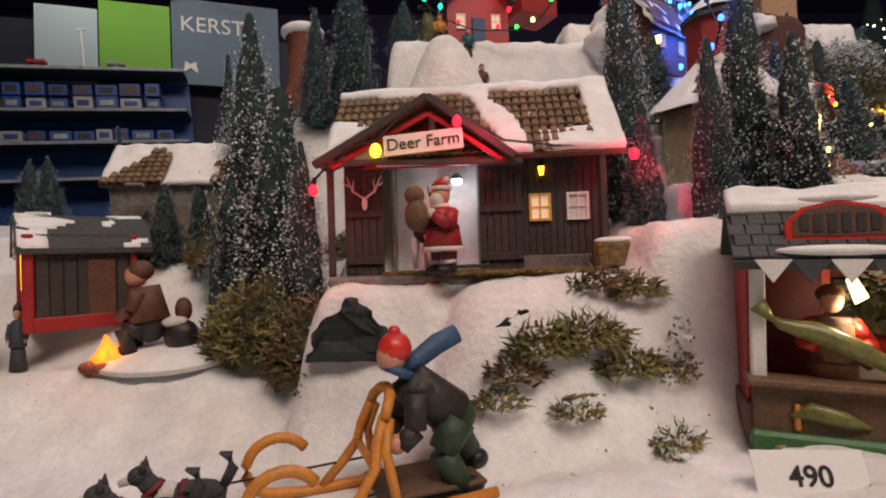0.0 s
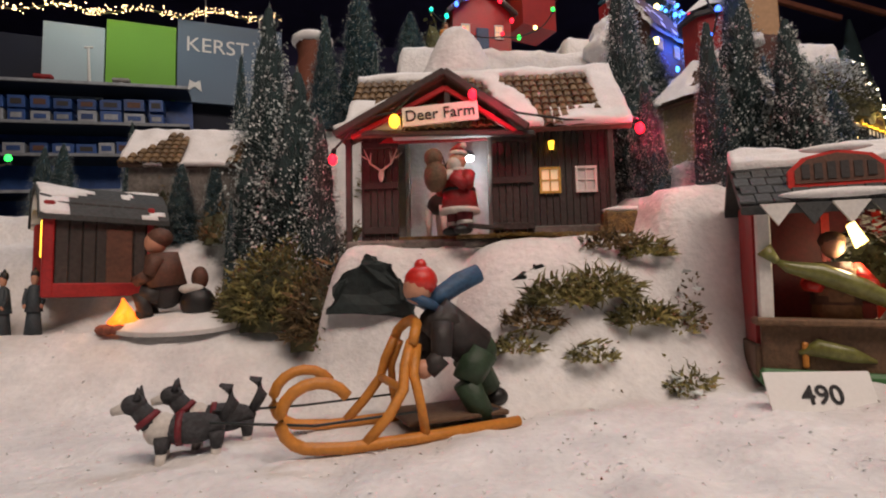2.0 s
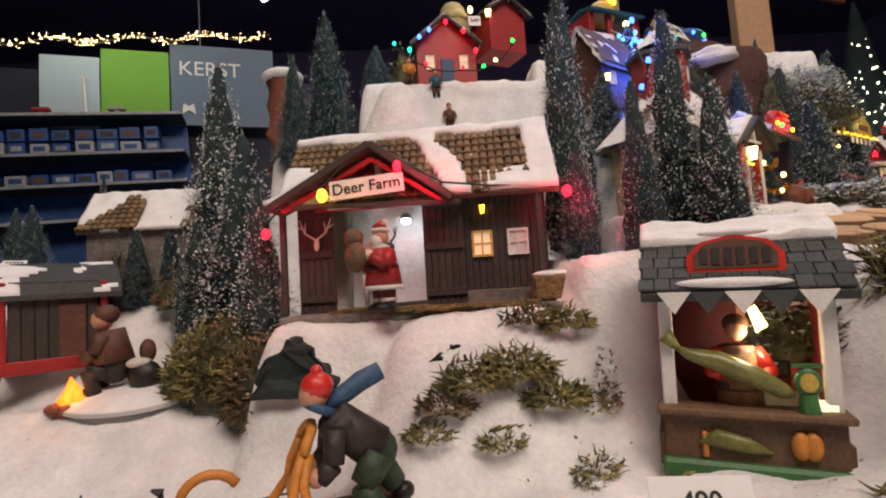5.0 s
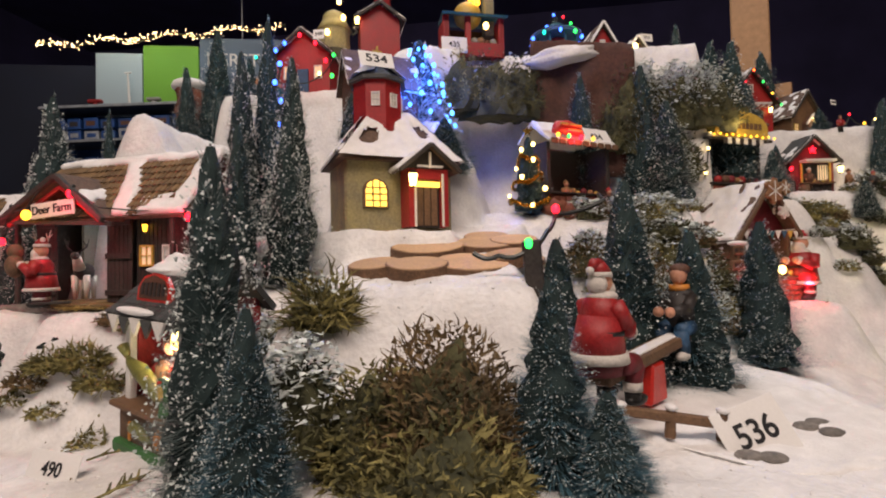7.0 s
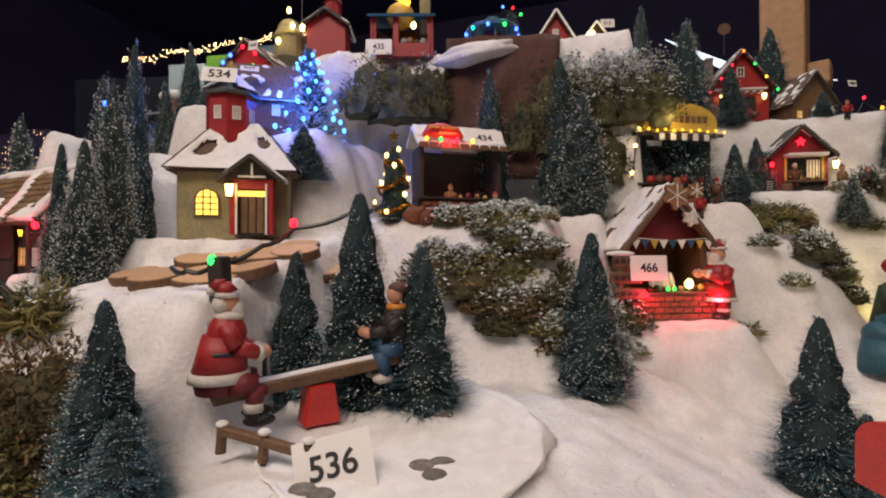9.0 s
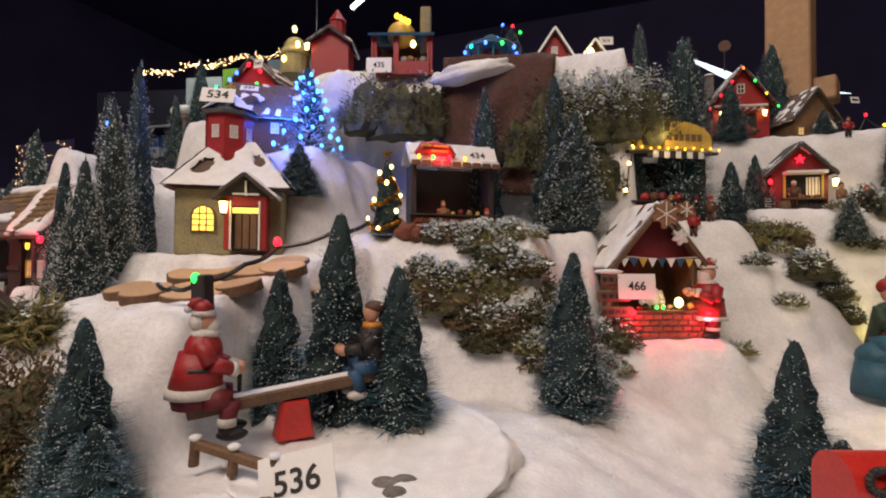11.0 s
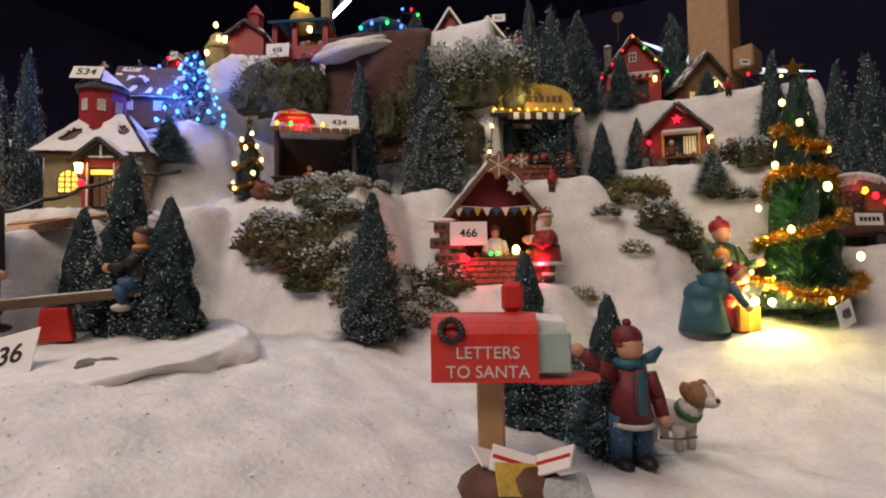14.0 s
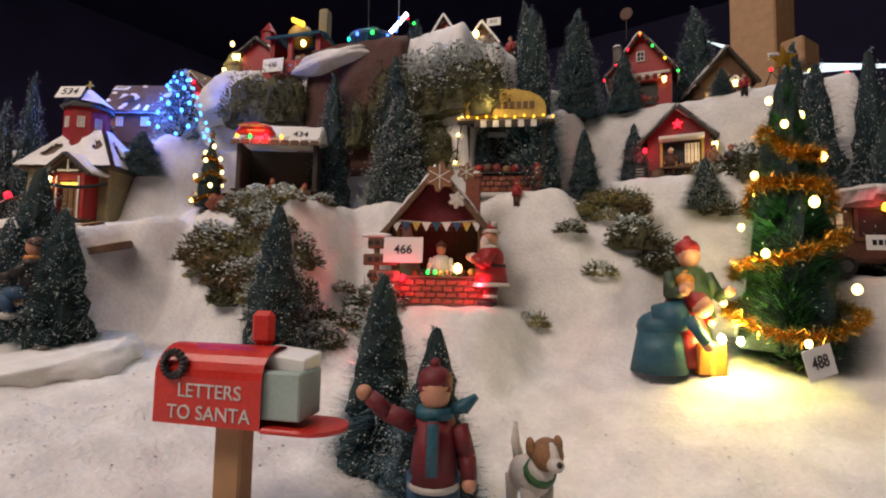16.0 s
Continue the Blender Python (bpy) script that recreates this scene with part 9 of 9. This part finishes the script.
# strands of loose moss twigs lying in the snow
for k, (x, y, rz, L) in enumerate(((0.235, 0.3215, 50, 0.05), (0.2456, 0.244, 40, 0.055), (0.1365, 0.3077, 10, 0.03), (0.3253, 0.1655, 70, 0.03), (0.0933, 0.3177, -20, 0.03), (0.2006, 0.302, 100, 0.03))):
    e = thing("twig", on(x, y, rz), "sprig of green brown moss lying on snow", "twig", "loose twigs")
    rnd = random.Random(k)
    bm = bmesh.new()
    pts = [Vector((L * t / 5, 0.004 * math.sin(t + k), 0.002 + 0.004 * math.sin(t * 0.6))) for t in range(6)]
    chain(bm, pts, [0.0011, 0.001, 0.0009, 0.0008, 0.0006, 0.0003], seg=5)
    for t in range(1, 6):
        for s in (-1, 1):
            q = pts[t] + Vector((0.006, s * rnd.uniform(0.004, 0.009), rnd.uniform(0.001, 0.006)))
            chain(bm, [pts[t], q], [0.0014, 0.0004], seg=4)
    part("stem", bm, MOSS, e)


# ---- loose snow crumbs and glitter on the wadding ----


def crumbs(name, n, size, material, label, seed, x0, x1, y0, y1):
    rnd = random.Random(seed)
    verts, faces = [], []
    for k in range(n):
        x, y = rnd.uniform(x0, x1), rnd.uniform(y0, y1)
        z = ground(x, y) + size * 0.3
        q = size * rnd.uniform(0.4, 1.3)
        i = len(verts)
        verts += [(x + rnd.uniform(-q, q), y + rnd.uniform(-q, q), z + rnd.uniform(-q, q) * 0.7) for _ in range(4)]
        faces += [(i, i + 1, i + 2), (i, i + 2, i + 3), (i, i + 3, i + 1), (i + 1, i + 3, i + 2)]
    me = bpy.data.meshes.new(name)
    me.from_pydata(verts, [], faces)
    me.materials.append(material)
    tagged(new(name, me), label, "snow", kind="stuff")


crumbs("snow_crumbs", 9000, 0.0016, SNOWCAP, "loose crumbs of artificial snow scattered on the wadding", 1, -0.35, 1.55, 0.02, 0.75)
crumbs("snow_glitter", 3500, 0.0005, GLITTER, "sparse glitter flakes in the artificial snow", 2, -0.35, 1.55, 0.05, 0.75)
crumbs("moss_crumbs", 80, 0.0013, MOSSB, "crumbs of dried moss strewn on the snow", 3, -0.15, 0.5, 0.15, 0.34)
